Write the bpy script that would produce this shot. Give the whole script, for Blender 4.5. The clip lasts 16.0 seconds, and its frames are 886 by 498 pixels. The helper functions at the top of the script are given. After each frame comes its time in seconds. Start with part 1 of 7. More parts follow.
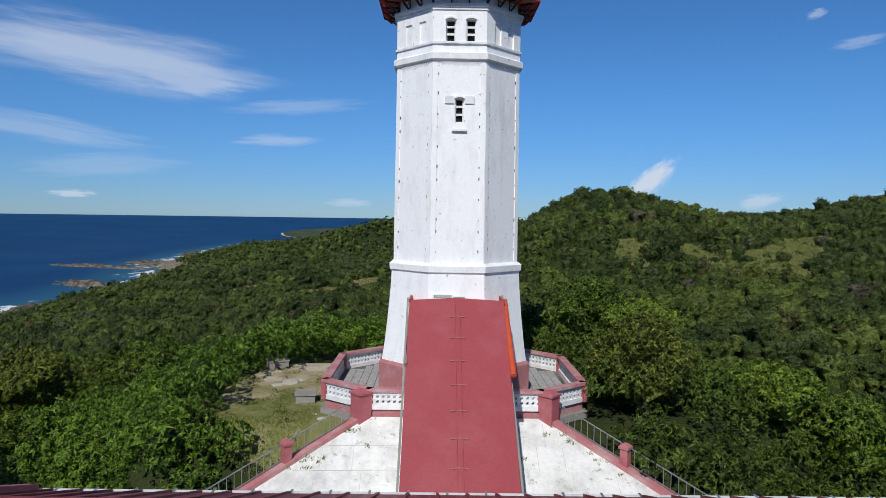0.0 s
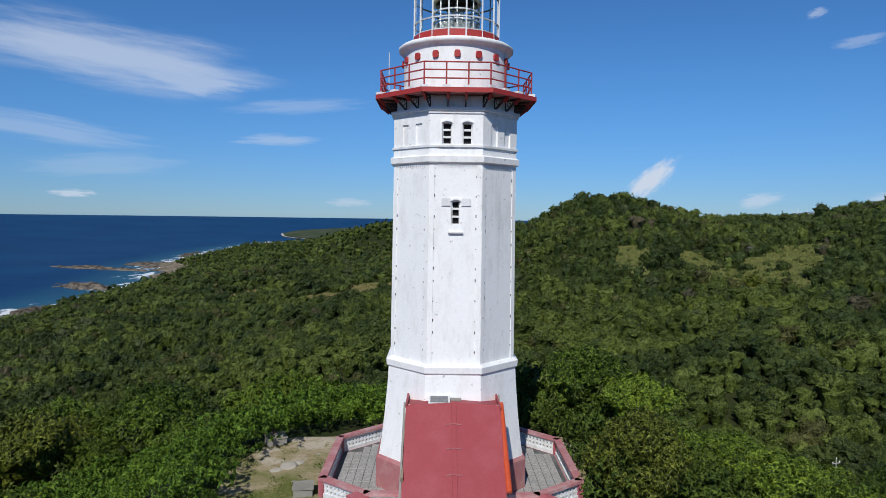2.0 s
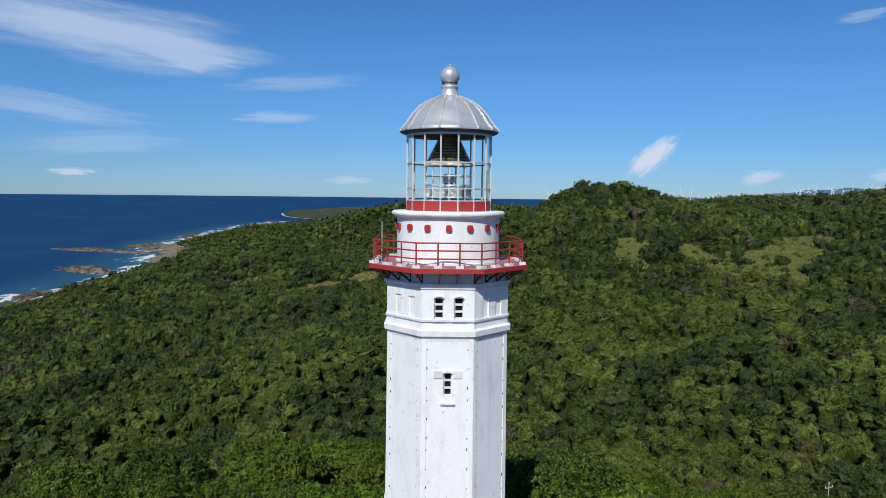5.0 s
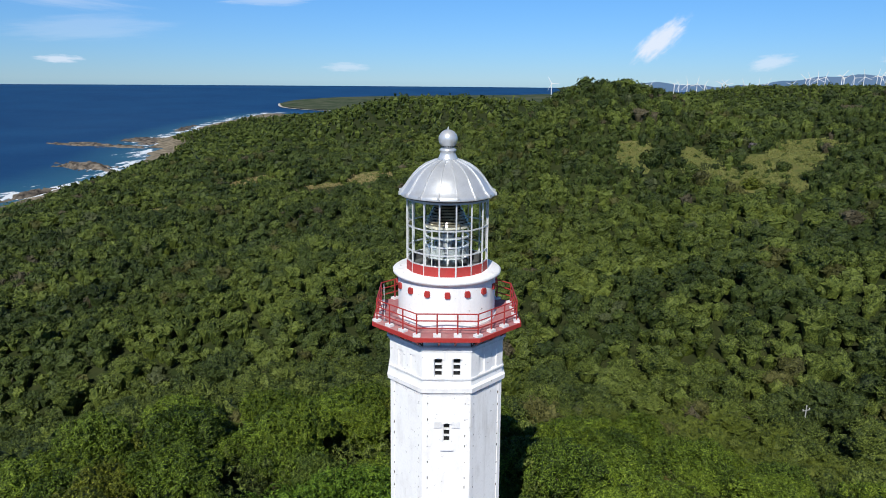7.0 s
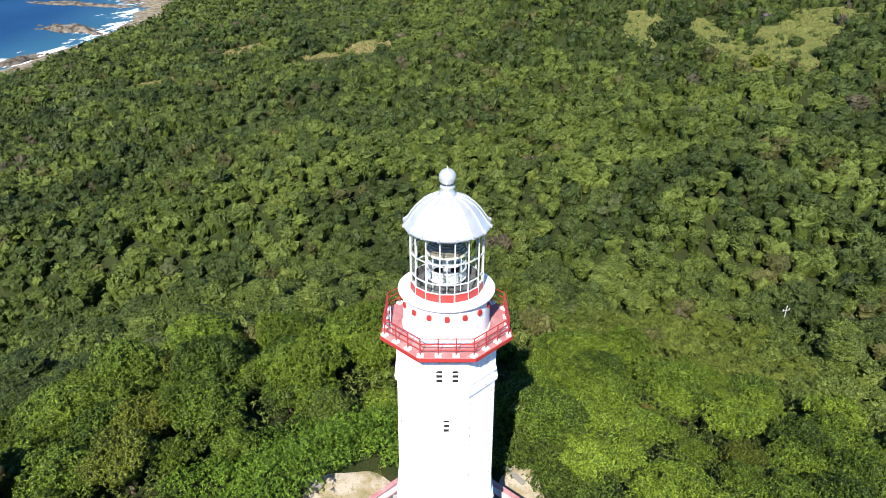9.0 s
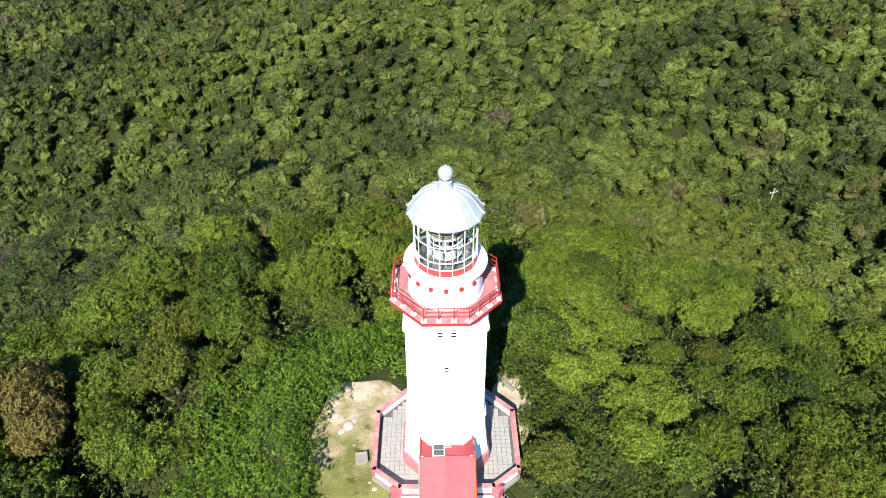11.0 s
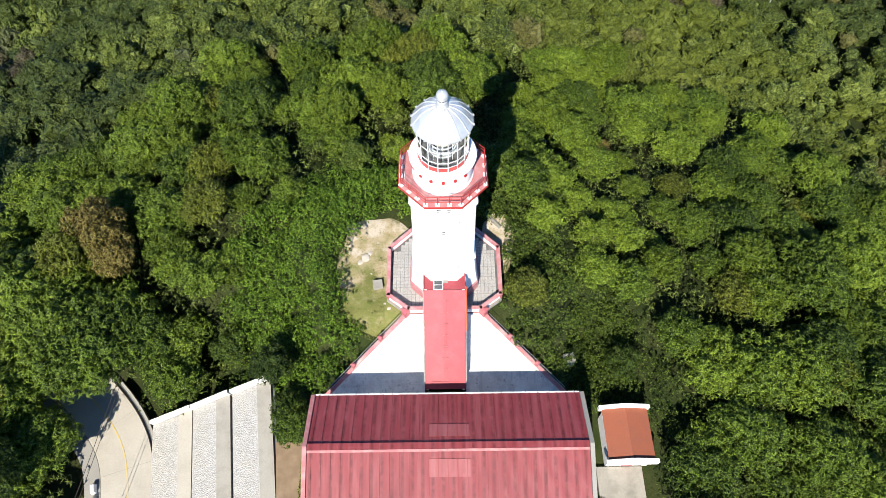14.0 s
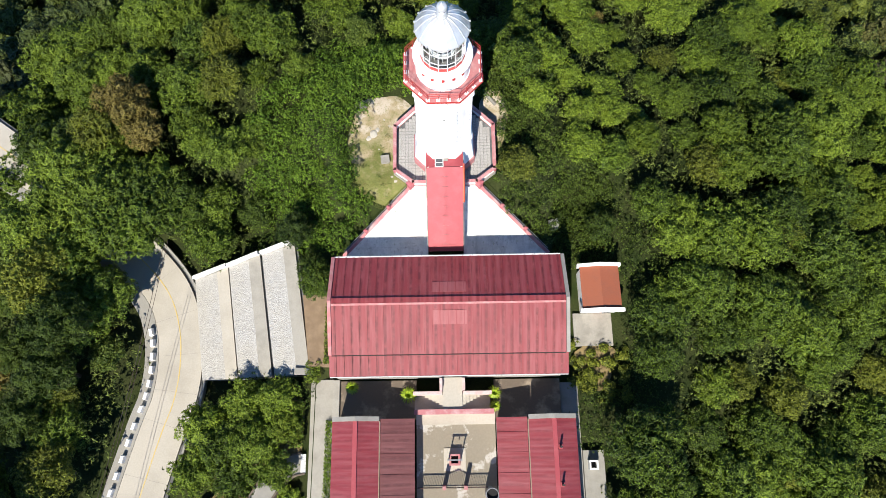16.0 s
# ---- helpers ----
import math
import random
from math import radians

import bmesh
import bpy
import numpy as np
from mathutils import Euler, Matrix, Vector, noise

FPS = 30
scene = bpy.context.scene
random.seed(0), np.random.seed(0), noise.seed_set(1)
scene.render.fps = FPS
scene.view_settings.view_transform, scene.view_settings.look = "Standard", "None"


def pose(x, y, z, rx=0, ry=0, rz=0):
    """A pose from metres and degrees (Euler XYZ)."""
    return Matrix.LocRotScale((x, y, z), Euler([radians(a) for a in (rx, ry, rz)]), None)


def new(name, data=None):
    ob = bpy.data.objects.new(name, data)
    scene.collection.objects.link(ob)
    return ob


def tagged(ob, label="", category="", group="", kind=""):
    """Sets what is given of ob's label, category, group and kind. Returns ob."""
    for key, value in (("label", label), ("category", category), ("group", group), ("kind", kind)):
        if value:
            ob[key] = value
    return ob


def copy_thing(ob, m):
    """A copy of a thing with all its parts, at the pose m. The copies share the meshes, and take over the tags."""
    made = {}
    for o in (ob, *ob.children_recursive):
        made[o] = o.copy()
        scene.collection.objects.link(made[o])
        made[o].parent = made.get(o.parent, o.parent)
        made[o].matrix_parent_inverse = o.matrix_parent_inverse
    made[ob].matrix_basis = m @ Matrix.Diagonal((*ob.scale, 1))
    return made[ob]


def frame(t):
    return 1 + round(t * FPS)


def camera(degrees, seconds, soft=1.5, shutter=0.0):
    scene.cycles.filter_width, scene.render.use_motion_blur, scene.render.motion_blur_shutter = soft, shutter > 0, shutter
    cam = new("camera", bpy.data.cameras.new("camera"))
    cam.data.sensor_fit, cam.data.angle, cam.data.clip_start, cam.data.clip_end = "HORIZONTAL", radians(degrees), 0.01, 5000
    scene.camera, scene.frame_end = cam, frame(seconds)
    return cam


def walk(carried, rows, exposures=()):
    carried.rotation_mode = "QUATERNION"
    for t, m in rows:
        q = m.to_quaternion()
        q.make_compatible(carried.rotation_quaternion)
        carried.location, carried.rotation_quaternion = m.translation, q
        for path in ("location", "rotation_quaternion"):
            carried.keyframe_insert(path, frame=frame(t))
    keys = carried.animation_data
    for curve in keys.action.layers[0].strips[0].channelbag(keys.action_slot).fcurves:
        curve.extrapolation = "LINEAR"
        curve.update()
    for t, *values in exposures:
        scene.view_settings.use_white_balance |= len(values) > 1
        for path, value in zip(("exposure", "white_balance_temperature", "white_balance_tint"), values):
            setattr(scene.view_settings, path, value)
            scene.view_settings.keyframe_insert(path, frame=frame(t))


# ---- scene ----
cam = camera(67.0, 16.0, soft=0.75)
ROWS = [  # seconds, x, y, z, yaw, pitch, roll
    (0, 0.000, -0.000, 8.200, -0.000, -2.813, -0.848),
    (0.5, 0.006, 0.020, 9.114, 0.012, -2.840, -0.827),
    (1, 0.011, 0.066, 10.061, 0.013, -2.825, -0.832),
    (1.5, 0.026, 0.082, 11.106, 0.015, -2.837, -0.811),
    (2, 0.090, 0.081, 12.230, 0.017, -2.850, -0.809),
    (2.5, 0.131, 0.167, 13.399, 0.020, -2.840, -0.801),
    (3, 0.124, 0.190, 14.586, 0.020, -2.813, -0.776),
    (3.5, 0.191, 0.136, 15.884, 0.023, -2.825, -0.749),
    (6, 0.337, 0.046, 23.505, 0.047, -8.533, -0.608),
    (6.5, 0.333, -0.045, 25.522, 0.037, -11.233, -0.552),
    (7, 0.320, -0.141, 27.454, 0.043, -14.130, -0.478),
    (7.5, 0.362, -0.194, 29.442, 0.045, -17.093, -0.431),
    (8, 0.348, -0.223, 31.433, 0.018, -19.950, -0.357),
    (8.5, 0.340, -0.282, 33.442, 0.051, -22.858, -0.335),
    (9, 0.303, -0.340, 35.513, 0.052, -25.825, -0.295),
    (11.5, 0.478, -0.785, 46.084, -0.114, -42.316, 0.301),
    (12, 0.533, -0.845, 48.242, -0.051, -45.625, 0.304),
    (12.5, 0.581, -0.941, 50.378, -0.082, -48.942, 0.301),
    (13, 0.631, -0.996, 52.406, -0.095, -52.260, 0.312),
    (13.5, 0.677, -1.070, 54.555, -0.108, -55.715, 0.342),
    (14, 0.744, -1.120, 56.810, -0.138, -59.418, 0.398),
    (14.5, 0.810, -1.149, 59.099, -0.193, -63.166, 0.469),
    (15, 0.848, -1.173, 61.390, -0.218, -66.917, 0.528),
    (15.5, 0.855, -1.169, 63.589, -0.267, -70.685, 0.557),
    (16, 0.846, -1.099, 65.844, -0.337, -73.461, 0.556),
]
EXPOSURES = [(0.0, -0.17, 6200, 10), (3.5, -0.17, 6200, 10), (6.0, -0.02, 6250, 10), (7.0, 0.17, 6350, 10), (8.0, 0.70, 6450, 10), (9.0, 1.14, 6500, 10),
             (11.5, 1.26, 6600, 10), (12.5, 1.26, 6600, 10), (14.0, 1.12, 6600, 10), (16.0, 1.02, 6600, 10)]
walk(cam, [(t, pose(x, y, z, 90 + pitch, roll, yaw)) for t, x, y, z, yaw, pitch, roll in ROWS], EXPOSURES)

# ---- world, sun ----
SUN_WAY = Vector((5.7, 24.2, -22.5)).normalized()
SUN_UP = math.asin(-SUN_WAY.z)
SUN_AZ = math.atan2(-SUN_WAY.x, -SUN_WAY.y)
world = bpy.data.worlds.new("world")
scene.world = world
world.use_nodes = True
wn, wl = world.node_tree.nodes, world.node_tree.links
wn.clear()
sky = wn.new("ShaderNodeTexSky")
sky.sky_type = "NISHITA"
sky.sun_disc = False
sky.sun_elevation, sky.sun_rotation = SUN_UP, SUN_AZ
sky.altitude, sky.air_density, sky.dust_density, sky.ozone_density = 100, 1.0, 0.0, 4.0
hsv = wn.new("ShaderNodeHueSaturation")
hsv.inputs["Saturation"].default_value = 1.0
haze = wn.new("ShaderNodeMix")
haze.data_type, haze.blend_type = "RGBA", "MULTIPLY"
haze.inputs["Factor"].default_value = 1.0
wl.new(sky.outputs[0], haze.inputs["A"])
tint = wn.new("ShaderNodeMix")
tint.data_type = "RGBA"
tint.inputs["A"].default_value = (0.36, 0.57, 0.93, 1)
tint.inputs["B"].default_value = (0.40, 0.70, 1.0, 1)
low = wn.new("ShaderNodeMapRange")
low.interpolation_type = "SMOOTHSTEP"
low.inputs["From Min"].default_value, low.inputs["From Max"].default_value = 0.0, 0.2
zenith = wn.new("ShaderNodeMix")
zenith.data_type = "RGBA"
zenith.inputs["B"].default_value = (0.25, 0.30, 0.33, 1)
high = wn.new("ShaderNodeMapRange")
high.interpolation_type = "SMOOTHSTEP"
high.inputs["From Min"].default_value, high.inputs["From Max"].default_value = 0.3, 1.2
wl.new(tint.outputs["Result"], zenith.inputs["A"])
wl.new(high.outputs[0], zenith.inputs["Factor"])
wl.new(zenith.outputs["Result"], haze.inputs["B"])
wl.new(haze.outputs["Result"], hsv.inputs["Color"])
tc = wn.new("ShaderNodeTexCoord")


def wmath(op, a, b=None, c=None, clamp=False):
    n = wn.new("ShaderNodeMath")
    n.operation, n.use_clamp = op, clamp
    for k, v in enumerate((a, b, c)):
        if v is None:
            continue
        if isinstance(v, (int, float)):
            n.inputs[k].default_value = v
        else:
            wl.new(v, n.inputs[k])
    return n.outputs[0]


sep = wn.new("ShaderNodeSeparateXYZ")
wl.new(tc.outputs["Generated"], sep.inputs[0])
AZ = wmath("ARCTAN2", sep.outputs[0], sep.outputs[1])
EL = wmath("ARCSINE", sep.outputs[2])
wl.new(EL, low.inputs["Value"])
wl.new(EL, high.inputs["Value"])
wl.new(low.outputs[0], tint.inputs["Factor"])


def cloud(az, el, half_az, half_el, lean, scale, detail, stretch, strength, seed):
    """A soft cloud round one direction of the sky (degrees), torn by noise."""
    da = wmath("SUBTRACT", AZ, radians(az))
    de = wmath("SUBTRACT", EL, radians(el))
    c, s = math.cos(radians(lean)), math.sin(radians(lean))
    u = wmath("ADD", wmath("MULTIPLY", da, c / radians(half_az)), wmath("MULTIPLY", de, s / radians(half_az)))
    v = wmath("ADD", wmath("MULTIPLY", da, -s / radians(half_el)), wmath("MULTIPLY", de, c / radians(half_el)))
    comb = wn.new("ShaderNodeCombineXYZ")
    wl.new(wmath("MULTIPLY", u, 1.0), comb.inputs[0])
    wl.new(wmath("MULTIPLY", v, stretch), comb.inputs[1])
    comb.inputs[2].default_value = seed
    tex = wn.new("ShaderNodeTexNoise")
    tex.inputs["Scale"].default_value = scale
    tex.inputs["Detail"].default_value = detail
    tex.inputs["Roughness"].default_value = 0.6
    wl.new(comb.outputs[0], tex.inputs["Vector"])
    d = wmath("SQRT", wmath("ADD", wmath("MULTIPLY", u, u), wmath("MULTIPLY", v, v)))
    edge = wmath("SUBTRACT", 1.0, d, clamp=True)
    body = wmath("ADD", edge, wmath("MULTIPLY", wmath("SUBTRACT", tex.outputs[0], 0.5), 1.3))
    soft = wn.new("ShaderNodeMapRange")
    soft.interpolation_type = "SMOOTHSTEP"
    wl.new(body, soft.inputs["Value"])
    soft.inputs["From Min"].default_value, soft.inputs["From Max"].default_value = 0.12, 0.75
    gate = wmath("MULTIPLY", edge, 4.0, clamp=True)
    return wmath("MULTIPLY", wmath("MULTIPLY", soft.outputs[0], gate), strength)


CLOUDS = [
    cloud(-27.0, 11.6, 16.5, 3.2, -4, 1.2, 8, 1.5, 0.60, 1.0),
    cloud(-20.5, 10.3, 6.5, 1.6, -4, 1.5, 8, 1.5, 0.55, 7.0),
    cloud(-14.0, 6.0, 4.5, 0.7, 2, 1.4, 6, 1.5, 0.36, 2.0),
    cloud(-12.0, 8.8, 7.5, 0.8, 5, 1.4, 6, 1.5, 0.26, 3.0),
    cloud(-31.0, 6.0, 10.0, 1.3, -6, 1.3, 5, 1.6, 0.3, 4.0),
    cloud(-26.5, 3.6, 8.0, 1.3, 4, 1.3, 5, 1.5, 0.2, 5.0),
    cloud(17.2, 3.2, 3.2, 1.25, 42, 2.6, 9, 1.0, 0.95, 11.0),
    cloud(25.3, 1.5, 2.4, 0.8, 10, 1.8, 6, 1.3, 0.55, 13.0),
    cloud(28.6, 15.0, 1.0, 0.45, 12, 2.0, 6, 1.0, 0.4, 14.0),
    cloud(31.4, 12.8, 2.4, 0.6, 6, 1.8, 6, 1.2, 0.28, 15.0),
    cloud(-28.9, 1.3, 2.1, 0.4, 0, 2.2, 6, 1.0, 0.7, 16.0),
    cloud(-8.0, 1.0, 2.6, 0.5, 0, 2.0, 6, 1.0, 0.45, 17.0),
    cloud(33.5, 1.6, 1.8, 0.6, 0, 2.2, 6, 1.0, 0.5, 18.0),
]
cover = CLOUDS[0]
for extra in CLOUDS[1:]:
    cover = wmath("MAXIMUM", cover, extra)
mixc = wn.new("ShaderNodeMix")
mixc.data_type = "RGBA"
wl.new(cover, mixc.inputs["Factor"])
wl.new(hsv.outputs[0], mixc.inputs["A"])
mixc.inputs["B"].default_value = (7.0, 7.6, 8.6, 1)
bg = wn.new("ShaderNodeBackground")
SKY_STRENGTH = 0.10
bg.inputs["Strength"].default_value = SKY_STRENGTH
wl.new(mixc.outputs["Result"], bg.inputs["Color"])
wo = wn.new("ShaderNodeOutputWorld")
wl.new(bg.outputs[0], wo.inputs["Surface"])

sun_data = bpy.data.lights.new("sun", "SUN")
sun_data.energy, sun_data.angle, sun_data.color = 4.2, radians(0.53), (1.0, 0.96, 0.88)
sun = new("sun", sun_data)
sun.rotation_euler = SUN_WAY.to_track_quat("-Z", "Y").to_euler()

# ---- materials ----


class Nodes:
    """Short hand for building a node material."""

    def __init__(self, name):
        self.mat = bpy.data.materials.new(name)
        self.mat.use_nodes = True
        self.n, self.l = self.mat.node_tree.nodes, self.mat.node_tree.links
        self.bsdf = self.n["Principled BSDF"]
        self.geo = self.n.new("ShaderNodeNewGeometry")

    def put(self, value, socket):
        if isinstance(value, (int, float)):
            socket.default_value = value
        elif isinstance(value, tuple):
            socket.default_value = (*value, 1) if len(value) == 3 and socket.type == "RGBA" else value
        else:
            self.l.new(value, socket)

    def noise(self, scale, detail=4, rough=0.55, stretch=(1, 1, 1), warp=0.0):
        m = self.n.new("ShaderNodeMapping")
        m.inputs["Scale"].default_value = stretch
        self.l.new(self.geo.outputs["Position"], m.inputs["Vector"])
        t = self.n.new("ShaderNodeTexNoise")
        t.inputs["Scale"].default_value, t.inputs["Detail"].default_value = scale, detail
        t.inputs["Roughness"].default_value, t.inputs["Distortion"].default_value = rough, warp
        self.l.new(m.outputs[0], t.inputs["Vector"])
        return t.outputs["Fac"]

    def wave(self, scale, axis="X", warp=0.0):
        t = self.n.new("ShaderNodeTexWave")
        t.bands_direction = axis
        t.inputs["Scale"].default_value, t.inputs["Distortion"].default_value = scale, warp
        self.l.new(self.geo.outputs["Position"], t.inputs["Vector"])
        return t.outputs["Fac"]

    def voronoi(self, scale, feature="F1", stretch=(1, 1, 1)):
        m = self.n.new("ShaderNodeMapping")
        m.inputs["Scale"].default_value = stretch
        self.l.new(self.geo.outputs["Position"], m.inputs["Vector"])
        t = self.n.new("ShaderNodeTexVoronoi")
        t.feature = feature
        t.inputs["Scale"].default_value = scale
        self.l.new(m.outputs[0], t.inputs["Vector"])
        return t.outputs[0]

    def span(self, v, a, b, lo=0.0, hi=1.0):
        t = self.n.new("ShaderNodeMapRange")
        t.inputs["From Min"].default_value, t.inputs["From Max"].default_value = a, b
        t.inputs["To Min"].default_value, t.inputs["To Max"].default_value = lo, hi
        self.l.new(v, t.inputs["Value"])
        return t.outputs[0]

    def math(self, op, a, b=0.0):
        t = self.n.new("ShaderNodeMath")
        t.operation = op
        self.put(a, t.inputs[0])
        self.put(b, t.inputs[1])
        return t.outputs[0]

    def mix(self, f, a, b, kind="MIX"):
        t = self.n.new("ShaderNodeMix")
        t.data_type, t.blend_type = "RGBA", kind
        self.put(f, t.inputs["Factor"])
        self.put(a, t.inputs["A"])
        self.put(b, t.inputs["B"])
        return t.outputs["Result"]

    def done(self, color, rough=0.8, bump=None, depth=0.02, strength=0.4, metal=0.0, spec=0.5):
        self.put(color, self.bsdf.inputs["Base Color"])
        self.put(rough, self.bsdf.inputs["Roughness"])
        self.put(metal, self.bsdf.inputs["Metallic"])
        self.bsdf.inputs["Specular IOR Level"].default_value = spec
        if bump is not None:
            b = self.n.new("ShaderNodeBump")
            b.inputs["Distance"].default_value, b.inputs["Strength"].default_value = depth, strength
            self.l.new(bump, b.inputs["Height"])
            self.l.new(b.outputs[0], self.bsdf.inputs["Normal"])
        return self.mat


def plain(name, base, worn, scale=1.5, fine=18.0, rough=0.7, metal=0.0, depth=0.01, spec=0.4, amount=(0.45, 0.75), stretch=(1, 1, 1)):
    """Paint, stone or metal: a base colour worn in patches, with fine grain."""
    k = Nodes(name)
    patch = k.span(k.noise(scale, 5, 0.62, stretch), amount[0], amount[1])
    grain = k.noise(fine, 3)
    col = k.mix(patch, base, worn)
    col = k.mix(k.span(grain, 0.3, 0.7, 0.0, 0.25), col, tuple(0.55 * c for c in base))
    return k.done(col, rough, grain, depth, 0.35, metal, spec)


M = {}
k = Nodes("white_limewash")
run = k.span(k.noise(1.7, 7, 0.7, (1, 1, 0.3)), 0.48, 0.74)
spot = k.span(k.noise(4.2, 7, 0.76), 0.62, 0.67)
grain = k.noise(9.0, 4)
col = k.mix(run, (0.90, 0.89, 0.87), (0.75, 0.73, 0.70))
col = k.mix(k.math("MULTIPLY", spot, 0.75), col, (0.26, 0.24, 0.22))
col = k.mix(k.math("MULTIPLY", k.span(k.noise(0.9, 6, 0.72, (1.6, 1.6, 0.12)), 0.60, 0.72), 0.4), col, (0.42, 0.40, 0.37))
col = k.mix(k.span(grain, 0.3, 0.7, 0.0, 0.12), col, (0.5, 0.49, 0.47))
M["white"] = k.done(col, 0.85, k.noise(2.5, 6, 0.65), 0.03, 0.45, 0.0, 0.3)
k = Nodes("weathered_white_concrete")
blot = k.noise(0.8, 7, 0.7)
col = k.mix(k.span(blot, 0.44, 0.72), (0.80, 0.79, 0.76), (0.50, 0.49, 0.46))
col = k.mix(k.math("MULTIPLY", k.span(k.noise(2.2, 6, 0.75), 0.58, 0.66), 0.75), col, (0.20, 0.19, 0.17))
col = k.mix(k.math("MULTIPLY", k.span(k.noise(0.45, 7, 0.75, (1.8, 0.5, 0.5)), 0.52, 0.70), 0.55), col, (0.30, 0.29, 0.27))
col = k.mix(k.span(k.noise(7, 4), 0.35, 0.7, 0, 0.25), col, (0.5, 0.49, 0.45))
M["white_slope"] = k.done(col, 0.9, k.noise(6, 5), 0.02, 0.4, spec=0.25)
M["joint"] = plain("grey_slab_joint", (0.48, 0.47, 0.44), (0.62, 0.61, 0.58), 2.0, 9, 0.9)
M["white_trim"] = plain("white_trim_paint", (0.80, 0.80, 0.79), (0.6, 0.58, 0.55), 2.0, 20, 0.7)
M["pink"] = plain("pink_red_paint", (0.40, 0.105, 0.12), (0.46, 0.20, 0.20), 1.2, 12, 0.75)
M["pinkwash"] = plain("faded_pink_paint", (0.42, 0.16, 0.16), (0.50, 0.30, 0.28), 1.2, 10, 0.85)
M["red"] = plain("red_oxide_paint", (0.42, 0.035, 0.03), (0.34, 0.05, 0.04), 2.0, 16, 0.55)
M["dark_iron"] = plain("dark_iron", (0.035, 0.028, 0.026), (0.10, 0.04, 0.03), 3.0, 20, 0.6)
M["silver"] = plain("silver_paint", (0.66, 0.67, 0.68), (0.54, 0.55, 0.56), 1.6, 20, 0.36, metal=0.45)
M["silver_frame"] = plain("silver_frame_paint", (0.62, 0.63, 0.63), (0.5, 0.5, 0.5), 4, 30, 0.5, metal=0.2)
M["grey_metal"] = plain("galvanised_metal", (0.42, 0.43, 0.44), (0.3, 0.3, 0.3), 3, 30, 0.45, metal=0.7)
M["concrete"] = plain("weathered_concrete", (0.30, 0.285, 0.25), (0.22, 0.205, 0.18), 0.6, 8, 0.9)
M["court"] = plain("stained_court_concrete", (0.255, 0.22, 0.165), (0.46, 0.43, 0.38), 0.5, 6, 0.9, amount=(0.55, 0.60))
M["court_grey"] = plain("grey_brown_court_concrete", (0.135, 0.105, 0.078), (0.28, 0.225, 0.165), 0.6, 5, 0.9, amount=(0.52, 0.66))
M["pad"] = plain("stained_pad_concrete", (0.34, 0.315, 0.27), (0.21, 0.195, 0.165), 0.8, 7, 0.9)
M["palepink"] = plain("pale_faded_pink_plaster", (0.56, 0.40, 0.37), (0.66, 0.60, 0.56), 1.6, 9, 0.9)
M["soft_glass"] = plain("dusty_roof_glass", (0.07, 0.075, 0.08), (0.04, 0.043, 0.046), 2, 9, 0.15, spec=0.6)
M["road"] = plain("concrete_road", (0.46, 0.42, 0.35), (0.37, 0.335, 0.275), 0.25, 6, 0.9)
M["dark_concrete"] = plain("mossy_dark_concrete", (0.10, 0.10, 0.10), (0.2, 0.2, 0.2), 0.7, 6, 0.9)
M["yellow"] = plain("yellow_road_paint", (0.56, 0.41, 0.14), (0.5, 0.44, 0.31), 2, 14, 0.8)
M["bark"] = plain("grey_bark", (0.16, 0.12, 0.09), (0.09, 0.07, 0.05), 3, 25, 0.95, stretch=(1, 1, 0.2))
M["orange"] = plain("orange_sheet_roof", (0.30, 0.092, 0.048), (0.26, 0.09, 0.052), 1.0, 8, 0.6)
# near-black colour stands in for the shade inside openings
M["dark"] = plain("dark_inside", (0.012, 0.012, 0.012), (0.02, 0.02, 0.02), 1, 5, 0.9)
M["rail_red"] = plain("red_rail_paint", (0.40, 0.04, 0.035), (0.3, 0.03, 0.03), 3, 30, 0.5)
M["pole_grey"] = plain("grey_pole_concrete", (0.42, 0.41, 0.39), (0.32, 0.31, 0.29), 2, 9, 0.85)
M["wood"] = plain("old_timber", (0.30, 0.23, 0.16), (0.2, 0.15, 0.1), 2, 20, 0.85)
M["orange_pipe"] = plain("orange_plastic_pipe", (0.60, 0.09, 0.03), (0.5, 0.07, 0.03), 3, 20, 0.45)
M["soffit"] = plain("dark_grey_soffit", (0.07, 0.075, 0.09), (0.10, 0.10, 0.11), 2, 12, 0.6)


def sheet_roof(name, base, worn, along, bands=1.0):
    """Painted sheet metal, faded and stained in bands down the slope."""
    k = Nodes(name)
    sx = (3.0, 0.25, 0.25) if along == "X" else (0.25, 3.0, 0.25)
    streak = k.noise(0.9, 5, 0.6, sx)
    blot = k.noise(1.1, 5, 0.65)
    band = k.wave(0.385 / 1.0, along, 0.35)
    stain = k.math("MULTIPLY", k.span(band, 0.55, 0.95), k.span(blot, 0.36, 0.6))
    col = k.mix(k.span(streak, 0.42, 0.68), base, worn)
    col = k.mix(k.math("MULTIPLY", stain, 0.75 * bands), col, tuple(0.42 * c for c in base))
    col = k.mix(k.span(k.noise(0.3, 4), 0.5, 0.75, 0, 0.4), col, tuple(0.6 * c for c in base))
    fine = k.wave(4.2, along)
    return k.done(col, 0.55, fine, 0.03, 0.22, 0.0, 0.4)


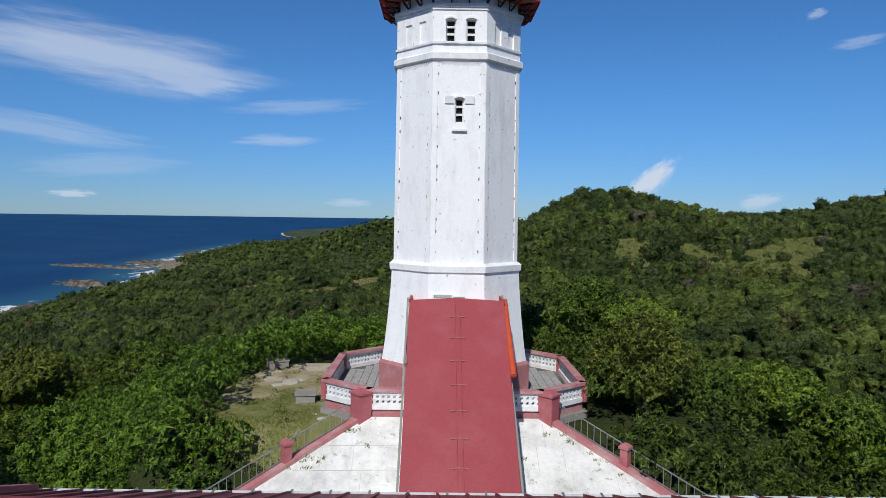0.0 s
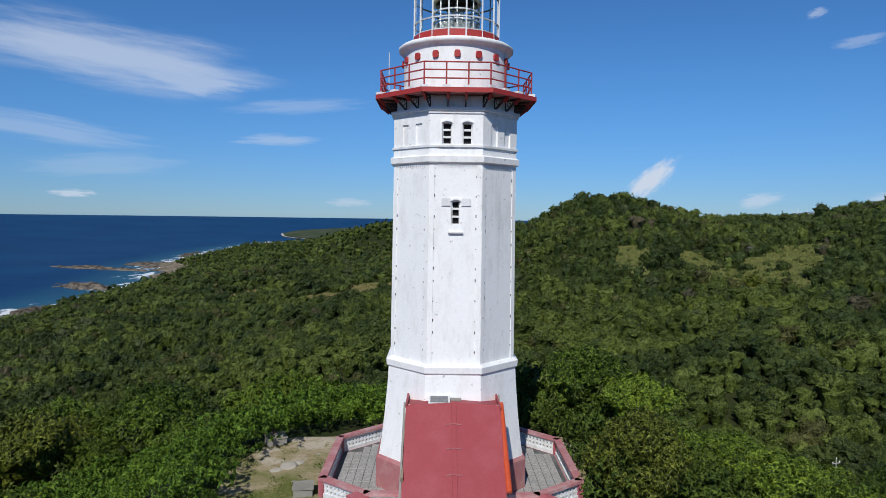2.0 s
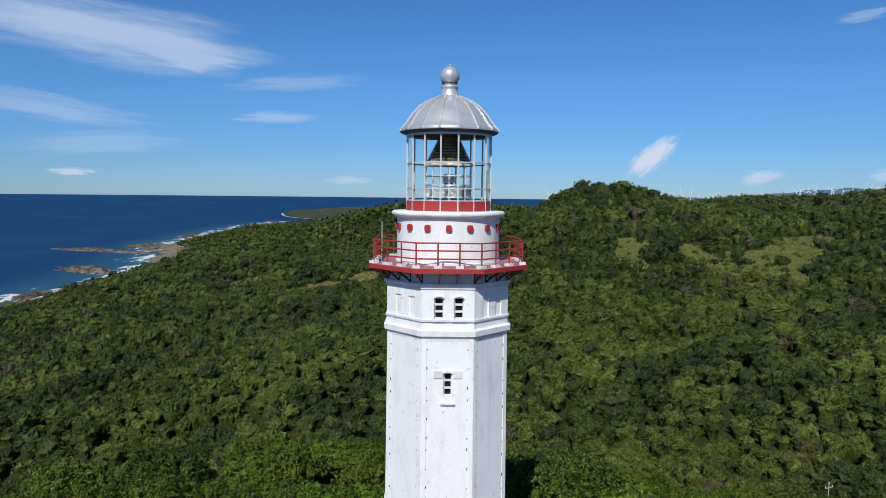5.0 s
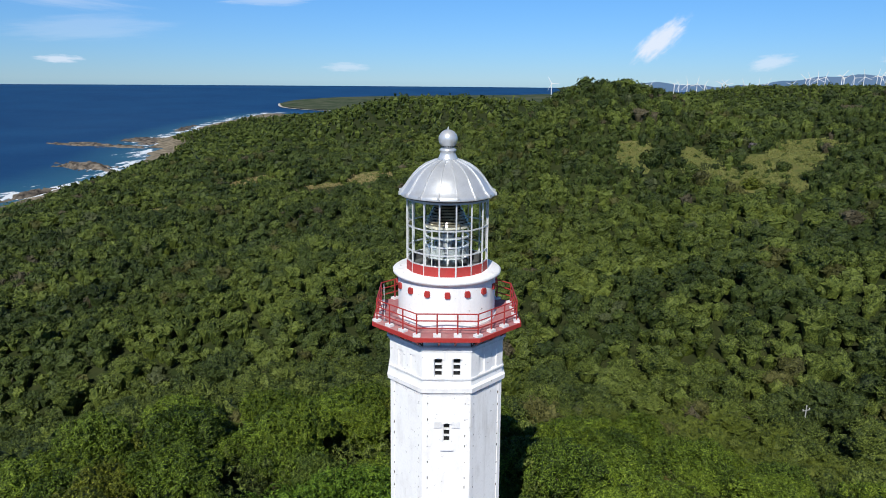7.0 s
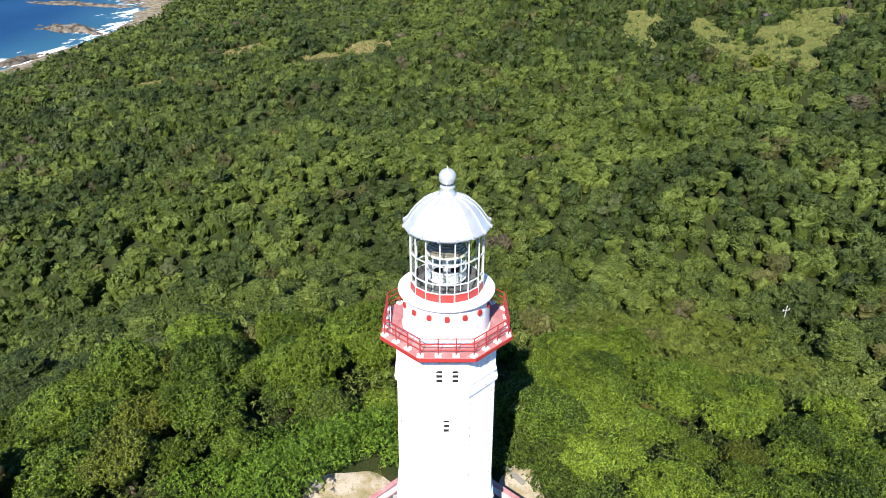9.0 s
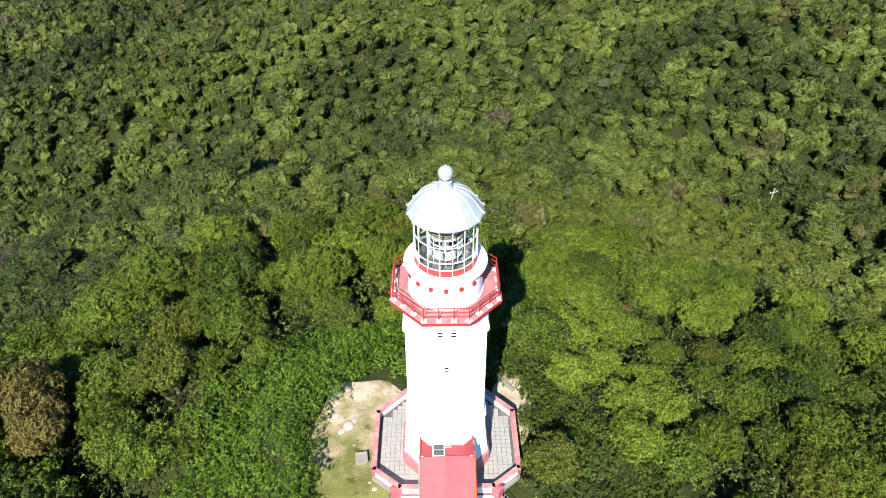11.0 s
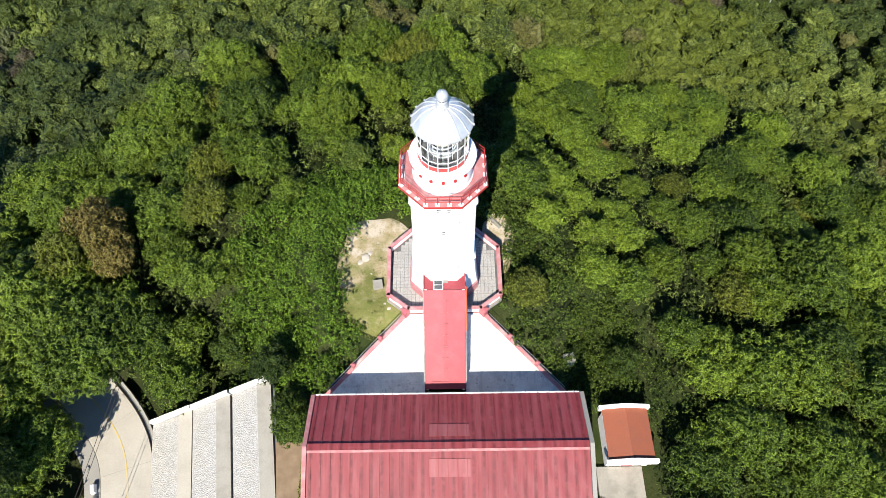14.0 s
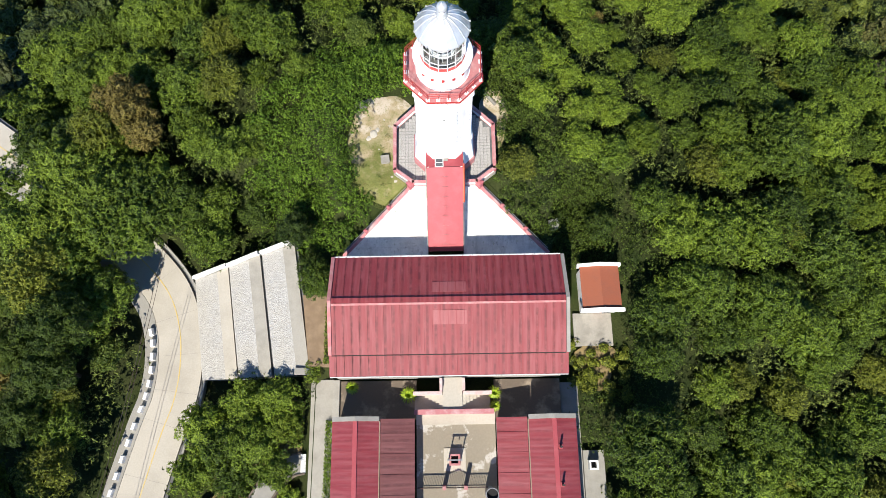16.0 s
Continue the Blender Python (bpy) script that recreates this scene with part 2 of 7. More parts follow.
M["roof"] = sheet_roof("faded_red_sheet_roof", (0.225, 0.036, 0.041), (0.265, 0.066, 0.070), "X")
M["roof_wing"] = sheet_roof("red_wing_sheet_roof", (0.225, 0.034, 0.041), (0.265, 0.068, 0.074), "Y", 0.4)
M["roof_dull"] = sheet_roof("dull_brown_red_sheet_roof", (0.125, 0.038, 0.038), (0.17, 0.06, 0.06), "Y", 0.6)
M["roof_pale"] = sheet_roof("paler_patched_roof", (0.28, 0.07, 0.072), (0.32, 0.10, 0.102), "X", 0.3)
M["roof_walk"] = plain("smooth_red_roof_paint", (0.34, 0.058, 0.068), (0.38, 0.085, 0.095), 0.8, 9, 0.6)

k = Nodes("lantern_glass")
k.bsdf.inputs["Transmission Weight"].default_value = 1.0
k.bsdf.inputs["IOR"].default_value = 1.05
M["glass"] = k.done((0.95, 0.98, 0.98), 0.02, None)
k = Nodes("lens_glass")
k.bsdf.inputs["Transmission Weight"].default_value = 0.6
M["lens"] = k.done((0.72, 0.8, 0.78), 0.08, k.wave(9, "Z"), 0.05, 0.8)


def leaf_material(name, dark, mid, light, through_light=0.12, rough=0.55, grain=(7.0, 3)):
    k = Nodes(name)
    info = k.n.new("ShaderNodeObjectInfo")
    stand = k.noise(0.035, 4, 0.6)
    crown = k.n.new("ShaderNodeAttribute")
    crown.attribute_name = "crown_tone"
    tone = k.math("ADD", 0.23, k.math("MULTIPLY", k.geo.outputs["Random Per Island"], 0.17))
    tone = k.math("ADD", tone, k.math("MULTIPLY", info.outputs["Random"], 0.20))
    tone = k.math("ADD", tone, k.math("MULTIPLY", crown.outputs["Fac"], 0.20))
    fine = k.noise(grain[0], grain[1], 0.72)
    tone = k.math("ADD", tone, k.span(fine, 0.39, 0.61, -0.42, 0.37))
    tone = k.math("ADD", tone, k.span(k.noise(0.9, 3, 0.6), 0.32, 0.68, -0.08, 0.10))
    tone = k.math("ADD", tone, k.span(stand, 0.32, 0.68, -0.14, 0.20))
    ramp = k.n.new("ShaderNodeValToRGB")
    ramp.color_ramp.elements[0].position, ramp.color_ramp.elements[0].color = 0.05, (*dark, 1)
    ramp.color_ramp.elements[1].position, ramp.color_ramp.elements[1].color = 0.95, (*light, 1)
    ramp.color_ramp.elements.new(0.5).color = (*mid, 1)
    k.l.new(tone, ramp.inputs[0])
    k.done(ramp.outputs[0], rough, fine, 0.5 / grain[0], 0.9, spec=0.2)
    tr = k.n.new("ShaderNodeBsdfTranslucent")
    k.l.new(ramp.outputs[0], tr.inputs["Color"])
    ms = k.n.new("ShaderNodeMixShader")
    ms.inputs[0].default_value = through_light
    k.l.new(k.bsdf.outputs[0], ms.inputs[1])
    k.l.new(tr.outputs[0], ms.inputs[2])
    k.l.new(ms.outputs[0], k.n["Material Output"].inputs["Surface"])
    return k.mat


M["leaf_mid"] = leaf_material("broad_green_leaves", (0.0182, 0.0313, 0.0028), (0.0881, 0.1388, 0.0125), (0.2497, 0.3286, 0.0320))
M["leaf_bright"] = leaf_material("bright_green_leaves", (0.0214, 0.0397, 0.0028), (0.0750, 0.1133, 0.0082), (0.2033, 0.2597, 0.0232))
M["leaf_dark"] = leaf_material("dark_green_leaves", (0.0088, 0.0184, 0.0020), (0.0507, 0.0847, 0.0084), (0.1845, 0.2643, 0.0265))
M["leaf_olive"] = leaf_material("olive_leaves", (0.0224, 0.0297, 0.0033), (0.0976, 0.1186, 0.0120), (0.2549, 0.2746, 0.0327))
M["leaf_brown"] = leaf_material("browning_leaves", (0.0397, 0.0313, 0.0079), (0.1223, 0.0966, 0.0230), (0.2800, 0.2383, 0.0608))
M["leaf_silver"] = leaf_material("silvery_green_leaves", (0.0171, 0.0329, 0.0035), (0.0637, 0.0988, 0.0131), (0.1912, 0.2416, 0.0447))
# forest_* leaves are greyer and bluer: some distance haze put into their colour
M["forest"] = leaf_material("mixed_forest_leaves", (0.0071, 0.0129, 0.0024), (0.0478, 0.0703, 0.0127), (0.1758, 0.2144, 0.0405), 0.12, 0.55, (4.2, 5))
M["forest_dark"] = leaf_material("dark_forest_leaves", (0.0050, 0.0101, 0.0025), (0.0313, 0.0497, 0.0110), (0.1096, 0.1413, 0.0311), 0.12, 0.55, (4.2, 5))
M["forest_bright"] = leaf_material("bright_forest_leaves", (0.0125, 0.0215, 0.0029), (0.0543, 0.0771, 0.0102), (0.1293, 0.1532, 0.0233), 0.12, 0.55, (4.2, 5))
M["leaf_bare"] = leaf_material("grey_mauve_twigs", (0.09, 0.075, 0.085), (0.17, 0.145, 0.155), (0.28, 0.25, 0.26))
M["forest_olive"] = leaf_material("olive_forest_leaves", (0.0165, 0.0181, 0.0047), (0.0676, 0.0716, 0.0190), (0.1474, 0.1426, 0.0443), 0.12, 0.55, (4.2, 5))
M["forest_silver"] = leaf_material("silvery_forest_leaves", (0.0136, 0.0200, 0.0063), (0.0565, 0.0707, 0.0252), (0.1319, 0.1464, 0.0593), 0.12, 0.5, (4.2, 5))
M["forest_brown"] = leaf_material("browning_forest_leaves", (0.0182, 0.0181, 0.0095), (0.0639, 0.0562, 0.0303), (0.1319, 0.1118, 0.0645), 0.12, 0.55, (4.2, 5))
M["leaf_round"] = leaf_material("dark_olive_small_leaves", (0.0255, 0.0342, 0.0040), (0.0944, 0.1133, 0.0137), (0.2552, 0.2767, 0.0364))
M["leaf_straw"] = leaf_material("dry_straw_blades", (0.24, 0.19, 0.085), (0.34, 0.27, 0.125), (0.45, 0.37, 0.18), 0.2, 0.8)
M["leaf_grass"] = leaf_material("worn_grass_blades", (0.12, 0.145, 0.035), (0.21, 0.225, 0.065), (0.34, 0.32, 0.12), 0.2, 0.8)
k = Nodes("patterned_grey_tile")
info = k.n.new("ShaderNodeObjectInfo")
vor = k.voronoi(9.0)
col = k.mix(k.span(vor, 0.25, 0.6), (0.29, 0.28, 0.265), (0.44, 0.425, 0.40))
col = k.mix(k.math("MULTIPLY", info.outputs["Random"], 0.35), col, (0.32, 0.31, 0.29))
col = k.mix(k.span(k.noise(0.7, 4), 0.45, 0.7, 0, 0.5), col, (0.26, 0.25, 0.23))
M["tile"] = k.done(col, 0.75, k.noise(20, 3), 0.005, 0.3, spec=0.3)
M["pink_coping"] = plain("sun_faded_pink_coping", (0.46, 0.18, 0.185), (0.58, 0.42, 0.40), 1.1, 9, 0.85)
M["walk"] = plain("grey_beige_walk", (0.36, 0.335, 0.285), (0.27, 0.25, 0.21), 0.7, 7, 0.9)
M["leaf_fine"] = leaf_material("fine_dark_feathery_leaves", (0.0082, 0.0187, 0.0024), (0.0344, 0.0593, 0.0073), (0.1098, 0.1555, 0.0193))
M["leaf_creeper"] = leaf_material("fresh_green_creeper_leaves", (0.0152, 0.0340, 0.0026), (0.0590, 0.1150, 0.0088), (0.1720, 0.2700, 0.0240))
M["prism"] = plain("brownish_glass_prisms", (0.12, 0.105, 0.07), (0.22, 0.2, 0.15), 3, 20, 0.15, spec=0.6)
M["prism_light"] = plain("pale_glass_prisms", (0.50, 0.46, 0.36), (0.62, 0.6, 0.52), 4, 20, 0.2, spec=0.6)

# ---- helpers for meshes ----
CENTRE = pose(0.54, 29.05, 0, 0, 0, 0.5)  # the tower's axis; the compound is laid out round it


def thing(name, label, category, at=(0, 0, 0), turn=0.0, group="", kind="", inside=True):
    ob = new(name)
    ob.empty_display_size = 0.3
    m = pose(*at, 0, 0, turn)
    ob.matrix_basis = CENTRE @ m if inside else m
    return tagged(ob, label, category, group, kind)


def part(name, bm, material, parent=None, label="", smooth=False, kind=""):
    me = bpy.data.meshes.new(name)
    bm.normal_update()
    bm.to_mesh(me)
    bm.free()
    for m in material if isinstance(material, (list, tuple)) else (material,):
        me.materials.append(m)
    if smooth:
        me.polygons.foreach_set("use_smooth", [True] * len(me.polygons))
    ob = new(name, me)
    if parent is not None:
        ob.parent = parent
    if label:
        ob["label"] = label
    if kind:
        ob["kind"] = kind
    return ob


def box(bm, x0, x1, y0, y1, z0, z1, m=None):
    vs = [bm.verts.new(m @ Vector(p) if m else p) for p in
          ((x0, y0, z0), (x1, y0, z0), (x1, y1, z0), (x0, y1, z0), (x0, y0, z1), (x1, y0, z1), (x1, y1, z1), (x0, y1, z1))]
    for f in ((3, 2, 1, 0), (4, 5, 6, 7), (0, 1, 5, 4), (1, 2, 6, 5), (2, 3, 7, 6), (3, 0, 4, 7)):
        bm.faces.new([vs[i] for i in f])
    return bm


def bar(bm, a, b, w, h=None, sides=4):
    """A bar from a to b, w thick (square or round)."""
    a, b = Vector(a), Vector(b)
    d = (b - a).normalized()
    up = Vector((0, 0, 1)) if abs(d.z) < 0.95 else Vector((1, 0, 0))
    s = d.cross(up).normalized()
    t = s.cross(d).normalized()
    h = h or w
    rings = []
    for p in (a, b):
        ring = []
        for k in range(sides):
            an = 2 * math.pi * (k + 0.5) / sides
            q = 0.5 / math.cos(math.pi / sides)
            ring.append(bm.verts.new(p + s * (math.cos(an) * w * q) + t * (math.sin(an) * h * q)))
        rings.append(ring)
    for k in range(sides):
        bm.faces.new((rings[0][k], rings[0][(k + 1) % sides], rings[1][(k + 1) % sides], rings[1][k]))
    bm.faces.new(rings[0][::-1])
    bm.faces.new(rings[1])
    return bm


def loft(bm, loops, bottom=True, top=True, close=False):
    """Joins loops of equally many points into a skin."""
    vs = [[bm.verts.new(p) for p in lp] for lp in loops]
    n = len(vs[0])
    for a, b in list(zip(vs, vs[1:])) + ([(vs[-1], vs[0])] if close else []):
        for k in range(n):
            bm.faces.new((a[k], a[(k + 1) % n], b[(k + 1) % n], b[k]))
    if not close and bottom:
        bm.faces.new(vs[0][::-1])
    if not close and top:
        bm.faces.new(vs[-1])
    return bm


def ring(r, z, n=48, phase=0.0, cx=0.0, cy=0.0):
    return [(cx + r * math.cos(2 * math.pi * k / n + phase), cy + r * math.sin(2 * math.pi * k / n + phase), z) for k in range(n)]


def octa(a, z):
    """A flat-fronted octagon, a metres from the axis to its sides."""
    return ring(a / math.cos(math.pi / 8), z, 8, math.pi / 8)


def B():
    return bmesh.new()


def slab_quad(bm, p, thick):
    """A slab under four corners p (anticlockwise from above)."""
    top = [Vector(q) for q in p]
    n = (top[1] - top[0]).cross(top[3] - top[0]).normalized()
    low = [q - n * thick for q in top]
    return loft(bm, [low, top])


def arrays(name, verts, quads, material, parent=None, kind="", smooth=False):
    me = bpy.data.meshes.new(name)
    me.vertices.add(len(verts))
    me.vertices.foreach_set("co", np.ascontiguousarray(verts, dtype=np.float32).ravel())
    q = np.ascontiguousarray(quads, dtype=np.int32)
    me.loops.add(q.size)
    me.loops.foreach_set("vertex_index", q.ravel())
    me.polygons.add(len(q))
    me.polygons.foreach_set("loop_start", np.arange(0, q.size, q.shape[1], dtype=np.int32))
    me.polygons.foreach_set("loop_total", np.full(len(q), q.shape[1], dtype=np.int32))
    if smooth:
        me.polygons.foreach_set("use_smooth", np.ones(len(q), dtype=bool))
    me.update(calc_edges=True)
    me.materials.append(material)
    ob = new(name, me)
    if parent is not None:
        ob.parent = parent
    if kind:
        ob["kind"] = kind
    return ob


# ---- ground and sea ----
SEA = -105.0


def smooth_step(a, b, x):
    t = np.clip((x - a) / (b - a), 0, 1)
    return t * t * (3 - 2 * t)


def bell(x, y, cx, cy, sx, sy):
    return np.exp(-((x - cx) ** 2 / (2 * sx * sx) + (y - cy) ** 2 / (2 * sy * sy)))


def ripple(x, y, s):
    return np.sin(x / s + 1.3 * np.sin(y / s * 0.71)) * np.sin(y / s * 1.13 + 0.9 * np.sin(x / s * 0.83))


def far_lift(r):
    """The far sea and shore, drawn in to the camera's reach."""
    return 89.0 * smooth_step(2400, 5000, r) ** 1.2


SHORE_Y = (-2500, 0, 600, 980, 1302, 1430, 1691, 2312, 2722, 5000)
SHORE_X = (-250, -380, -465, -480, -561, -636, -667, -719, -690, -600)


def coast(y):
    return np.interp(y, SHORE_Y, SHORE_X) + 6 * np.sin(y / 33.0)


HILLS = [(40.2, 103, 486, 46, 106), (67.8, 400, 407, 171, 161), (10.6, 114, 165, 57, 40), (39.3, -2, 895, 146, 128),
         (51.1, 721, 1321, 284, 224), (-15.7, -77, 140, 64, 26), (-4.5, -222, 319, 70, 118), (14.7, -40, 131, 37, 79)]


def land(x, y):
    """The hills without the works of man."""
    d = x - coast(y)
    ebb = np.where(y > 1180, np.exp(-((y - 1180) / 711.0) ** 2), 1.0)
    h = SEA + 3 + 71.9 * ebb * (1 - np.exp(-np.clip(d - 55, 0, None) / 170.4))
    h = np.where(d < 25, SEA - 4 + 7 * np.clip(d / 25 + 0.4, -1, 1), h)
    h = h + 35.3 * bell(x, y, 2, 23.7, 54, 43.8)
    for up_by, cx, cy, sx, sy in HILLS:
        h = h + up_by * bell(x, y, cx, cy, sx, sy)
    far = np.hypot(x, y - 25)
    h = h - 45 * smooth_step(2640, 2780, y + 30 * np.sin(x / 110.0)) * smooth_step(0.15 * y + 120, 0.15 * y - 120, x)
    return h + 1.9 * ripple(x, y, 23.0) * smooth_step(60, 150, far) + 3.2 * ripple(x + 90, y, 64.0) * smooth_step(150, 300, far) * smooth_step(40, 160, d)


def ground(x, y):
    h = land(x, y)
    u, v = x - 0.54, y - 29.05
    # the flattened knoll, the compound's terraces and the road bench
    top = smooth_step(15, 9, np.hypot(u * 0.8, v - 2))
    h = h * (1 - top) + 0.15 * top
    falls = -3.4 - 2.0 * smooth_step(-20, -24, v)
    yard = smooth_step(-3, -9, v) * smooth_step(17, 13, np.abs(u))
    h = h * (1 - yard) + falls * yard
    east = smooth_step(11.5, 12.5, u) * smooth_step(30, 19, u) * smooth_step(2, -6, v)
    h = h * (1 - east) + (-5.7) * east
    west = smooth_step(-12.0, -13.0, u) * smooth_step(-60, -46, u) * smooth_step(5, -7, v)
    step = -4.1 - 5.6 * np.clip((-u - 12.5) / 11.0, 0, 1)
    h = h * (1 - west) + step * west
    return h + far_lift(np.hypot(x, y))


def lines(fine, reach, core, grow=1.09):
    out, step, v = [], fine, 0.0
    while v < reach:
        out.append(v)
        if v > core:
            step *= grow
        v += step
    out.append(reach)
    return np.array(out)


GX = np.concatenate([-lines(1.3, 4990, 50)[::-1], lines(1.3, 4990, 50)[1:]])
GY = np.concatenate([-lines(1.3, 2500, 25)[::-1], lines(1.3, 4990, 90)[1:]])
X, Y = np.meshgrid(GX, GY)
Z = ground(X, Y)
Z = np.where(X - coast(Y) < -60, SEA - 12 + far_lift(np.hypot(X, Y)), Z)
n, m = len(GX), len(GY)
idx = np.arange(n * m).reshape(m, n)
quads = np.stack([idx[:-1, :-1], idx[:-1, 1:], idx[1:, 1:], idx[1:, :-1]], -1).reshape(-1, 4)

k = Nodes("forest_floor")
g_far = k.noise(0.02, 5)
g_mid = k.noise(0.35, 5)
g_fine = k.noise(5.0, 4)
col = k.mix(k.span(g_mid, 0.35, 0.65), (0.026, 0.040, 0.010), (0.048, 0.056, 0.018))
col = k.mix(k.span(g_far, 0.45, 0.7, 0, 0.4), col, (0.05, 0.05, 0.02))
col = k.mix(k.span(g_fine, 0.3, 0.7, 0, 0.5), col, (0.012, 0.018, 0.007))
sepz = k.n.new("ShaderNodeSeparateXYZ")
k.l.new(k.geo.outputs["Position"], sepz.inputs[0])
shore = k.math("ADD", sepz.outputs[2], k.span(k.noise(0.05, 4), 0.3, 0.7, -6, 6))
col = k.mix(k.span(shore, SEA + 15, SEA + 9), col, k.mix(k.span(k.noise(0.12, 5), 0.4, 0.6), (0.30, 0.25, 0.17), (0.12, 0.10, 0.07)))
M["ground"] = k.done(col, 0.95, g_fine, 0.15, 0.6, spec=0.1)
tagged(arrays("ground", np.stack([X, Y, Z], -1).reshape(-1, 3), quads, M["ground"], smooth=True), "green hilly land falling to a rocky coast", "ground", kind="structure")

# the sea
RR = np.concatenate([np.linspace(250, 2400, 60), np.linspace(2500, 4995, 25)])
AA = np.linspace(radians(-75), radians(150), 160)
R2, A2 = np.meshgrid(RR, AA)
SX, SY = -R2 * np.cos(A2 - radians(20)), R2 * np.sin(A2 - radians(20)) + 0
sz = SEA + far_lift(R2)
n, m = len(RR), len(AA)
idx = np.arange(n * m).reshape(m, n)
quads = np.stack([idx[:-1, :-1], idx[1:, :-1], idx[1:, 1:], idx[:-1, 1:]], -1).reshape(-1, 4)
k = Nodes("sea_water")
swell = k.noise(0.035, 5, 0.6, (1, 2.2, 1))
chop = k.noise(0.3, 4, 0.6, (1, 2, 1))
deep = k.mix(k.span(k.noise(0.004, 4), 0.35, 0.65), (0.008, 0.046, 0.130), (0.013, 0.062, 0.155))
caps = k.span(k.noise(0.11, 6, 0.65, (0.6, 2.0, 1)), 0.735, 0.76)
deep = k.mix(caps, deep, (0.6, 0.65, 0.68))
sx = k.n.new("ShaderNodeSeparateXYZ")
k.l.new(k.geo.outputs["Position"], sx.inputs[0])
shore_x = k.math("ADD", k.math("MULTIPLY", k.math("SINE", k.math("MULTIPLY", sx.outputs[1], 1 / 33.0)), 6.0), SHORE_X[0])
for ya, yb, xa, xb in zip(SHORE_Y, SHORE_Y[1:], SHORE_X, SHORE_X[1:]):
    shore_x = k.math("ADD", shore_x, k.span(sx.outputs[1], ya, yb, 0.0, xb - xa))
off = k.math("SUBTRACT", shore_x, sx.outputs[0])  # metres out from the shore
shoal = k.math("MULTIPLY", k.span(off, 130, 10), k.span(sx.outputs[1], 2800, 2500))
deep = k.mix(k.math("MULTIPLY", shoal, 0.5), deep, (0.05, 0.17, 0.22))
surf = k.noise(0.03, 5, 0.65, (1.6, 0.55, 1))
foam = k.math("MULTIPLY", k.span(k.math("ADD", surf, k.span(off, 70, 0, -0.2, 0.06)), 0.53, 0.57), k.math("MULTIPLY", k.span(off, 80, 55), k.math("MULTIPLY", k.span(off, -60, -40), k.span(sx.outputs[1], 2760, 2700))))
deep = k.mix(foam, deep, (0.75, 0.78, 0.8))
M["sea"] = k.done(deep, 0.6, k.math("ADD", swell, k.math("MULTIPLY", chop, 0.25)), 2.0, 0.4, spec=0.06)
tagged(arrays("water", np.stack([SX, SY, sz], -1).reshape(-1, 3), quads, M["sea"], smooth=True), "deep blue sea with small whitecaps", "sea", kind="structure")

# ---- lighthouse ----
tower = thing("lighthouse", "white octagonal stone lighthouse with red iron gallery and silver dome", "lighthouse", (0, 0, 0.85))
T0 = 0.85


def up(loops):
    return [[(x, y, z - T0) for x, y, z in lp] for lp in loops]


def wall_facet(bm, side, z0, a0, z1, a1, holes, deep=0.32):
    """One side of the octagon with rectangular openings (u0, u1, z0, z1) cut through and lined."""
    turn = Matrix.Rotation(side * math.pi / 4, 3, "Z")
    us = sorted({-1.0, 1.0, *[h[0] for h in holes], *[h[1] for h in holes]}, key=float)
    zs = sorted({z0, z1, *[h[2] for h in holes], *[h[3] for h in holes]})

    def at(u, z, inset=0.0):
        a = a0 + (a1 - a0) * (z - z0) / (z1 - z0)
        half = a * math.tan(math.pi / 8)
        x = u * half if abs(u) == 1.0 else u
        return bm.verts.new(turn @ Vector((x, -a + inset, z - T0)))
    for ua, ub in zip(us, us[1:]):
        for za, zb in zip(zs, zs[1:]):
            mid_u, mid_z = (ua + ub) / 2, (za + zb) / 2
            if any(h[0] < mid_u < h[1] and h[2] < mid_z < h[3] for h in holes):
                continue
            bm.faces.new((at(ua, za), at(ub, za), at(ub, zb), at(ua, zb)))
    for u0, u1, za, zb in holes:
        c = [(u0, za), (u1, za), (u1, zb), (u0, zb)]
        for (p, q), (r, s) in zip(c, c[1:] + c[:1]):
            bm.faces.new((at(p, q), at(p, q, deep), at(r, s, deep), at(r, s)))


part("plinth", loft(B(), up([octa(3.14, 0.75), octa(3.14, 2.08), octa(3.06, 2.2)])), M["pinkwash"], tower, "faded pink plinth")
part("flared_base", loft(B(), up([octa(3.02, 2.18), octa(2.92, 2.9), octa(2.80, 4.0), octa(2.70, 5.2), octa(2.66, 5.94)])), M["white"], tower)
part("belt_course", loft(B(), up([octa(2.66, 5.9), octa(2.74, 5.98), octa(2.76, 6.22), octa(2.64, 6.32), octa(2.5, 6.32)])), M["white"], tower)
HOLE_MID = (-0.15, 0.19, 11.88, 12.82)
HOLE_L, HOLE_R = (-0.55, -0.17, 15.03, 15.88), (0.25, 0.63, 15.03, 15.88)
bm = B()
for side in range(8):
    wall_facet(bm, side, 6.28, 2.56, 14.34, 2.50, [HOLE_MID] if side == 0 else [])
part("shaft", bm, M["white"], tower)
part("belt_course", loft(B(), up([octa(2.52, 14.26), octa(2.65, 14.34), octa(2.67, 14.56), octa(2.56, 14.62), octa(2.4, 14.62)])), M["white"], tower)
bm = B()
for side in range(8):
    wall_facet(bm, side, 14.6, 2.54, 16.44, 2.54, [HOLE_L, HOLE_R], 0.32 if side == 0 else 0.12)
part("upper_storey", bm, M["white"], tower)
part("string_course", loft(B(), up([octa(2.5, 14.9), octa(2.60, 14.92), octa(2.60, 15.0), octa(2.5, 15.02)])), M["white_trim"], tower)
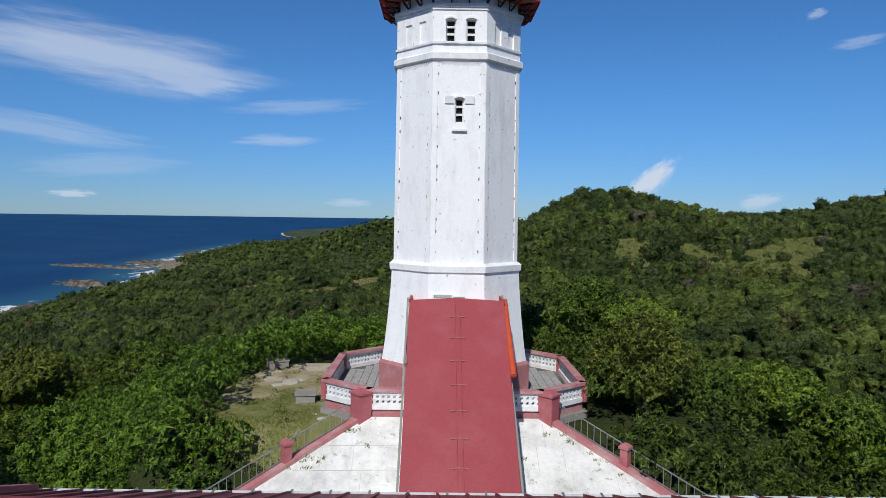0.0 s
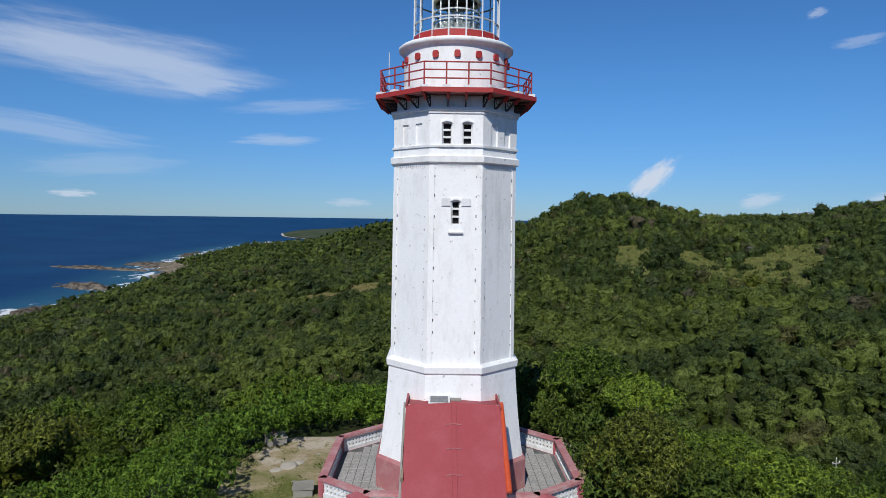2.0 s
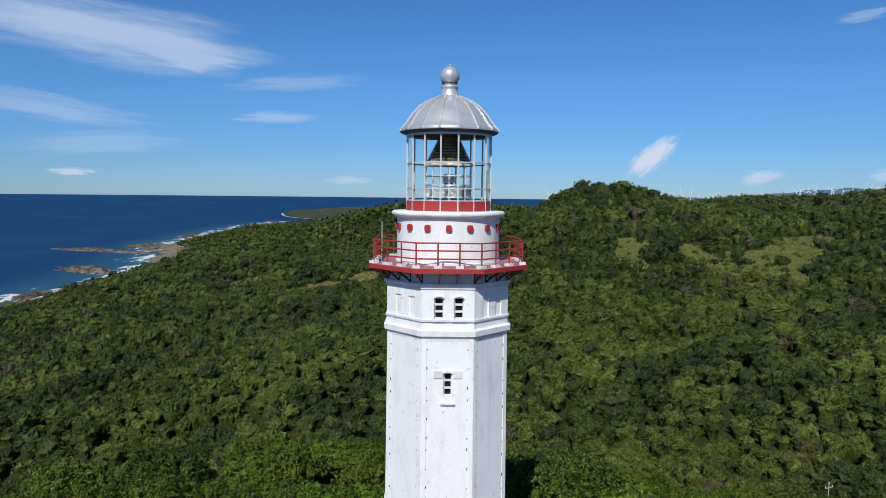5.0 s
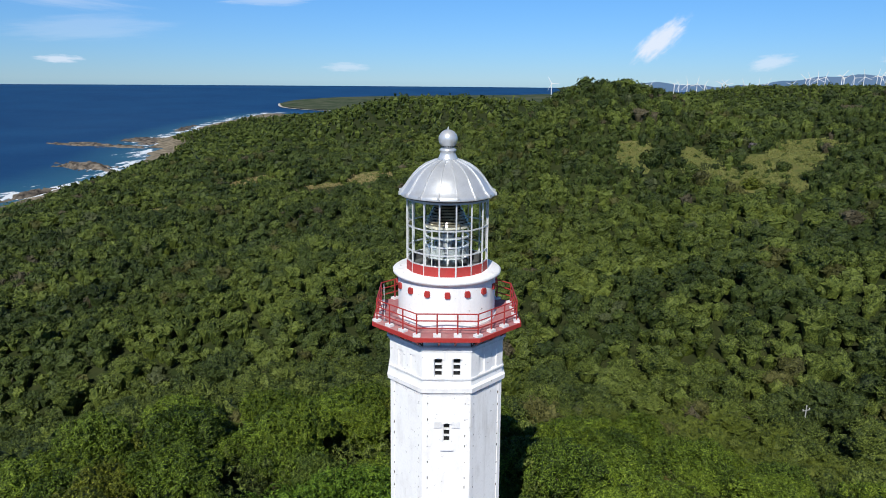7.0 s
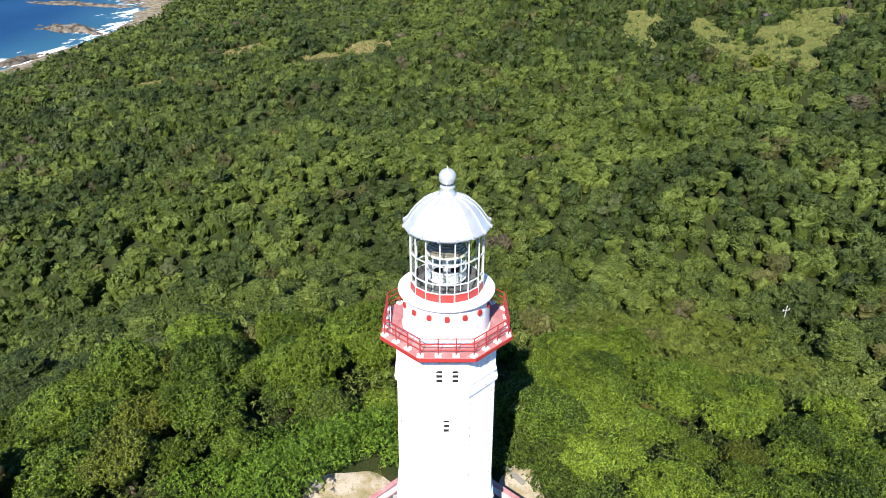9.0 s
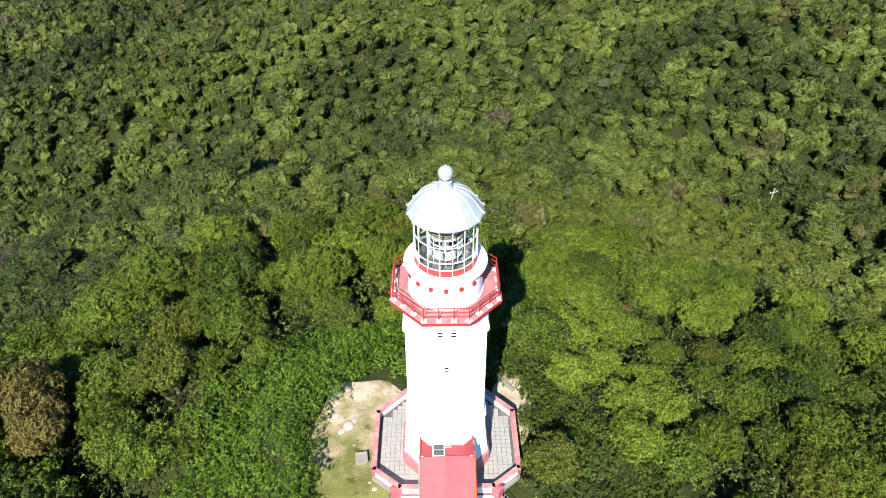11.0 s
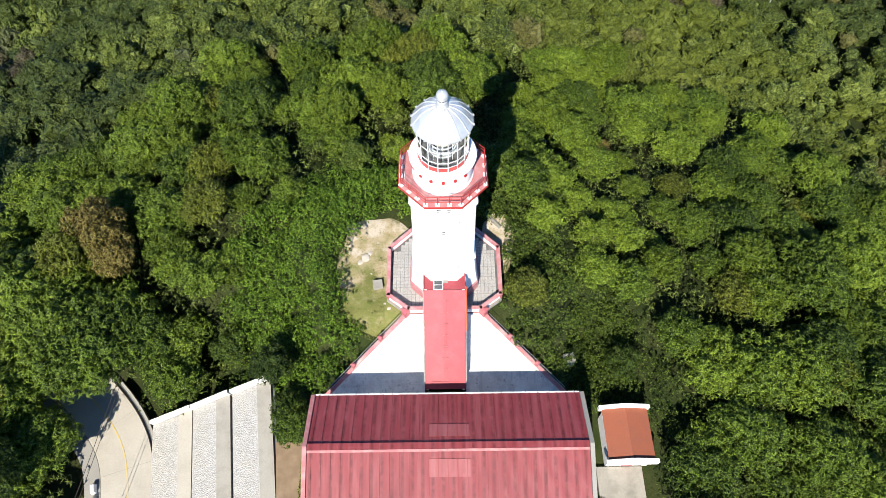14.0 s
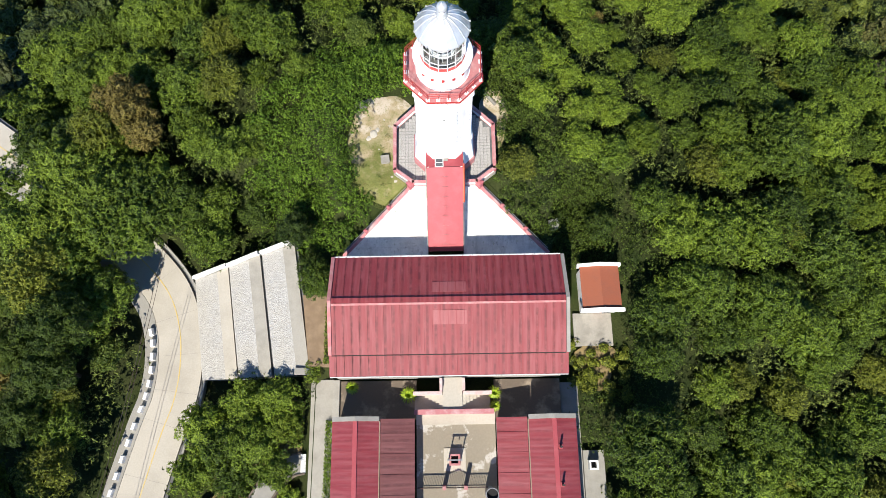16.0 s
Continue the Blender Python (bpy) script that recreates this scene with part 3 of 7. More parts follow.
part("cornice", loft(B(), up([octa(2.5, 16.2), octa(2.59, 16.24), octa(2.59, 16.32), octa(2.66, 16.36), octa(2.66, 16.46), octa(2.4, 16.46)])), M["white_trim"], tower)
part("gallery_core", loft(B(), up([octa(2.42, 16.4), octa(2.42, 16.95)])), M["white"], tower)
# shallow corner pilasters and sunk panels
for side in range(8):
    turn = Matrix.Rotation(side * math.pi / 4, 4, "Z")
    for za, zb, a0, a1 in ((6.32, 14.28, 2.56, 2.50),):
        for sgn in (-1, 1):
            bm = B()
            lo, hi = a0 * math.tan(math.pi / 8), a1 * math.tan(math.pi / 8)
            w = 0.2
            pts = [[(sgn * lo, -a0 - 0.03, za - T0), (sgn * (lo - w), -a0 - 0.03, za - T0), (sgn * (lo - w), -a0 + 0.02, za - T0), (sgn * lo, -a0 + 0.02, za - T0)],
                   [(sgn * hi, -a1 - 0.03, zb - T0), (sgn * (hi - w), -a1 - 0.03, zb - T0), (sgn * (hi - w), -a1 + 0.02, zb - T0), (sgn * hi, -a1 + 0.02, zb - T0)]]
            pts = [[turn @ Vector(q) for q in lp] for lp in pts]
            if sgn > 0:
                pts = [lp[::-1] for lp in pts]
            part("corner_pilaster", loft(bm, pts), M["white"], tower)
            # small dark boxes drawn in place of the dark depth of peg holes
            for j9 in range(11):
                zz = 6.75 + j9 * 0.69 + 0.12 * math.sin(j9 * 2.1 + side)
                aa = a0 + (a1 - a0) * (zz - za) / (zb - za)
                uu = sgn * (aa * math.tan(math.pi / 8) - w - 0.015)
                hh = 0.05 + 0.03 * math.sin(j9 * 1.7 + 3 * side + sgn)
                part("peg_hole", box(B(), uu - 0.022, uu + 0.022, -aa - 0.016, -aa + 0.01, zz - T0, zz - T0 + hh * 1.5, turn), M["dark_iron"], tower, "small dark box standing in for a peg hole")
    # dentil row under the upper belt
    for k9 in range(13):
        u = -0.72 + k9 * 0.12
        vs = [turn @ Vector(q) for q in ((u, -2.55, 14.24 - T0), (u + 0.1, -2.55, 14.24 - T0), (u + 0.05, -2.53, 14.1 - T0))]
        bk = [turn @ Vector((q[0], q[1] + 0.06, q[2])) for q in ((u, -2.55, 14.24 - T0), (u + 0.1, -2.55, 14.24 - T0), (u + 0.05, -2.53, 14.1 - T0))]
        part("dentil", loft(B(), [vs[::-1], bk[::-1]]), M["white"], tower)


def tower_window(side, hole, depth=0.14):
    turn = Matrix.Rotation(side * math.pi / 4, 4, "Z")
    u0, u1, za, zb = hole
    a = 2.54
    frame_ob = None
    za, zb = za - T0, zb - T0
    bm = B()
    w = 0.045
    for x0, x1, z0, z1 in ((u0, u0 + w, za, zb), (u1 - w, u1, za, zb), (u0 + w, u1 - w, za, za + w), (u0 + w, u1 - w, zb - w, zb)):
        box(bm, x0, x1, -a + depth, -a + depth + 0.05, z0, z1, turn)
    win = part("window", bm, M["white_trim"], tower, "white louvred window frame")
    for f in (0.33, 0.66):
        z = za + (zb - za) * f
        part("slat", box(B(), u0 + w, u1 - w, -a + depth - 0.03, -a + depth + 0.04, z - 0.03, z + 0.05, turn), M["white_trim"], win)
    # opaque dark sheet in place of the unlit room behind
    part("dark_opening", box(B(), u0 + 0.01, u1 - 0.01, -a + depth + 0.1, -a + depth + 0.13, za + 0.01, zb - 0.01, turn), M["dark"], win)
    # arched head and ears
    bm = B()
    n = 8
    lo, hi = [], []
    for k9 in range(n + 1):
        t = k9 / n
        x = u0 - 0.03 + (u1 - u0 + 0.06) * t
        z = zb - 0.02 + 0.07 * math.sin(math.pi * t)
        lo.append((x, z))
        hi.append((x, z + 0.07))
    for k9 in range(n):
        quad = [lo[k9], lo[k9 + 1], hi[k9 + 1], hi[k9]]
        loft(bm, [[turn @ Vector((x, -a - 0.05, z)) for x, z in quad][::-1], [turn @ Vector((x, -a + 0.03, z)) for x, z in quad][::-1]])
    part("window_head", bm, M["white"], win)
    part("window_sill", box(B(), u0 - 0.12, u1 + 0.12, -a - 0.09, -a + 0.02, za - 0.34 if side == 0 and za < 13 else za - 0.1, (za - 0.34 if side == 0 and za < 13 else za - 0.1) + 0.07, turn), M["white_trim"], win)


tower_window(0, HOLE_MID)
for u0, u1 in ((-0.55, -0.2), (0.24, 0.6)):
    part("window_ear", box(B(), u0, u1, -2.56, -2.5, 12.62 - T0, 12.92 - T0), M["white_trim"], tower, "white label block beside the window head")
tower_window(0, HOLE_L)
tower_window(0, HOLE_R)
for side in range(1, 8):
    turn = Matrix.Rotation(side * math.pi / 4, 4, "Z")
    for u0, u1, za, zb in (HOLE_L, HOLE_R):
        part("blind_niche", box(B(), u0, u1, -2.54 + 0.06, -2.54 + 0.16, za - T0, zb - T0, turn), M["white"], tower)

# gallery
slab = part("gallery_floor", loft(B(), up([octa(2.3, 16.98), octa(3.16, 16.95), octa(3.24, 17.0), octa(3.24, 17.10), octa(3.20, 17.13), octa(2.0, 17.13)])), M["pinkwash"], tower, "pinkish concrete gallery floor")
part("gallery_fascia", loft(B(), up([octa(3.25, 16.94), octa(3.29, 16.94), octa(3.29, 17.12), octa(3.25, 17.12)]), close=True), M["red"], slab, "red painted iron edge")
railing = thing("gallery_railing", "red iron gallery railing with three rails", "railing", (0, 0, 17.13))
RA = 3.08
RAIL_Z = (0.36, 0.68, 0.98)
for side in range(8):
    turn = Matrix.Rotation(side * math.pi / 4, 4, "Z")
    half = RA * math.tan(math.pi / 8)
    for k9 in range(3):
        u = -half + 2 * half * k9 / 3
        p = turn @ Vector((u, -RA, 0))
        part("post", bar(B(), (p.x, p.y, 0.0), (p.x, p.y, 1.0), 0.055, sides=6), M["rail_red"], railing)
        part("post_block", box(B(), -0.16, 0.16, -0.13, 0.13, 0.0, 0.1, Matrix.Translation(p) @ turn), M["white_trim"], railing, "white painted block")
    for z in RAIL_Z:
        a, b = turn @ Vector((-half, -RA, z)), turn @ Vector((half, -RA, z))
        part("rail", bar(B(), a, b, 0.05, sides=6), M["rail_red"], railing)
# brackets
for side in range(8):
    turn = Matrix.Rotation(side * math.pi / 4, 4, "Z")
    half = 2.5 * math.tan(math.pi / 8)
    for u in (-half, -half / 3, half / 3):
        bm = B()
        out = 3.05 / math.cos(math.pi / 8) - 2.5 / math.cos(math.pi / 8) if u == -half else 0.62
        d = Vector((u, -2.5, 0)).normalized() if u == -half else Vector((0, -1, 0))
        base = Vector((u, -2.5, 0))
        z0, z1 = 16.46 - T0, 16.96 - T0
        bar(bm, turn @ (base + d * 0.0 + Vector((0, 0, z1 - 0.04))), turn @ (base + d * (out + 0.1) + Vector((0, 0, z1 - 0.04))), 0.05, 0.08)
        bar(bm, turn @ (base + Vector((0, 0, z0 - 0.05))), turn @ (base + Vector((0, 0, z1))), 0.05, 0.05)
        bar(bm, turn @ (base + Vector((0, 0, z0))), turn @ (base + d * out + Vector((0, 0, z1 - 0.05))), 0.05, 0.06)
        # scroll
        prev = None
        for k9 in range(15):
            an, r = k9 * 0.62, 0.17 - k9 * 0.0095
            q = base + d * (0.2 + r * math.cos(an)) + Vector((0, 0, z1 - 0.2 + r * math.sin(an)))
            if prev is not None:
                bar(bm, turn @ prev, turn @ q, 0.022)
            prev = q
        part("bracket", bm, M["dark_iron"] if abs(side - 4) < 4 and side not in (0,) else M["dark_iron"], slab, "dark iron scroll bracket")
        part("bracket_tip", bar(B(), turn @ (base + d * (out - 0.14) + Vector((0, 0, z1 - 0.22))), turn @ (base + d * (out + 0.1) + Vector((0, 0, z1 - 0.02))), 0.09, 0.1), M["red"], slab, "red iron bracket tip")

# drum, lantern, dome
N16 = 16
part("drum", loft(B(), up([ring(2.2, 17.1, 64), ring(2.2, 17.4, 64), ring(2.2, 18.8, 64), ring(2.2, 18.95, 64), ring(2.22, 19.02, 64), ring(2.36, 19.08, 64), ring(2.43, 19.14, 64), ring(2.44, 19.24, 64), ring(2.36, 19.3, 64), ring(1.6, 19.31, 64)]), bottom=False), M["white"], tower, smooth=True)
part("drum_base", loft(B(), up([ring(2.26, 17.12, 64), ring(2.26, 17.2, 64), ring(2.18, 17.22, 64)])), M["white_trim"], tower)
for k9 in range(16):
    an = -math.pi / 2 + 2 * math.pi * k9 / 16
    m = Matrix.Rotation(an + math.pi / 2, 4, "Z")
    bm = B()
    prof = [(-0.075, 18.5), (0.075, 18.5), (0.12, 18.55), (0.12, 18.7), (0.085, 18.77), (-0.085, 18.77), (-0.12, 18.7), (-0.12, 18.55)]
    loft(bm, [[m @ Vector((x, -2.29, z - T0)) for x, z in prof][::-1], [m @ Vector((x, -2.17, z - T0)) for x, z in prof][::-1]])
    part("vent_cover", bm, M["red"], tower, "red iron vent cover")
lantern = part("lantern_curb", loft(B(), up([ring(1.84, 19.28, N16, math.pi / 16), ring(1.84, 19.72, N16, math.pi / 16), ring(1.76, 19.72, N16, math.pi / 16), ring(1.76, 19.28, N16, math.pi / 16)]), close=True), M["red"], tower, "red iron curb")
for k9 in range(N16):
    an = -math.pi / 2 + 2 * math.pi * (k9 + 0.5) / N16
    ax = -math.pi / 2 + 2 * math.pi * (k9 + 1.5) / N16
    c, s = math.cos(an), math.sin(an)
    c2, s2 = math.cos(ax), math.sin(ax)
    part("mullion", bar(B(), (1.81 * c, 1.81 * s, 19.28 - T0), (1.81 * c, 1.81 * s, 22.55 - T0), 0.065), M["silver_frame"], lantern, "silver mullion")
    for z, w in ((19.74, 0.05), (20.24, 0.055), (21.30, 0.055), (22.48, 0.1)):
        part("glazing_bar", bar(B(), (1.8 * c, 1.8 * s, z - T0), (1.8 * c2, 1.8 * s2, z - T0), w), M["silver_frame"], lantern, "silver glazing bar")
    for z0, z1 in ((19.76, 20.22), (20.26, 21.28), (21.32, 22.44)):
        r = 1.79
        p = [(r * c, r * s, z0 - T0), (r * c2, r * s2, z0 - T0), (r * c2, r * s2, z1 - T0), (r * c, r * s, z1 - T0)]
        pane = part("pane", loft(B(), [p, [(x * 0.996, y * 0.996, z) for x, y, z in p]]), M["glass"], lantern, "clear glass pane")
        pane.visible_shadow = False
# dome profile
prof = [(2.12, 22.62), (2.14, 22.70), (2.02, 22.80), (1.90, 22.94), (1.77, 23.14), (1.58, 23.40), (1.30, 23.70), (0.98, 23.92), (0.66, 24.06), (0.46, 24.13)]
loops = [ring(r * 0.992, z, 64, math.pi / 16) for r, z in prof]
# underside split from the dome and coloured dark grey
part("soffit", loft(B(), up([ring(1.78, 22.5, 64), ring(2.04, 22.57, 64), ring(2.1, 22.62, 64)]), top=False), M["soffit"], tower, "dark underside of the dome")
part("dome", loft(B(), up(loops), bottom=False), M["silver"], tower, "silver painted ribbed dome", smooth=True)
for k9 in range(N16):
    an = math.pi / 16 + 2 * math.pi * k9 / N16
    bm = B()
    for (r0, z0), (r1, z1) in zip(prof, prof[1:]):
        bar(bm, (r0 * math.cos(an), r0 * math.sin(an), z0 - T0 + 0.02), (r1 * math.cos(an), r1 * math.sin(an), z1 - T0 + 0.02), 0.05, 0.06)
    part("dome_rib", bm, M["silver"], tower)
    part("rib_end", box(B(), -0.06, 0.06, -0.06, 0.06, -0.06, 0.08, Matrix.Translation((2.12 * math.cos(an), 2.12 * math.sin(an), 22.7 - T0)) @ Matrix.Rotation(an, 4, "Z")), M["silver"], tower)
neck = [(0.46, 24.10), (0.42, 24.2), (0.36, 24.34), (0.33, 24.46), (0.36, 24.5), (0.37, 24.55), (0.33, 24.59), (0.31, 24.62)]
part("ventilator_neck", loft(B(), up([ring(r, z, 32) for r, z in neck])), M["silver"], tower, smooth=True)
bm = B()
loops = []
for k9 in range(15):
    an = -1.15 + (1.15 + 1.5) * k9 / 14
    loops.append(ring(0.415 * math.cos(an) + 0.002, 25.0 + 0.415 * math.sin(an), 32))
loops += [ring(0.05, 25.43, 32), ring(0.03, 25.5, 32), ring(0.01, 25.54, 32)]
ball = part("ventilator_ball", loft(bm, up(loops)), M["silver"], tower, "silver ventilator ball", smooth=True)
for k9 in range(20):
    an = 2 * math.pi * k9 / 20
    part("vent_hole", box(B(), -0.022, 0.022, -0.01, 0.01, -0.03, 0.03, Matrix.Translation((0.318 * math.cos(an), 0.318 * math.sin(an), 24.70 - T0)) @ Matrix.Rotation(an + math.pi / 2, 4, "Z")), M["dark"], ball)
# optic inside the lantern
optic = thing("lighthouse_lens", "old glass lens rings under a dark hood inside the lantern", "lens", (0, 0, 19.3))
part("pedestal", loft(B(), [ring(0.5, 0.0, 24), ring(0.45, 0.5, 24), ring(0.2, 0.55, 24), ring(0.2, 1.2, 24)]), M["grey_metal"], optic, smooth=True)
for k9 in range(8):
    a0, a1 = 2 * math.pi * k9 / 8, 2 * math.pi * (k9 + 0.85) / 8
    for z0, z1 in ((0.62, 1.0),):
        bm = B()
        loft(bm, [[(r * math.cos(a), r * math.sin(a), z) for r, a, z in ((0.98, a0, z0), (0.98, a1, z0), (0.98, a1, z1), (0.98, a0, z1))],
                  [(r * math.cos(a), r * math.sin(a), z) for r, a, z in ((0.9, a0, z0), (0.9, a1, z0), (0.9, a1, z1), (0.9, a0, z1))]])
        part("lens_panel", bm, M["lens"], optic, "greenish ribbed glass panel")
for z in (0.55, 1.05, 1.45):
    part("ring_frame", loft(B(), [ring(1.0, z, 32), ring(1.0, z + 0.06, 32), ring(0.92, z + 0.06, 32), ring(0.92, z, 32)], close=True), M["silver_frame"], optic)
for k9 in range(8):
    an = 2 * math.pi * k9 / 8
    part("lens_post", bar(B(), (0.96 * math.cos(an), 0.96 * math.sin(an), 0.0), (0.96 * math.cos(an), 0.96 * math.sin(an), 2.0), 0.05), M["silver_frame"], optic)
part("hood_band", loft(B(), [ring(1.06, 1.9, 32), ring(1.04, 2.0, 32), ring(0.9, 2.0, 32), ring(0.9, 1.9, 32)], close=True), M["prism_light"], optic, "bright lower prism band")
for k9 in range(9):
    r0, r1, z0 = 1.0 - 0.062 * k9, 0.95 - 0.062 * k9, 2.02 + 0.122 * k9
    part("prism_ring", loft(B(), [ring(r0, z0, 32), ring(r1, z0 + 0.09, 32), ring(r1 - 0.12, z0 + 0.09, 32), ring(r0 - 0.12, z0, 32)], close=True), M["prism"], optic, "brownish glass prism ring", smooth=False)
part("hood_core", loft(B(), [ring(0.82, 2.0, 32), ring(0.3, 3.1, 32)]), M["dark"], optic)
part("lantern_floor", loft(B(), [ring(1.75, 0.02, 32), ring(1.75, 0.05, 32)]), M["dark_concrete"], optic, "dark lantern floor")
part("curb_lining", loft(B(), [ring(1.755, 0.03, 16, math.pi / 16), ring(1.755, 0.44, 16, math.pi / 16), ring(1.72, 0.44, 16, math.pi / 16), ring(1.72, 0.03, 16, math.pi / 16)], close=True), M["dark_concrete"], optic)
part("lamp", loft(B(), [ring(0.26, 1.2, 24), ring(0.26, 1.5, 24), ring(0.2, 1.56, 24)]), M["silver_frame"], optic)

mast = thing("aerial", "thin white aerial rod clamped to the gallery railing", "aerial", (-2.75, -1.3, 17.1))
part("rod", bar(B(), (0, 0, 0), (0, 0, 1.75), 0.025, sides=6), M["white_trim"], mast)
part("clamp", box(B(), -0.05, 0.05, -0.05, 0.05, 0.0, 0.12), M["grey_metal"], mast)

# ---- platform round the tower ----
platform = thing("tower_terrace", "raised octagonal terrace paved with grey patterned tiles", "terrace", (0, 0, 0), kind="structure")
EDGE = [(1.78, -3.75), (3.3, -3.75), (5.2, -2.3), (5.2, 2.7), (2.4, 5.4), (-2.4, 5.4), (-5.2, 2.7), (-5.2, -2.3), (-3.3, -3.75), (-1.78, -3.75)]
part("tile_bed", loft(B(), [[(x * 0.97, y * 0.97, 0.8) for x, y in EDGE], [(x * 0.97, y * 0.97, 0.833) for x, y in EDGE]]), M["dark_concrete"], platform, "dark mortar bed")
part("terrace_body", loft(B(), [[(x, y, -1.2) for x, y in EDGE], [(x, y, 0.82) for x, y in EDGE]]), M["pinkwash"], platform)


def balustrade(a, b, z, tall=0.75):
    """A length of parapet: white pierced panel between pink bands."""
    a, b = Vector((*a, 0)), Vector((*b, 0))
    length = (b - a).length
    mid = (a + b) / 2
    turn = math.degrees(math.atan2(b.y - a.y, b.x - a.x))
    ob = thing("balustrade", "low white pierced parapet with pink coping round the terrace", "parapet", (mid.x, mid.y, z), turn, "terrace parapet")
    h = length / 2
    part("coping", box(B(), -h - 0.1, h + 0.1, -0.17, 0.17, tall - 0.12, tall), M["pink_coping"], ob, "faded pink coping")
    part("base_band", box(B(), -h, h, -0.1, 0.1, -0.05, 0.14), M["white_trim"], ob)
    part("top_band", box(B(), -h, h, -0.08, 0.08, tall - 0.24, tall - 0.12), M["white_trim"], ob)
    n = max(2, int(length / 0.2))
    bm = B()
    for r in range(2):
        z0 = 0.14 + r * 0.19
        for k9 in range(n):
            x = -h + length * (k9 + 0.5) / n
            w = length / n
            # a pierced block: four small webs round a hole
            box(bm, x - w / 2, x - w * 0.24, -0.06, 0.06, z0, z0 + 0.16)
            box(bm, x + w * 0.24, x + w / 2, -0.06, 0.06, z0, z0 + 0.16)
            box(bm, x - w * 0.24, x + w * 0.24, -0.05, 0.05, z0, z0 + 0.05)
            box(bm, x - w * 0.24, x - w * 0.02, -0.05, 0.05, z0 + 0.125, z0 + 0.16)
        box(bm, -h, h, -0.065, 0.065, z0 + 0.16, z0 + 0.19)
    part("pierced_panel", bm, M["white_trim"], ob, "white pierced blocks")
    part("end_post", box(B(), -h - 0.13, -h + 0.13, -0.13, 0.13, -0.05, tall - 0.12), M["pink"], ob)
    part("end_post", box(B(), h - 0.13, h + 0.13, -0.13, 0.13, -0.05, tall - 0.12), M["pink"], ob)
    return ob


for p, q in zip(EDGE, EDGE[1:]):
    balustrade(p, q, 0.85)

# stone footing that shows below the parapets
footing = thing("terrace_footing", "rough grey stone footing under the terrace parapet", "footing", (0, 0, 0), kind="structure")
part("footing_wall", loft(B(), [[(x * 1.05, y * 1.05, -1.2) for x, y in EDGE], [(x * 1.035, y * 1.035, 0.42) for x, y in EDGE]]), M["concrete"], footing)

# ---- white sloping apron and its flank walls ----


def apron_z(v):
    return 0.57 + (v + 3.75) * 0.5


def apron_half(v):
    return 3.45 + (-3.9 - v) * 1.12


apron = thing("apron", "whitewashed sloping concrete apron, streaked with grey dirt", "apron", (0, 0, 0), kind="structure")
V0, V1 = -3.85, -10.9
for s in (-1, 1):
    bm = B()
    pts = [(s * 1.9, V1), (s * apron_half(V1), V1), (s * apron_half(V0), V0), (s * 1.9, V0)]
    if s < 0:
        pts = pts[::-1]
    loft(bm, [[(x, y, apron_z(y) - 0.6) for x, y in pts], [(x, y, apron_z(y)) for x, y in pts]])
    part("apron_slab", bm, M["white_slope"], apron)
    flank = thing("flank_wall", "pink sloping kerb wall with square posts beside the white apron", "wall", (0, 0, 0), 0, "apron flank walls")
    bm = B()
    prof = [(-0.06, -0.7), (0.32, -0.7), (0.32, 0.14), (-0.06, 0.14)]
    side = Vector((s * 1.0, 1.12, 0)).normalized()
    loops = []
    for v in (V0, V1 + 0.4):
        c = Vector((s * apron_half(v), v, apron_z(v)))
        loops.append([c + side * o + Vector((0, 0, h)) for o, h in prof])
    part("sloping_kerb", loft(bm, loops if s < 0 else [lp[::-1] for lp in loops]), M["pink_coping"], flank)
    for k9, v in enumerate((-3.95, -6.05, -8.25)):
        c = Vector((s * apron_half(v), v, apron_z(v))) + side * 0.13
        big = 0.28 if k9 == 0 else 0.14
        top = 0.95 if k9 == 0 else 0.72
        m = Matrix.Translation(c) @ Matrix.Rotation(math.atan2(side.y, side.x), 4, "Z")
        post = part("post", box(B(), -big, big, -big, big, -0.7, top, m), M["pink"], flank)
        part("post_cap", loft(B(), [[m @ Vector(q) for q in lp] for lp in (
            [(-big - 0.05, -big - 0.05, top), (big + 0.05, -big - 0.05, top), (big + 0.05, big + 0.05, top), (-big - 0.05, big + 0.05, top)],
            [(-big - 0.05, -big - 0.05, top + 0.08), (big + 0.05, -big - 0.05, top + 0.08), (big + 0.05, big + 0.05, top + 0.08), (-big - 0.05, big + 0.05, top + 0.08)],
            [(-0.05, -0.05, top + 0.2), (0.05, -0.05, top + 0.2), (0.05, 0.05, top + 0.2), (-0.05, 0.05, top + 0.2)])]), M["pink"], post)
    fence = thing("stair_railing", "thin weathered iron railing along the pink kerb", "railing", (0, 0, 0), 0, "apron railings")
    va, vb = -4.3, -10.3
    for zz in (0.2, 0.78):
        a, b = [Vector((s * apron_half(v), v, apron_z(v) + zz)) + side * 0.24 for v in (va, vb)]
        part("rail", bar(B(), a, b, 0.035), M["grey_metal"], fence)
    n = 34
    for k9 in range(n + 1):
        v = va + (vb - va) * k9 / n
        c = Vector((s * apron_half(v), v, apron_z(v))) + side * 0.24
        part("baluster", bar(B(), c + Vector((0, 0, 0.12)), c + Vector((0, 0, 0.78)), 0.022), M["grey_metal"], fence)

# ---- roofed stair from the house up to the tower ----
stairway = thing("roofed_stairway", "covered stair with a smooth red roof rising to the tower", "stairway", (0, 0, 0))
W = 1.8


def walk_z(v):
    return 4.98 + (v + 3.85) * 0.815


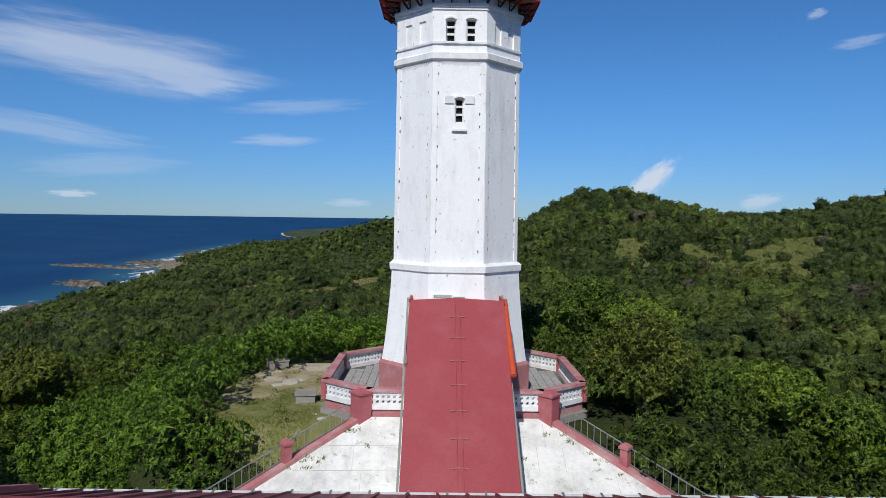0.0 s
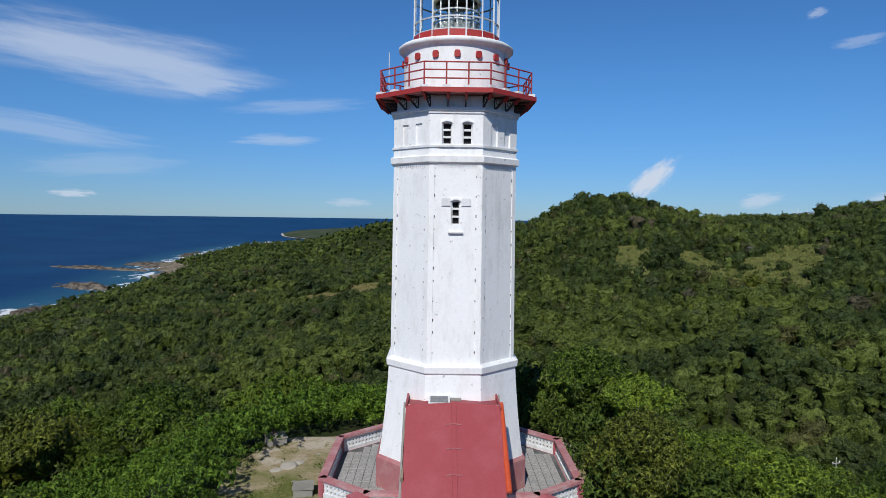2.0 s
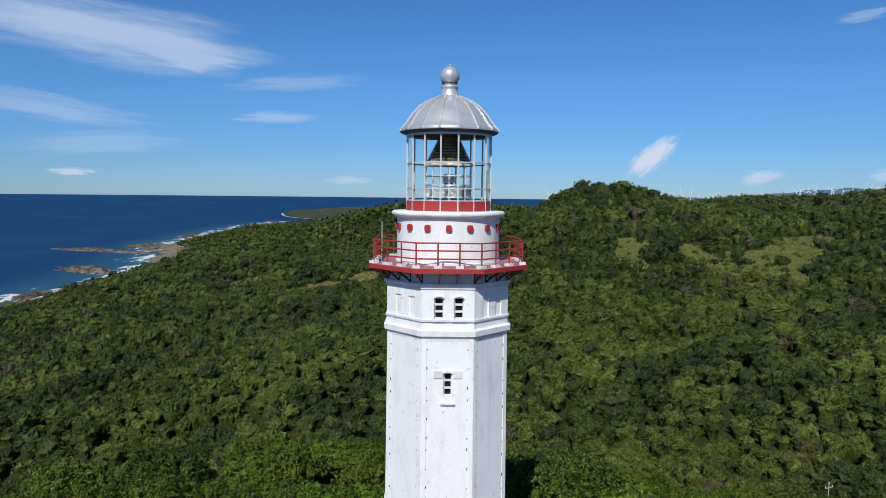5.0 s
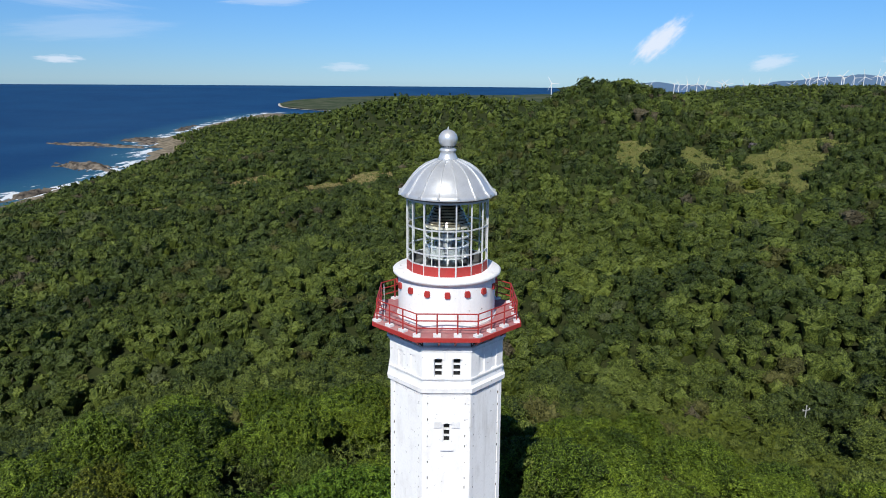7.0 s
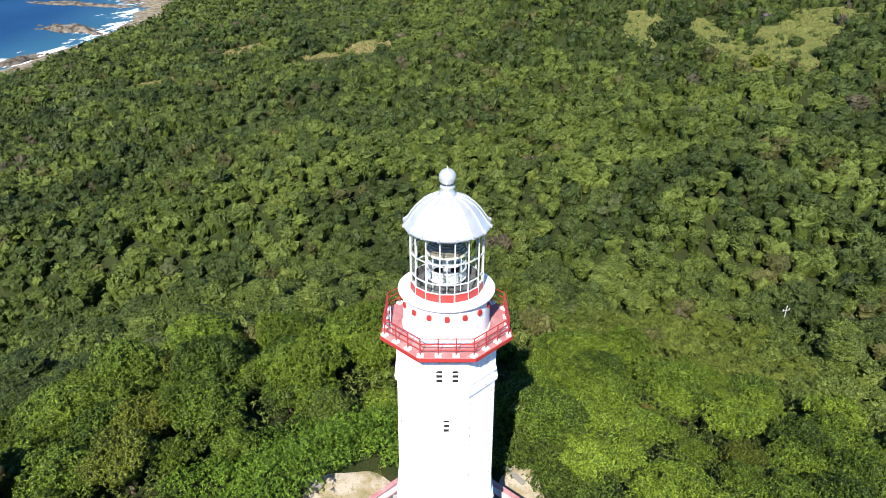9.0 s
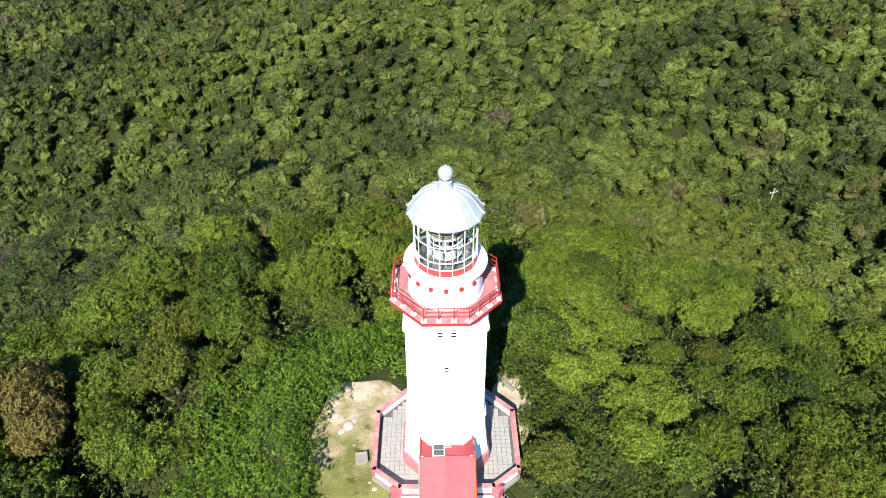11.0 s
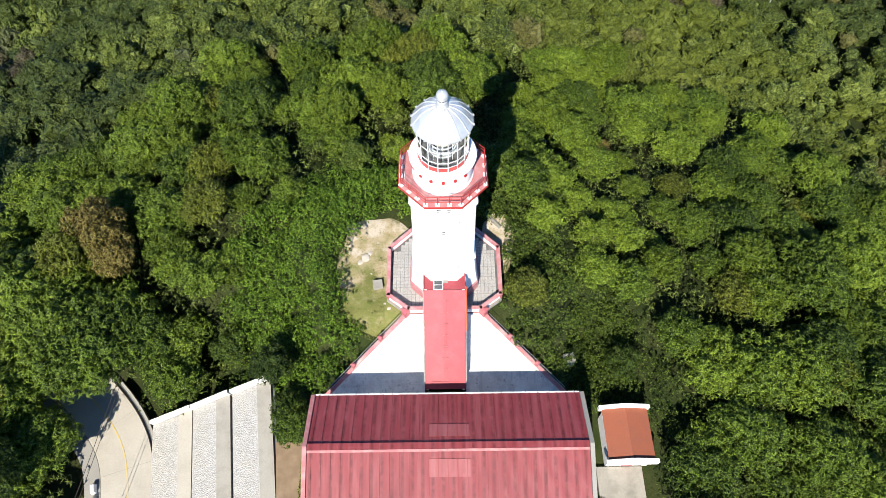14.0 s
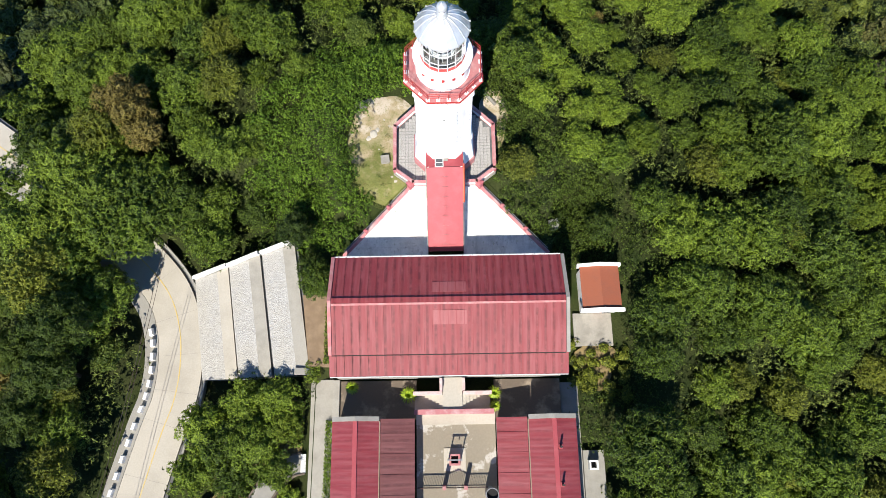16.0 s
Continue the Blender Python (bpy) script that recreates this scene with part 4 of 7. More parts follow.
bm = B()
for s in (-1, 1):
    a, b = -3.7, -10.1
    pts = [(s * W, b, walk_z(b) - 0.1), (0, b, walk_z(b)), (0, a, walk_z(a)), (s * W, a, walk_z(a) - 0.1)]
    slab_quad(bm, pts[::-1] if s > 0 else pts, 0.08)
roof_walk = part("roof_sheet", bm, M["roof_walk"], stairway, "smooth red painted roof")
bm = B()
top_z = 4.98
for s in (-1, 1):
    pts = [(0, -3.72, top_z + 0.02), (s * W, -3.72, top_z - 0.06), (s * W, -1.6, 4.72), (s * 1.15, -2.35, 4.85), (0, -2.6, 4.95)]
    vs = [bm.verts.new(p) for p in (pts if s > 0 else pts[::-1])]
    lo = [bm.verts.new((p[0], p[1], p[2] - 0.1)) for p in (pts if s > 0 else pts[::-1])]
    bm.faces.new(vs)
    bm.faces.new(lo[::-1])
    for k9 in range(5):
        bm.faces.new((lo[k9], lo[(k9 + 1) % 5], vs[(k9 + 1) % 5], vs[k9]))
part("roof_landing", bm, M["roof_walk"], stairway)
part("ridge_roll", bar(B(), (-0.09, -3.75, walk_z(-3.75) + 0.02), (-0.09, -10.1, walk_z(-10.1) + 0.02), 0.05), M["roof_walk"], stairway)
part("ridge_roll", bar(B(), (0.09, -3.75, walk_z(-3.75) + 0.02), (0.09, -10.1, walk_z(-10.1) + 0.02), 0.05), M["roof_walk"], stairway)
for k9 in range(8):
    v = -4.46 - k9 * 0.795
    for s in (-1, 1):
        part("cap_lap", bar(B(), (0, v, walk_z(v) + 0.035), (s * 0.28, v - 0.03, walk_z(v) + 0.012), 0.03), M["pinkwash"], stairway, "pale sealed lap")
for s in (-1, 1):
    # flank walls under the roof and the gutters
    bm = B()
    pts = [(-3.6, apron_z(-3.75) - 0.3), (-10.0, apron_z(-10.0) - 0.3), (-10.0, walk_z(-10.0) - 0.2), (-3.6, walk_z(-3.6) - 0.2)]
    lo, hi = s * (W - 0.25), s * (W - 0.02)
    la, lb = [(lo, v, z) for v, z in pts], [(hi, v, z) for v, z in pts]
    part("side_wall", loft(bm, [la, lb] if s < 0 else [la[::-1], lb[::-1]]), M["white"], stairway)
    pts = [(-1.7, 1.0), (-3.7, 0.9), (-3.7, 4.7), (-1.7, 4.45)]
    la, lb = [(lo, v, z) for v, z in pts], [(hi, v, z) for v, z in pts]
    part("landing_wall", loft(B(), [la, lb] if s < 0 else [la[::-1], lb[::-1]]), M["white"], stairway)
    part("gutter", bar(B(), (s * (W + 0.06), -2.4 if s > 0 else -3.6, walk_z(-3.6) - 0.14), (s * (W + 0.06), -10.1, walk_z(-10.1) - 0.16), 0.07, 0.1), M["concrete"], stairway, "grey gutter")
    ear = [(s * (W + 0.02), -3.8, walk_z(-3.8) - 0.12), (s * (W + 0.02), -1.62, 4.62), (s * (W + 0.02), -1.62, 5.02), (s * (W + 0.02), -2.3, 5.0), (s * (W + 0.02), -3.8, walk_z(-3.8) + 0.02)]
    part("side_upstand", loft(B(), [ear, [(x - s * 0.07, y, z) for x, y, z in ear]] if s > 0 else [ear[::-1], [(x - s * 0.07, y, z) for x, y, z in ear[::-1]]]), M["roof_walk"], stairway, "red upturned roof edge")
part("pipe", bar(B(), (W + 0.06, -3.3, 4.98), (W + 0.09, -6.55, walk_z(-6.55) + 0.03), 0.2, 0.16, sides=10), M["orange_pipe"], stairway, "bright orange plastic pipe")
part("edge_flashing", bar(B(), (-W - 0.02, -1.7, 4.7), (-W - 0.02, -6.2, walk_z(-6.2) - 0.02), 0.09, 0.2), M["wood"], stairway, "rusted flashing")
part("mortar_patch", box(B(), -0.3, 0.34, -3.0, -2.62, 4.93, 5.02), M["concrete"], stairway, "grey cement patch at the roof head")
bm = B()
slab_quad(bm, [(-W, -10.62, walk_z(-10.1) - 0.62), (W, -10.62, walk_z(-10.1) - 0.62), (W, -10.1, walk_z(-10.1) - 0.1), (-W, -10.1, walk_z(-10.1) - 0.1)], 0.06)
part("roof_end", bm, M["roof_walk"], stairway, "red folded roof end")
sky_l = part("skylight", box(B(), -0.95, -0.12, -3.68, -2.74, -0.05, 0.06, pose(0, 0, 5.11, 1.5, 0, 0)), M["white_trim"], stairway, "framed roof light")
for v in (-3.62, -3.19):
    part("skylight_pane", box(B(), -0.88, -0.19, v, v + 0.38, 0.05, 0.075, pose(0, 0, 5.11, 1.5)), M["soft_glass"], sky_l, "dark glass pane")

# staggered slab joints on the apron
ROWS_A = (-5.15, -6.2, -7.3, -8.45, -9.6)
for s in (-1, 1):
    for j9, v in enumerate(ROWS_A):
        part("slab_joint", bar(B(), (s * 2.0, v, apron_z(v) + 0.001), (s * (apron_half(v) - 0.1), v + 0.04 * s, apron_z(v) + 0.001), 0.012, 0.006), M["joint"], apron)
        u = 2.9 + 0.37 * ((j9 * 3 + s) % 4)
        while u < apron_half(v + 0.5) - 0.6:
            va = min(v + 1.05, -3.95)
            part("slab_joint", bar(B(), (s * u, v, apron_z(v) + 0.001), (s * (u + 0.03), va, apron_z(va) + 0.001), 0.012, 0.006), M["joint"], apron)
            u += 1.25 + 0.35 * math.sin(j9 * 2.3 + u)

# ---- main house ----
UA, UB = -11.3, 11.5
RIDGE_V, RIDGE_Z, REAR_V, REAR_Z, BREAK_V, PORCH_V = -16.4, 2.55, -11.55, 0.78, -21.4, -23.4
house = thing("keepers_house", "long white house with a faded red sheet metal roof", "house", (0, 0, 0))
box_w = B()
box(box_w, UA + 0.3, UB - 0.3, REAR_V - 0.75, REAR_V - 0.45, -4.6, REAR_Z - 0.1)
part("wall", box_w, M["white"], house)
part("wall", box(B(), UA + 0.3, UB - 0.3, BREAK_V + 0.3, BREAK_V + 0.6, -4.6, REAR_Z - 0.1), M["white"], house)
for u in (UA + 0.3, UB - 0.6):
    gable = [(REAR_V - 0.45, -4.6), (REAR_V - 0.45, REAR_Z - 0.1), (RIDGE_V, RIDGE_Z - 0.12), (BREAK_V + 0.3, REAR_Z - 0.1), (BREAK_V + 0.3, -4.6)]
    part("wall", loft(B(), [[(u, v, z) for v, z in gable], [(u + 0.3, v, z) for v, z in gable]]), M["white"], house)
bm = B()
slab_quad(bm, [(UA, RIDGE_V, RIDGE_Z), (UB, RIDGE_V, RIDGE_Z), (UB, REAR_V, REAR_Z), (UA, REAR_V, REAR_Z)], 0.06)
part("roof_slope", bm, M["roof"], house, "faded red sheet metal")
bm = B()
slab_quad(bm, [(UA, BREAK_V, REAR_Z), (UB, BREAK_V, REAR_Z), (UB, RIDGE_V, RIDGE_Z), (UA, RIDGE_V, RIDGE_Z)], 0.06)
part("roof_slope", bm, M["roof"], house, "faded red sheet metal")
bm = B()
slab_quad(bm, [(UA - 0.25, PORCH_V, -0.1), (UB + 0.25, PORCH_V, -0.1), (UB + 0.25, BREAK_V + 0.1, REAR_Z - 0.22), (UA - 0.25, BREAK_V + 0.1, REAR_Z - 0.22)], 0.06)
part("porch_roof", bm, M["roof"], house, "faded red sheet metal")
# dark bar added to draw the shaded gap between the two roofs
part("dark_edge_strip", bar(B(), (UA, BREAK_V - 0.05, REAR_Z - 0.1), (UB, BREAK_V - 0.05, REAR_Z - 0.1), 0.08, 0.1), M["dark_iron"], house, "dark bar standing in for the shaded gap at the roof break")
# standing ribs on the sheets
for k9 in range(29):
    u = UA + 0.4 + k9 * (UB - UA - 0.8) / 28
    part("roof_rib", bar(B(), (u, RIDGE_V + 0.1, RIDGE_Z - 0.02), (u, REAR_V, REAR_Z + 0.025), 0.07, 0.07), M["roof"], house)
    part("roof_rib", bar(B(), (u, RIDGE_V - 0.1, RIDGE_Z - 0.02), (u, BREAK_V, REAR_Z + 0.025), 0.07, 0.07), M["roof"], house)
    part("roof_rib", bar(B(), (u, BREAK_V - 0.1, REAR_Z - 0.23), (u, PORCH_V, -0.075), 0.07, 0.07), M["roof"], house)
part("ridge_cap", bar(B(), (UA, RIDGE_V, RIDGE_Z + 0.02), (UB, RIDGE_V, RIDGE_Z + 0.02), 0.5, 0.08), M["roof"], house)
part("gutter", box(B(), UA, UB, REAR_V - 0.02, REAR_V + 0.1, REAR_Z - 0.1, REAR_Z + 0.02), M["white_trim"], house, "white gutter board")
part("fascia", box(B(), UA - 0.2, UB + 0.2, PORCH_V - 0.06, PORCH_V - 0.01, -0.3, -0.06), M["white_trim"], house, "white fascia board")
for u, mat_p in ((UA - 0.28, "pinkwash"), (UB + 0.02, "concrete")):
    for va, za, vb, zb in ((REAR_V, REAR_Z, RIDGE_V, RIDGE_Z), (RIDGE_V, RIDGE_Z, BREAK_V, REAR_Z)):
        lo = [(u, va, za - 0.3), (u + 0.34, va, za - 0.3), (u + 0.34, vb, zb - 0.3), (u, vb, zb - 0.3)]
        part("gable_parapet", loft(B(), [lo[::-1] if va < vb else lo[::-1], [(x, y, z + 0.48) for x, y, z in (lo[::-1])]]), M[mat_p], house, "weathered gable parapet")
part("porch_floor", box(B(), UA, UB, PORCH_V + 0.2, BREAK_V + 0.4, -4.7, -3.1), M["concrete"], house)
for k9 in range(8):
    u = UA + 0.6 + k9 * (UB - UA - 1.2) / 7
    part("porch_post", box(B(), u - 0.12, u + 0.12, PORCH_V + 0.25, PORCH_V + 0.5, -3.2, -0.05), M["white_trim"], house)
bm = B()
slab_quad(bm, [(UA, RIDGE_V - 0.46, RIDGE_Z - 0.10), (UB, RIDGE_V - 0.46, RIDGE_Z - 0.10), (UB, RIDGE_V - 0.27, RIDGE_Z - 0.03), (UA, RIDGE_V - 0.27, RIDGE_Z - 0.03)], 0.03)
part("ridge_flashing", bm, M["pinkwash"], house, "pale flashing strip")


def roof_at(v):
    return RIDGE_Z - (RIDGE_Z - REAR_Z) * (abs(v - RIDGE_V) / (REAR_V - RIDGE_V if v > RIDGE_V else RIDGE_V - BREAK_V))


for va, vb in ((-15.6, -14.5), (-18.7, -17.4)):
    bm = B()
    slab_quad(bm, [(-1.4, va, roof_at(va) + 0.05), (1.9, va, roof_at(va) + 0.05), (1.9, vb, roof_at(vb) + 0.05), (-1.4, vb, roof_at(vb) + 0.05)], 0.03)
    part("roof_patch", bm, M["roof_pale"], house, "paler patched sheet")

for k9 in range(22):
    u = UA + 0.5 + k9 * (UB - UA - 1.0) / 21
    part("gutter_strap", box(B(), u - 0.03, u + 0.03, REAR_V - 0.08, REAR_V + 0.18, REAR_Z + 0.015, REAR_Z + 0.035), M["grey_metal"], house, "grey gutter strap")

# ---- yards and works round the house ----


ROAD_LINE = [(-75, 50), (-56, 36), (-44, 28), (-36, 21.2), (-31.6, 16.6), (-29.7, 12.4), (-29.1, 8), (-29.4, 4), (-30.4, 0.4), (-31.9, -5.9), (-33.6, -14), (-35.5, -26)]


def smooth_line(pts, n):
    """A smooth line through points, n steps from each to the next."""
    pts = np.array(pts, float)
    ext = np.vstack([2 * pts[0] - pts[1], pts, 2 * pts[-1] - pts[-2]])
    out = []
    for a, b, c, d in zip(ext, ext[1:], ext[2:], ext[3:]):
        for t in np.linspace(0, 1, n, endpoint=False):
            out.append(0.5 * (2 * b + (c - a) * t + (2 * a - 5 * b + 4 * c - d) * t * t + (3 * b - a - 3 * c + d) * t ** 3))
    return np.array(out + [pts[-1]])


LINE = smooth_line(ROAD_LINE, 8)
TANG = np.gradient(LINE, axis=0)
TANG /= np.linalg.norm(TANG, axis=1, keepdims=True)
norm = np.stack([-TANG[:, 1], TANG[:, 0]], 1)  # to the house's side
mids, ys = LINE[:, 0], LINE[:, 1]


def on_road(x, y, pad=0.0):
    d = np.min(np.hypot(x[..., None] - mids, y[..., None] - ys), axis=-1)
    return d < 3.3 + pad


ROAD_Z = -9.0


def ribbon(name, off0, off1, z0, z1, material, label="", thick=0.25, parent=None, a=0, b=None):
    pts = []
    p0 = np.stack([mids, ys], 1) + norm * off0
    p1 = np.stack([mids, ys], 1) + norm * off1
    bm = B()
    prev = None
    loops = []
    for i in range(a, b or len(mids)):
        loops.append([(p0[i, 0], p0[i, 1], z0 - thick), (p0[i, 0], p0[i, 1], z0), (p1[i, 0], p1[i, 1], z1), (p1[i, 0], p1[i, 1], z1 - thick)])
    loft(bm, [lp[::-1] for lp in loops])
    return part(name, bm, material, parent, label)


road = thing("road", "pale concrete road with a yellow centre line winding past the house", "road", inside=False, kind="structure")
ribbon("carriageway", -2.45, 2.45, ROAD_Z, ROAD_Z, M["road"], "pale concrete slabs", 0.4, road)
ribbon("centre_line", -0.06, 0.06, ROAD_Z + 0.02, ROAD_Z + 0.02, M["yellow"], "worn yellow line", 0.02, road)
ribbon("shoulder", -4.0, -2.5, ROAD_Z - 0.02, ROAD_Z - 0.02, M["concrete"], "grey concrete shoulder", 0.4, road)
ribbon("dark_edge_strip", 2.47, 2.82, ROAD_Z - 0.25, ROAD_Z - 0.25, M["dark_concrete"], "dark drain", 0.3, road)
ribbon("kerb", 2.84, 3.1, ROAD_Z + 0.15, ROAD_Z + 0.2, M["concrete"], "", 0.7, road, 26, 70)
for i in range(6, len(mids) - 4, 8):
    p = np.array([mids[i], ys[i]])
    q0, q1 = p - norm[i] * 2.42, p + norm[i] * 2.42
    part("slab_joint", bar(B(), (q0[0], q0[1], ROAD_Z + 0.003), (q1[0], q1[1], ROAD_Z + 0.003), 0.025, 0.008), M["concrete"], road)
walked = np.concatenate([[0], np.cumsum(np.hypot(np.diff(mids), np.diff(ys)))])
for step in np.arange(walked[40], walked[76], 1.72):
    i = int(np.searchsorted(walked, step))
    p = np.array([np.interp(step, walked, mids), np.interp(step, walked, ys)]) - norm[i] * 3.05
    blk = thing("barrier_block", "white painted concrete barrier block beside the road", "barrier", (p[0], p[1], ROAD_Z - 0.02), math.degrees(math.atan2(norm[i][1], norm[i][0])), "roadside barriers", inside=False)
    part("block_body", loft(B(), [[(-0.24, -0.42, 0), (0.24, -0.42, 0), (0.24, 0.42, 0), (-0.24, 0.42, 0)], [(-0.18, -0.38, 0.55), (0.18, -0.38, 0.55), (0.18, 0.38, 0.55), (-0.18, 0.38, 0.55)], [(-0.14, -0.34, 0.58), (0.14, -0.34, 0.58), (0.14, 0.34, 0.58), (-0.14, 0.34, 0.58)]]), M["white_trim"], blk)

# stone-pitched terraces between road and house
k = Nodes("white_pitched_stone")
crack = k.voronoi(6.5, "DISTANCE_TO_EDGE")
col = k.mix(k.span(k.noise(5.5, 6, 0.75), 0.38, 0.62), (0.51, 0.49, 0.455), (0.34, 0.325, 0.295))
col = k.mix(k.span(k.noise(0.5, 5, 0.6), 0.42, 0.62, 0, 0.6), col, (0.43, 0.40, 0.345))
col = k.mix(k.math("MULTIPLY", k.span(crack, 0.06, 0.0), k.span(k.noise(2.0, 4), 0.42, 0.58)), col, (0.20, 0.195, 0.185))
M["riprap"] = k.done(col, 0.9, crack, 0.12, 0.8, spec=0.2)
TERR = [(-27.4, -23.1, -8.7, -7.3), (-22.8, -18.9, -6.7, -5.5), (-18.5, -14.6, -4.9, -3.9)]
for i, (xa, xb, za, zb) in enumerate(TERR):
    terrace = thing("stone_terrace", "sloping terrace of white-washed pitched stone with concrete edge strip", "terrace", (0, 0, 0), group="stone terraces", inside=False, kind="structure")
    y0, y1 = 6.2, 18.2 + i * 0.9

    def edge(x, y):
        return x - (y - 12.5) * 0.17

    xs = xb - 1.35
    zs9 = za + (zb - za) * 0.85
    bm = B()
    lo = [(edge(xa, y0), y0, za), (edge(xs, y0), y0, zs9), (edge(xs, y1), y1, zs9), (edge(xa, y1 - 0.6), y1 - 0.6, za)]
    loft(bm, [[(x, y, -9.6) for x, y, z in lo], lo])
    part("pitched_stone", bm, M["riprap"], terrace, "white-washed pitched stone")
    lo = [(edge(xs, y0), y0, zs9 + 0.05), (edge(xb, y0), y0, zb), (edge(xb, y1 + 0.5), y1 + 0.5, zb), (edge(xs, y1), y1, zs9 + 0.05)]
    part("edge_strip", loft(B(), [[(x, y, -9.6) for x, y, z in lo], lo]), M["walk"] if i else M["road"], terrace, "tan concrete strip")
    part("drain", loft(B(), [[(edge(xb, y0) + 0.02, y0, -9.5), (edge(xb, y0) + 0.28, y0, -9.5), (edge(xb, y1) + 0.28, y1, -9.5), (edge(xb, y1) + 0.02, y1, -9.5)],
                             [(edge(xb, y0) + 0.02, y0, zb - 0.3), (edge(xb, y0) + 0.28, y0, zb - 0.3), (edge(xb, y1) + 0.28, y1, zb - 0.3), (edge(xb, y1) + 0.02, y1, zb - 0.3)]]), M["dark_concrete"], terrace, "dark drain")
    a, b = Vector((edge(xa, y1 - 0.5), y1 - 0.45, za + 0.2)), Vector((edge(xb, y1 + 0.6), y1 + 0.65, zb + 0.2))
    part("end_wall", bar(B(), a, b, 0.35, 0.9), M["white_slope"], terrace, "low white end wall")
garden = thing("garden_bed", "brown earth garden strip beside the house", "garden", (0, 0, 0), kind="structure", inside=False)
part("soil", loft(B(), [[(-13.6, 7.0, -5), (-11.3, 7.0, -5), (-11.6, 14.5, -5), (-14.6, 14.5, -5)], [(-13.6, 7.0, -3.45), (-11.3, 7.0, -3.4), (-11.6, 14.5, -3.4), (-14.6, 14.5, -3.45)]]), plain("brown_soil", (0.22, 0.15, 0.09), (0.30, 0.21, 0.13), 1.0, 8, 0.95), garden)
part("white_wall", box(B(), -15.1, -13.4, 6.2, 6.9, -5, -3.7), M["concrete"], garden)

# courtyard
COURT = -4.6
court = thing("courtyard", "concrete courtyard floor with pale worn patches", "courtyard", (0, 0, 0), kind="structure")
part("paving", box(B(), -3.3, 4.7, -44, -27.3, COURT - 0.4, COURT), M["court"], court)
part("side_paving", box(B(), -11.2, -3.3, -27.3, -23.4, COURT - 0.4, COURT + 0.02), M["court_grey"], court, "stained grey paving")
part("side_paving", box(B(), 4.7, 11.5, -27.3, -23.4, COURT - 0.4, COURT + 0.02), M["court_grey"], court, "stained grey paving")
part("step_strip", box(B(), -3.3, 4.7, -27.9, -26.7, COURT - 0.4, COURT + 0.25), M["road"], court, "raised concrete strip")
part("path", box(B(), -14.2, -11.9, -46, -23.2, COURT - 0.9, COURT - 0.05), M["walk"], court, "concrete walk")
part("white_strip", box(B(), -11.88, -11.2, -27.5, -23.3, COURT - 0.5, COURT + 0.4), M["walk"], court)
part("east_strip", box(B(), 11.6, 13.4, -46, -23.8, -5.6, -5.0), M["concrete"], court, "grey concrete strip")
stair = thing("porch_stair", "double concrete stair with pink parapets below the porch", "stair", (0, 0, 0))
part("landing", box(B(), -0.6, 1.4, -26.5, -23.3, COURT, -3.1), M["road"], stair, "pale concrete landing")
for s, u0 in ((-1, -0.6), (1, 1.4)):
    for k9 in range(8):
        top = -3.1 - 0.175 * (k9 + 1)
        a, b = sorted((u0 + s * 0.36 * k9, u0 + s * 0.36 * (k9 + 1)))
        part("step", box(B(), a, b, -26.5, -25.0, COURT, top), M["road"], stair)
    a, b = sorted((u0 + s * 0.05, u0 + s * 2.95))
    part("parapet", box(B(), a, b, -25.0, -24.7, COURT, -2.6), M["palepink"], stair, "faded pink parapet")
    a, b = sorted((u0, u0 + s * 0.28))
    part("parapet", box(B(), a, b, -24.65, -23.4, COURT, -2.4), M["palepink"], stair, "faded pink parapet")
part("front_parapet", box(B(), -3.4, 4.5, -26.85, -26.55, COURT, -2.95), M["palepink"], stair, "faded pink parapet")
part("parapet_coping", box(B(), -3.45, 4.55, -26.95, -26.45, -2.95, -2.85), M["pink_coping"], stair, "faded red coping")
# court well
well = thing("well", "square stone well with a pulley frame on a pale pad", "well", (0.52, -31.3, COURT))
part("pad", box(B(), -1.1, 1.1, -1.1, 1.1, 0, 0.08), M["road"], well, "pale concrete pad")
bm = B()
for x0, x1, y0, y1 in ((-0.55, 0.55, -0.55, -0.35), (-0.55, 0.55, 0.35, 0.55), (-0.55, -0.35, -0.35, 0.35), (0.35, 0.55, -0.35, 0.35)):
    box(bm, x0, x1, y0, y1, 0.05, 0.85)
part("well_wall", bm, M["pinkwash"], well, "faded pink wall")
part("water_shaft", box(B(), -0.35, 0.35, -0.35, 0.35, 0.08, 0.12), M["dark"], well)
for s in (-1, 1):
    part("frame_post", bar(B(), (s * 0.6, 0, 0.08), (s * 0.6, 0, 2.2), 0.1), M["wood"], well)
part("frame_beam", bar(B(), (-0.75, 0, 2.2), (0.75, 0, 2.2), 0.12), M["grey_metal"], well)
part("pulley", bar(B(), (0, 0, 2.15), (0, 0, 1.8), 0.1, sides=8), M["dark_iron"], well)

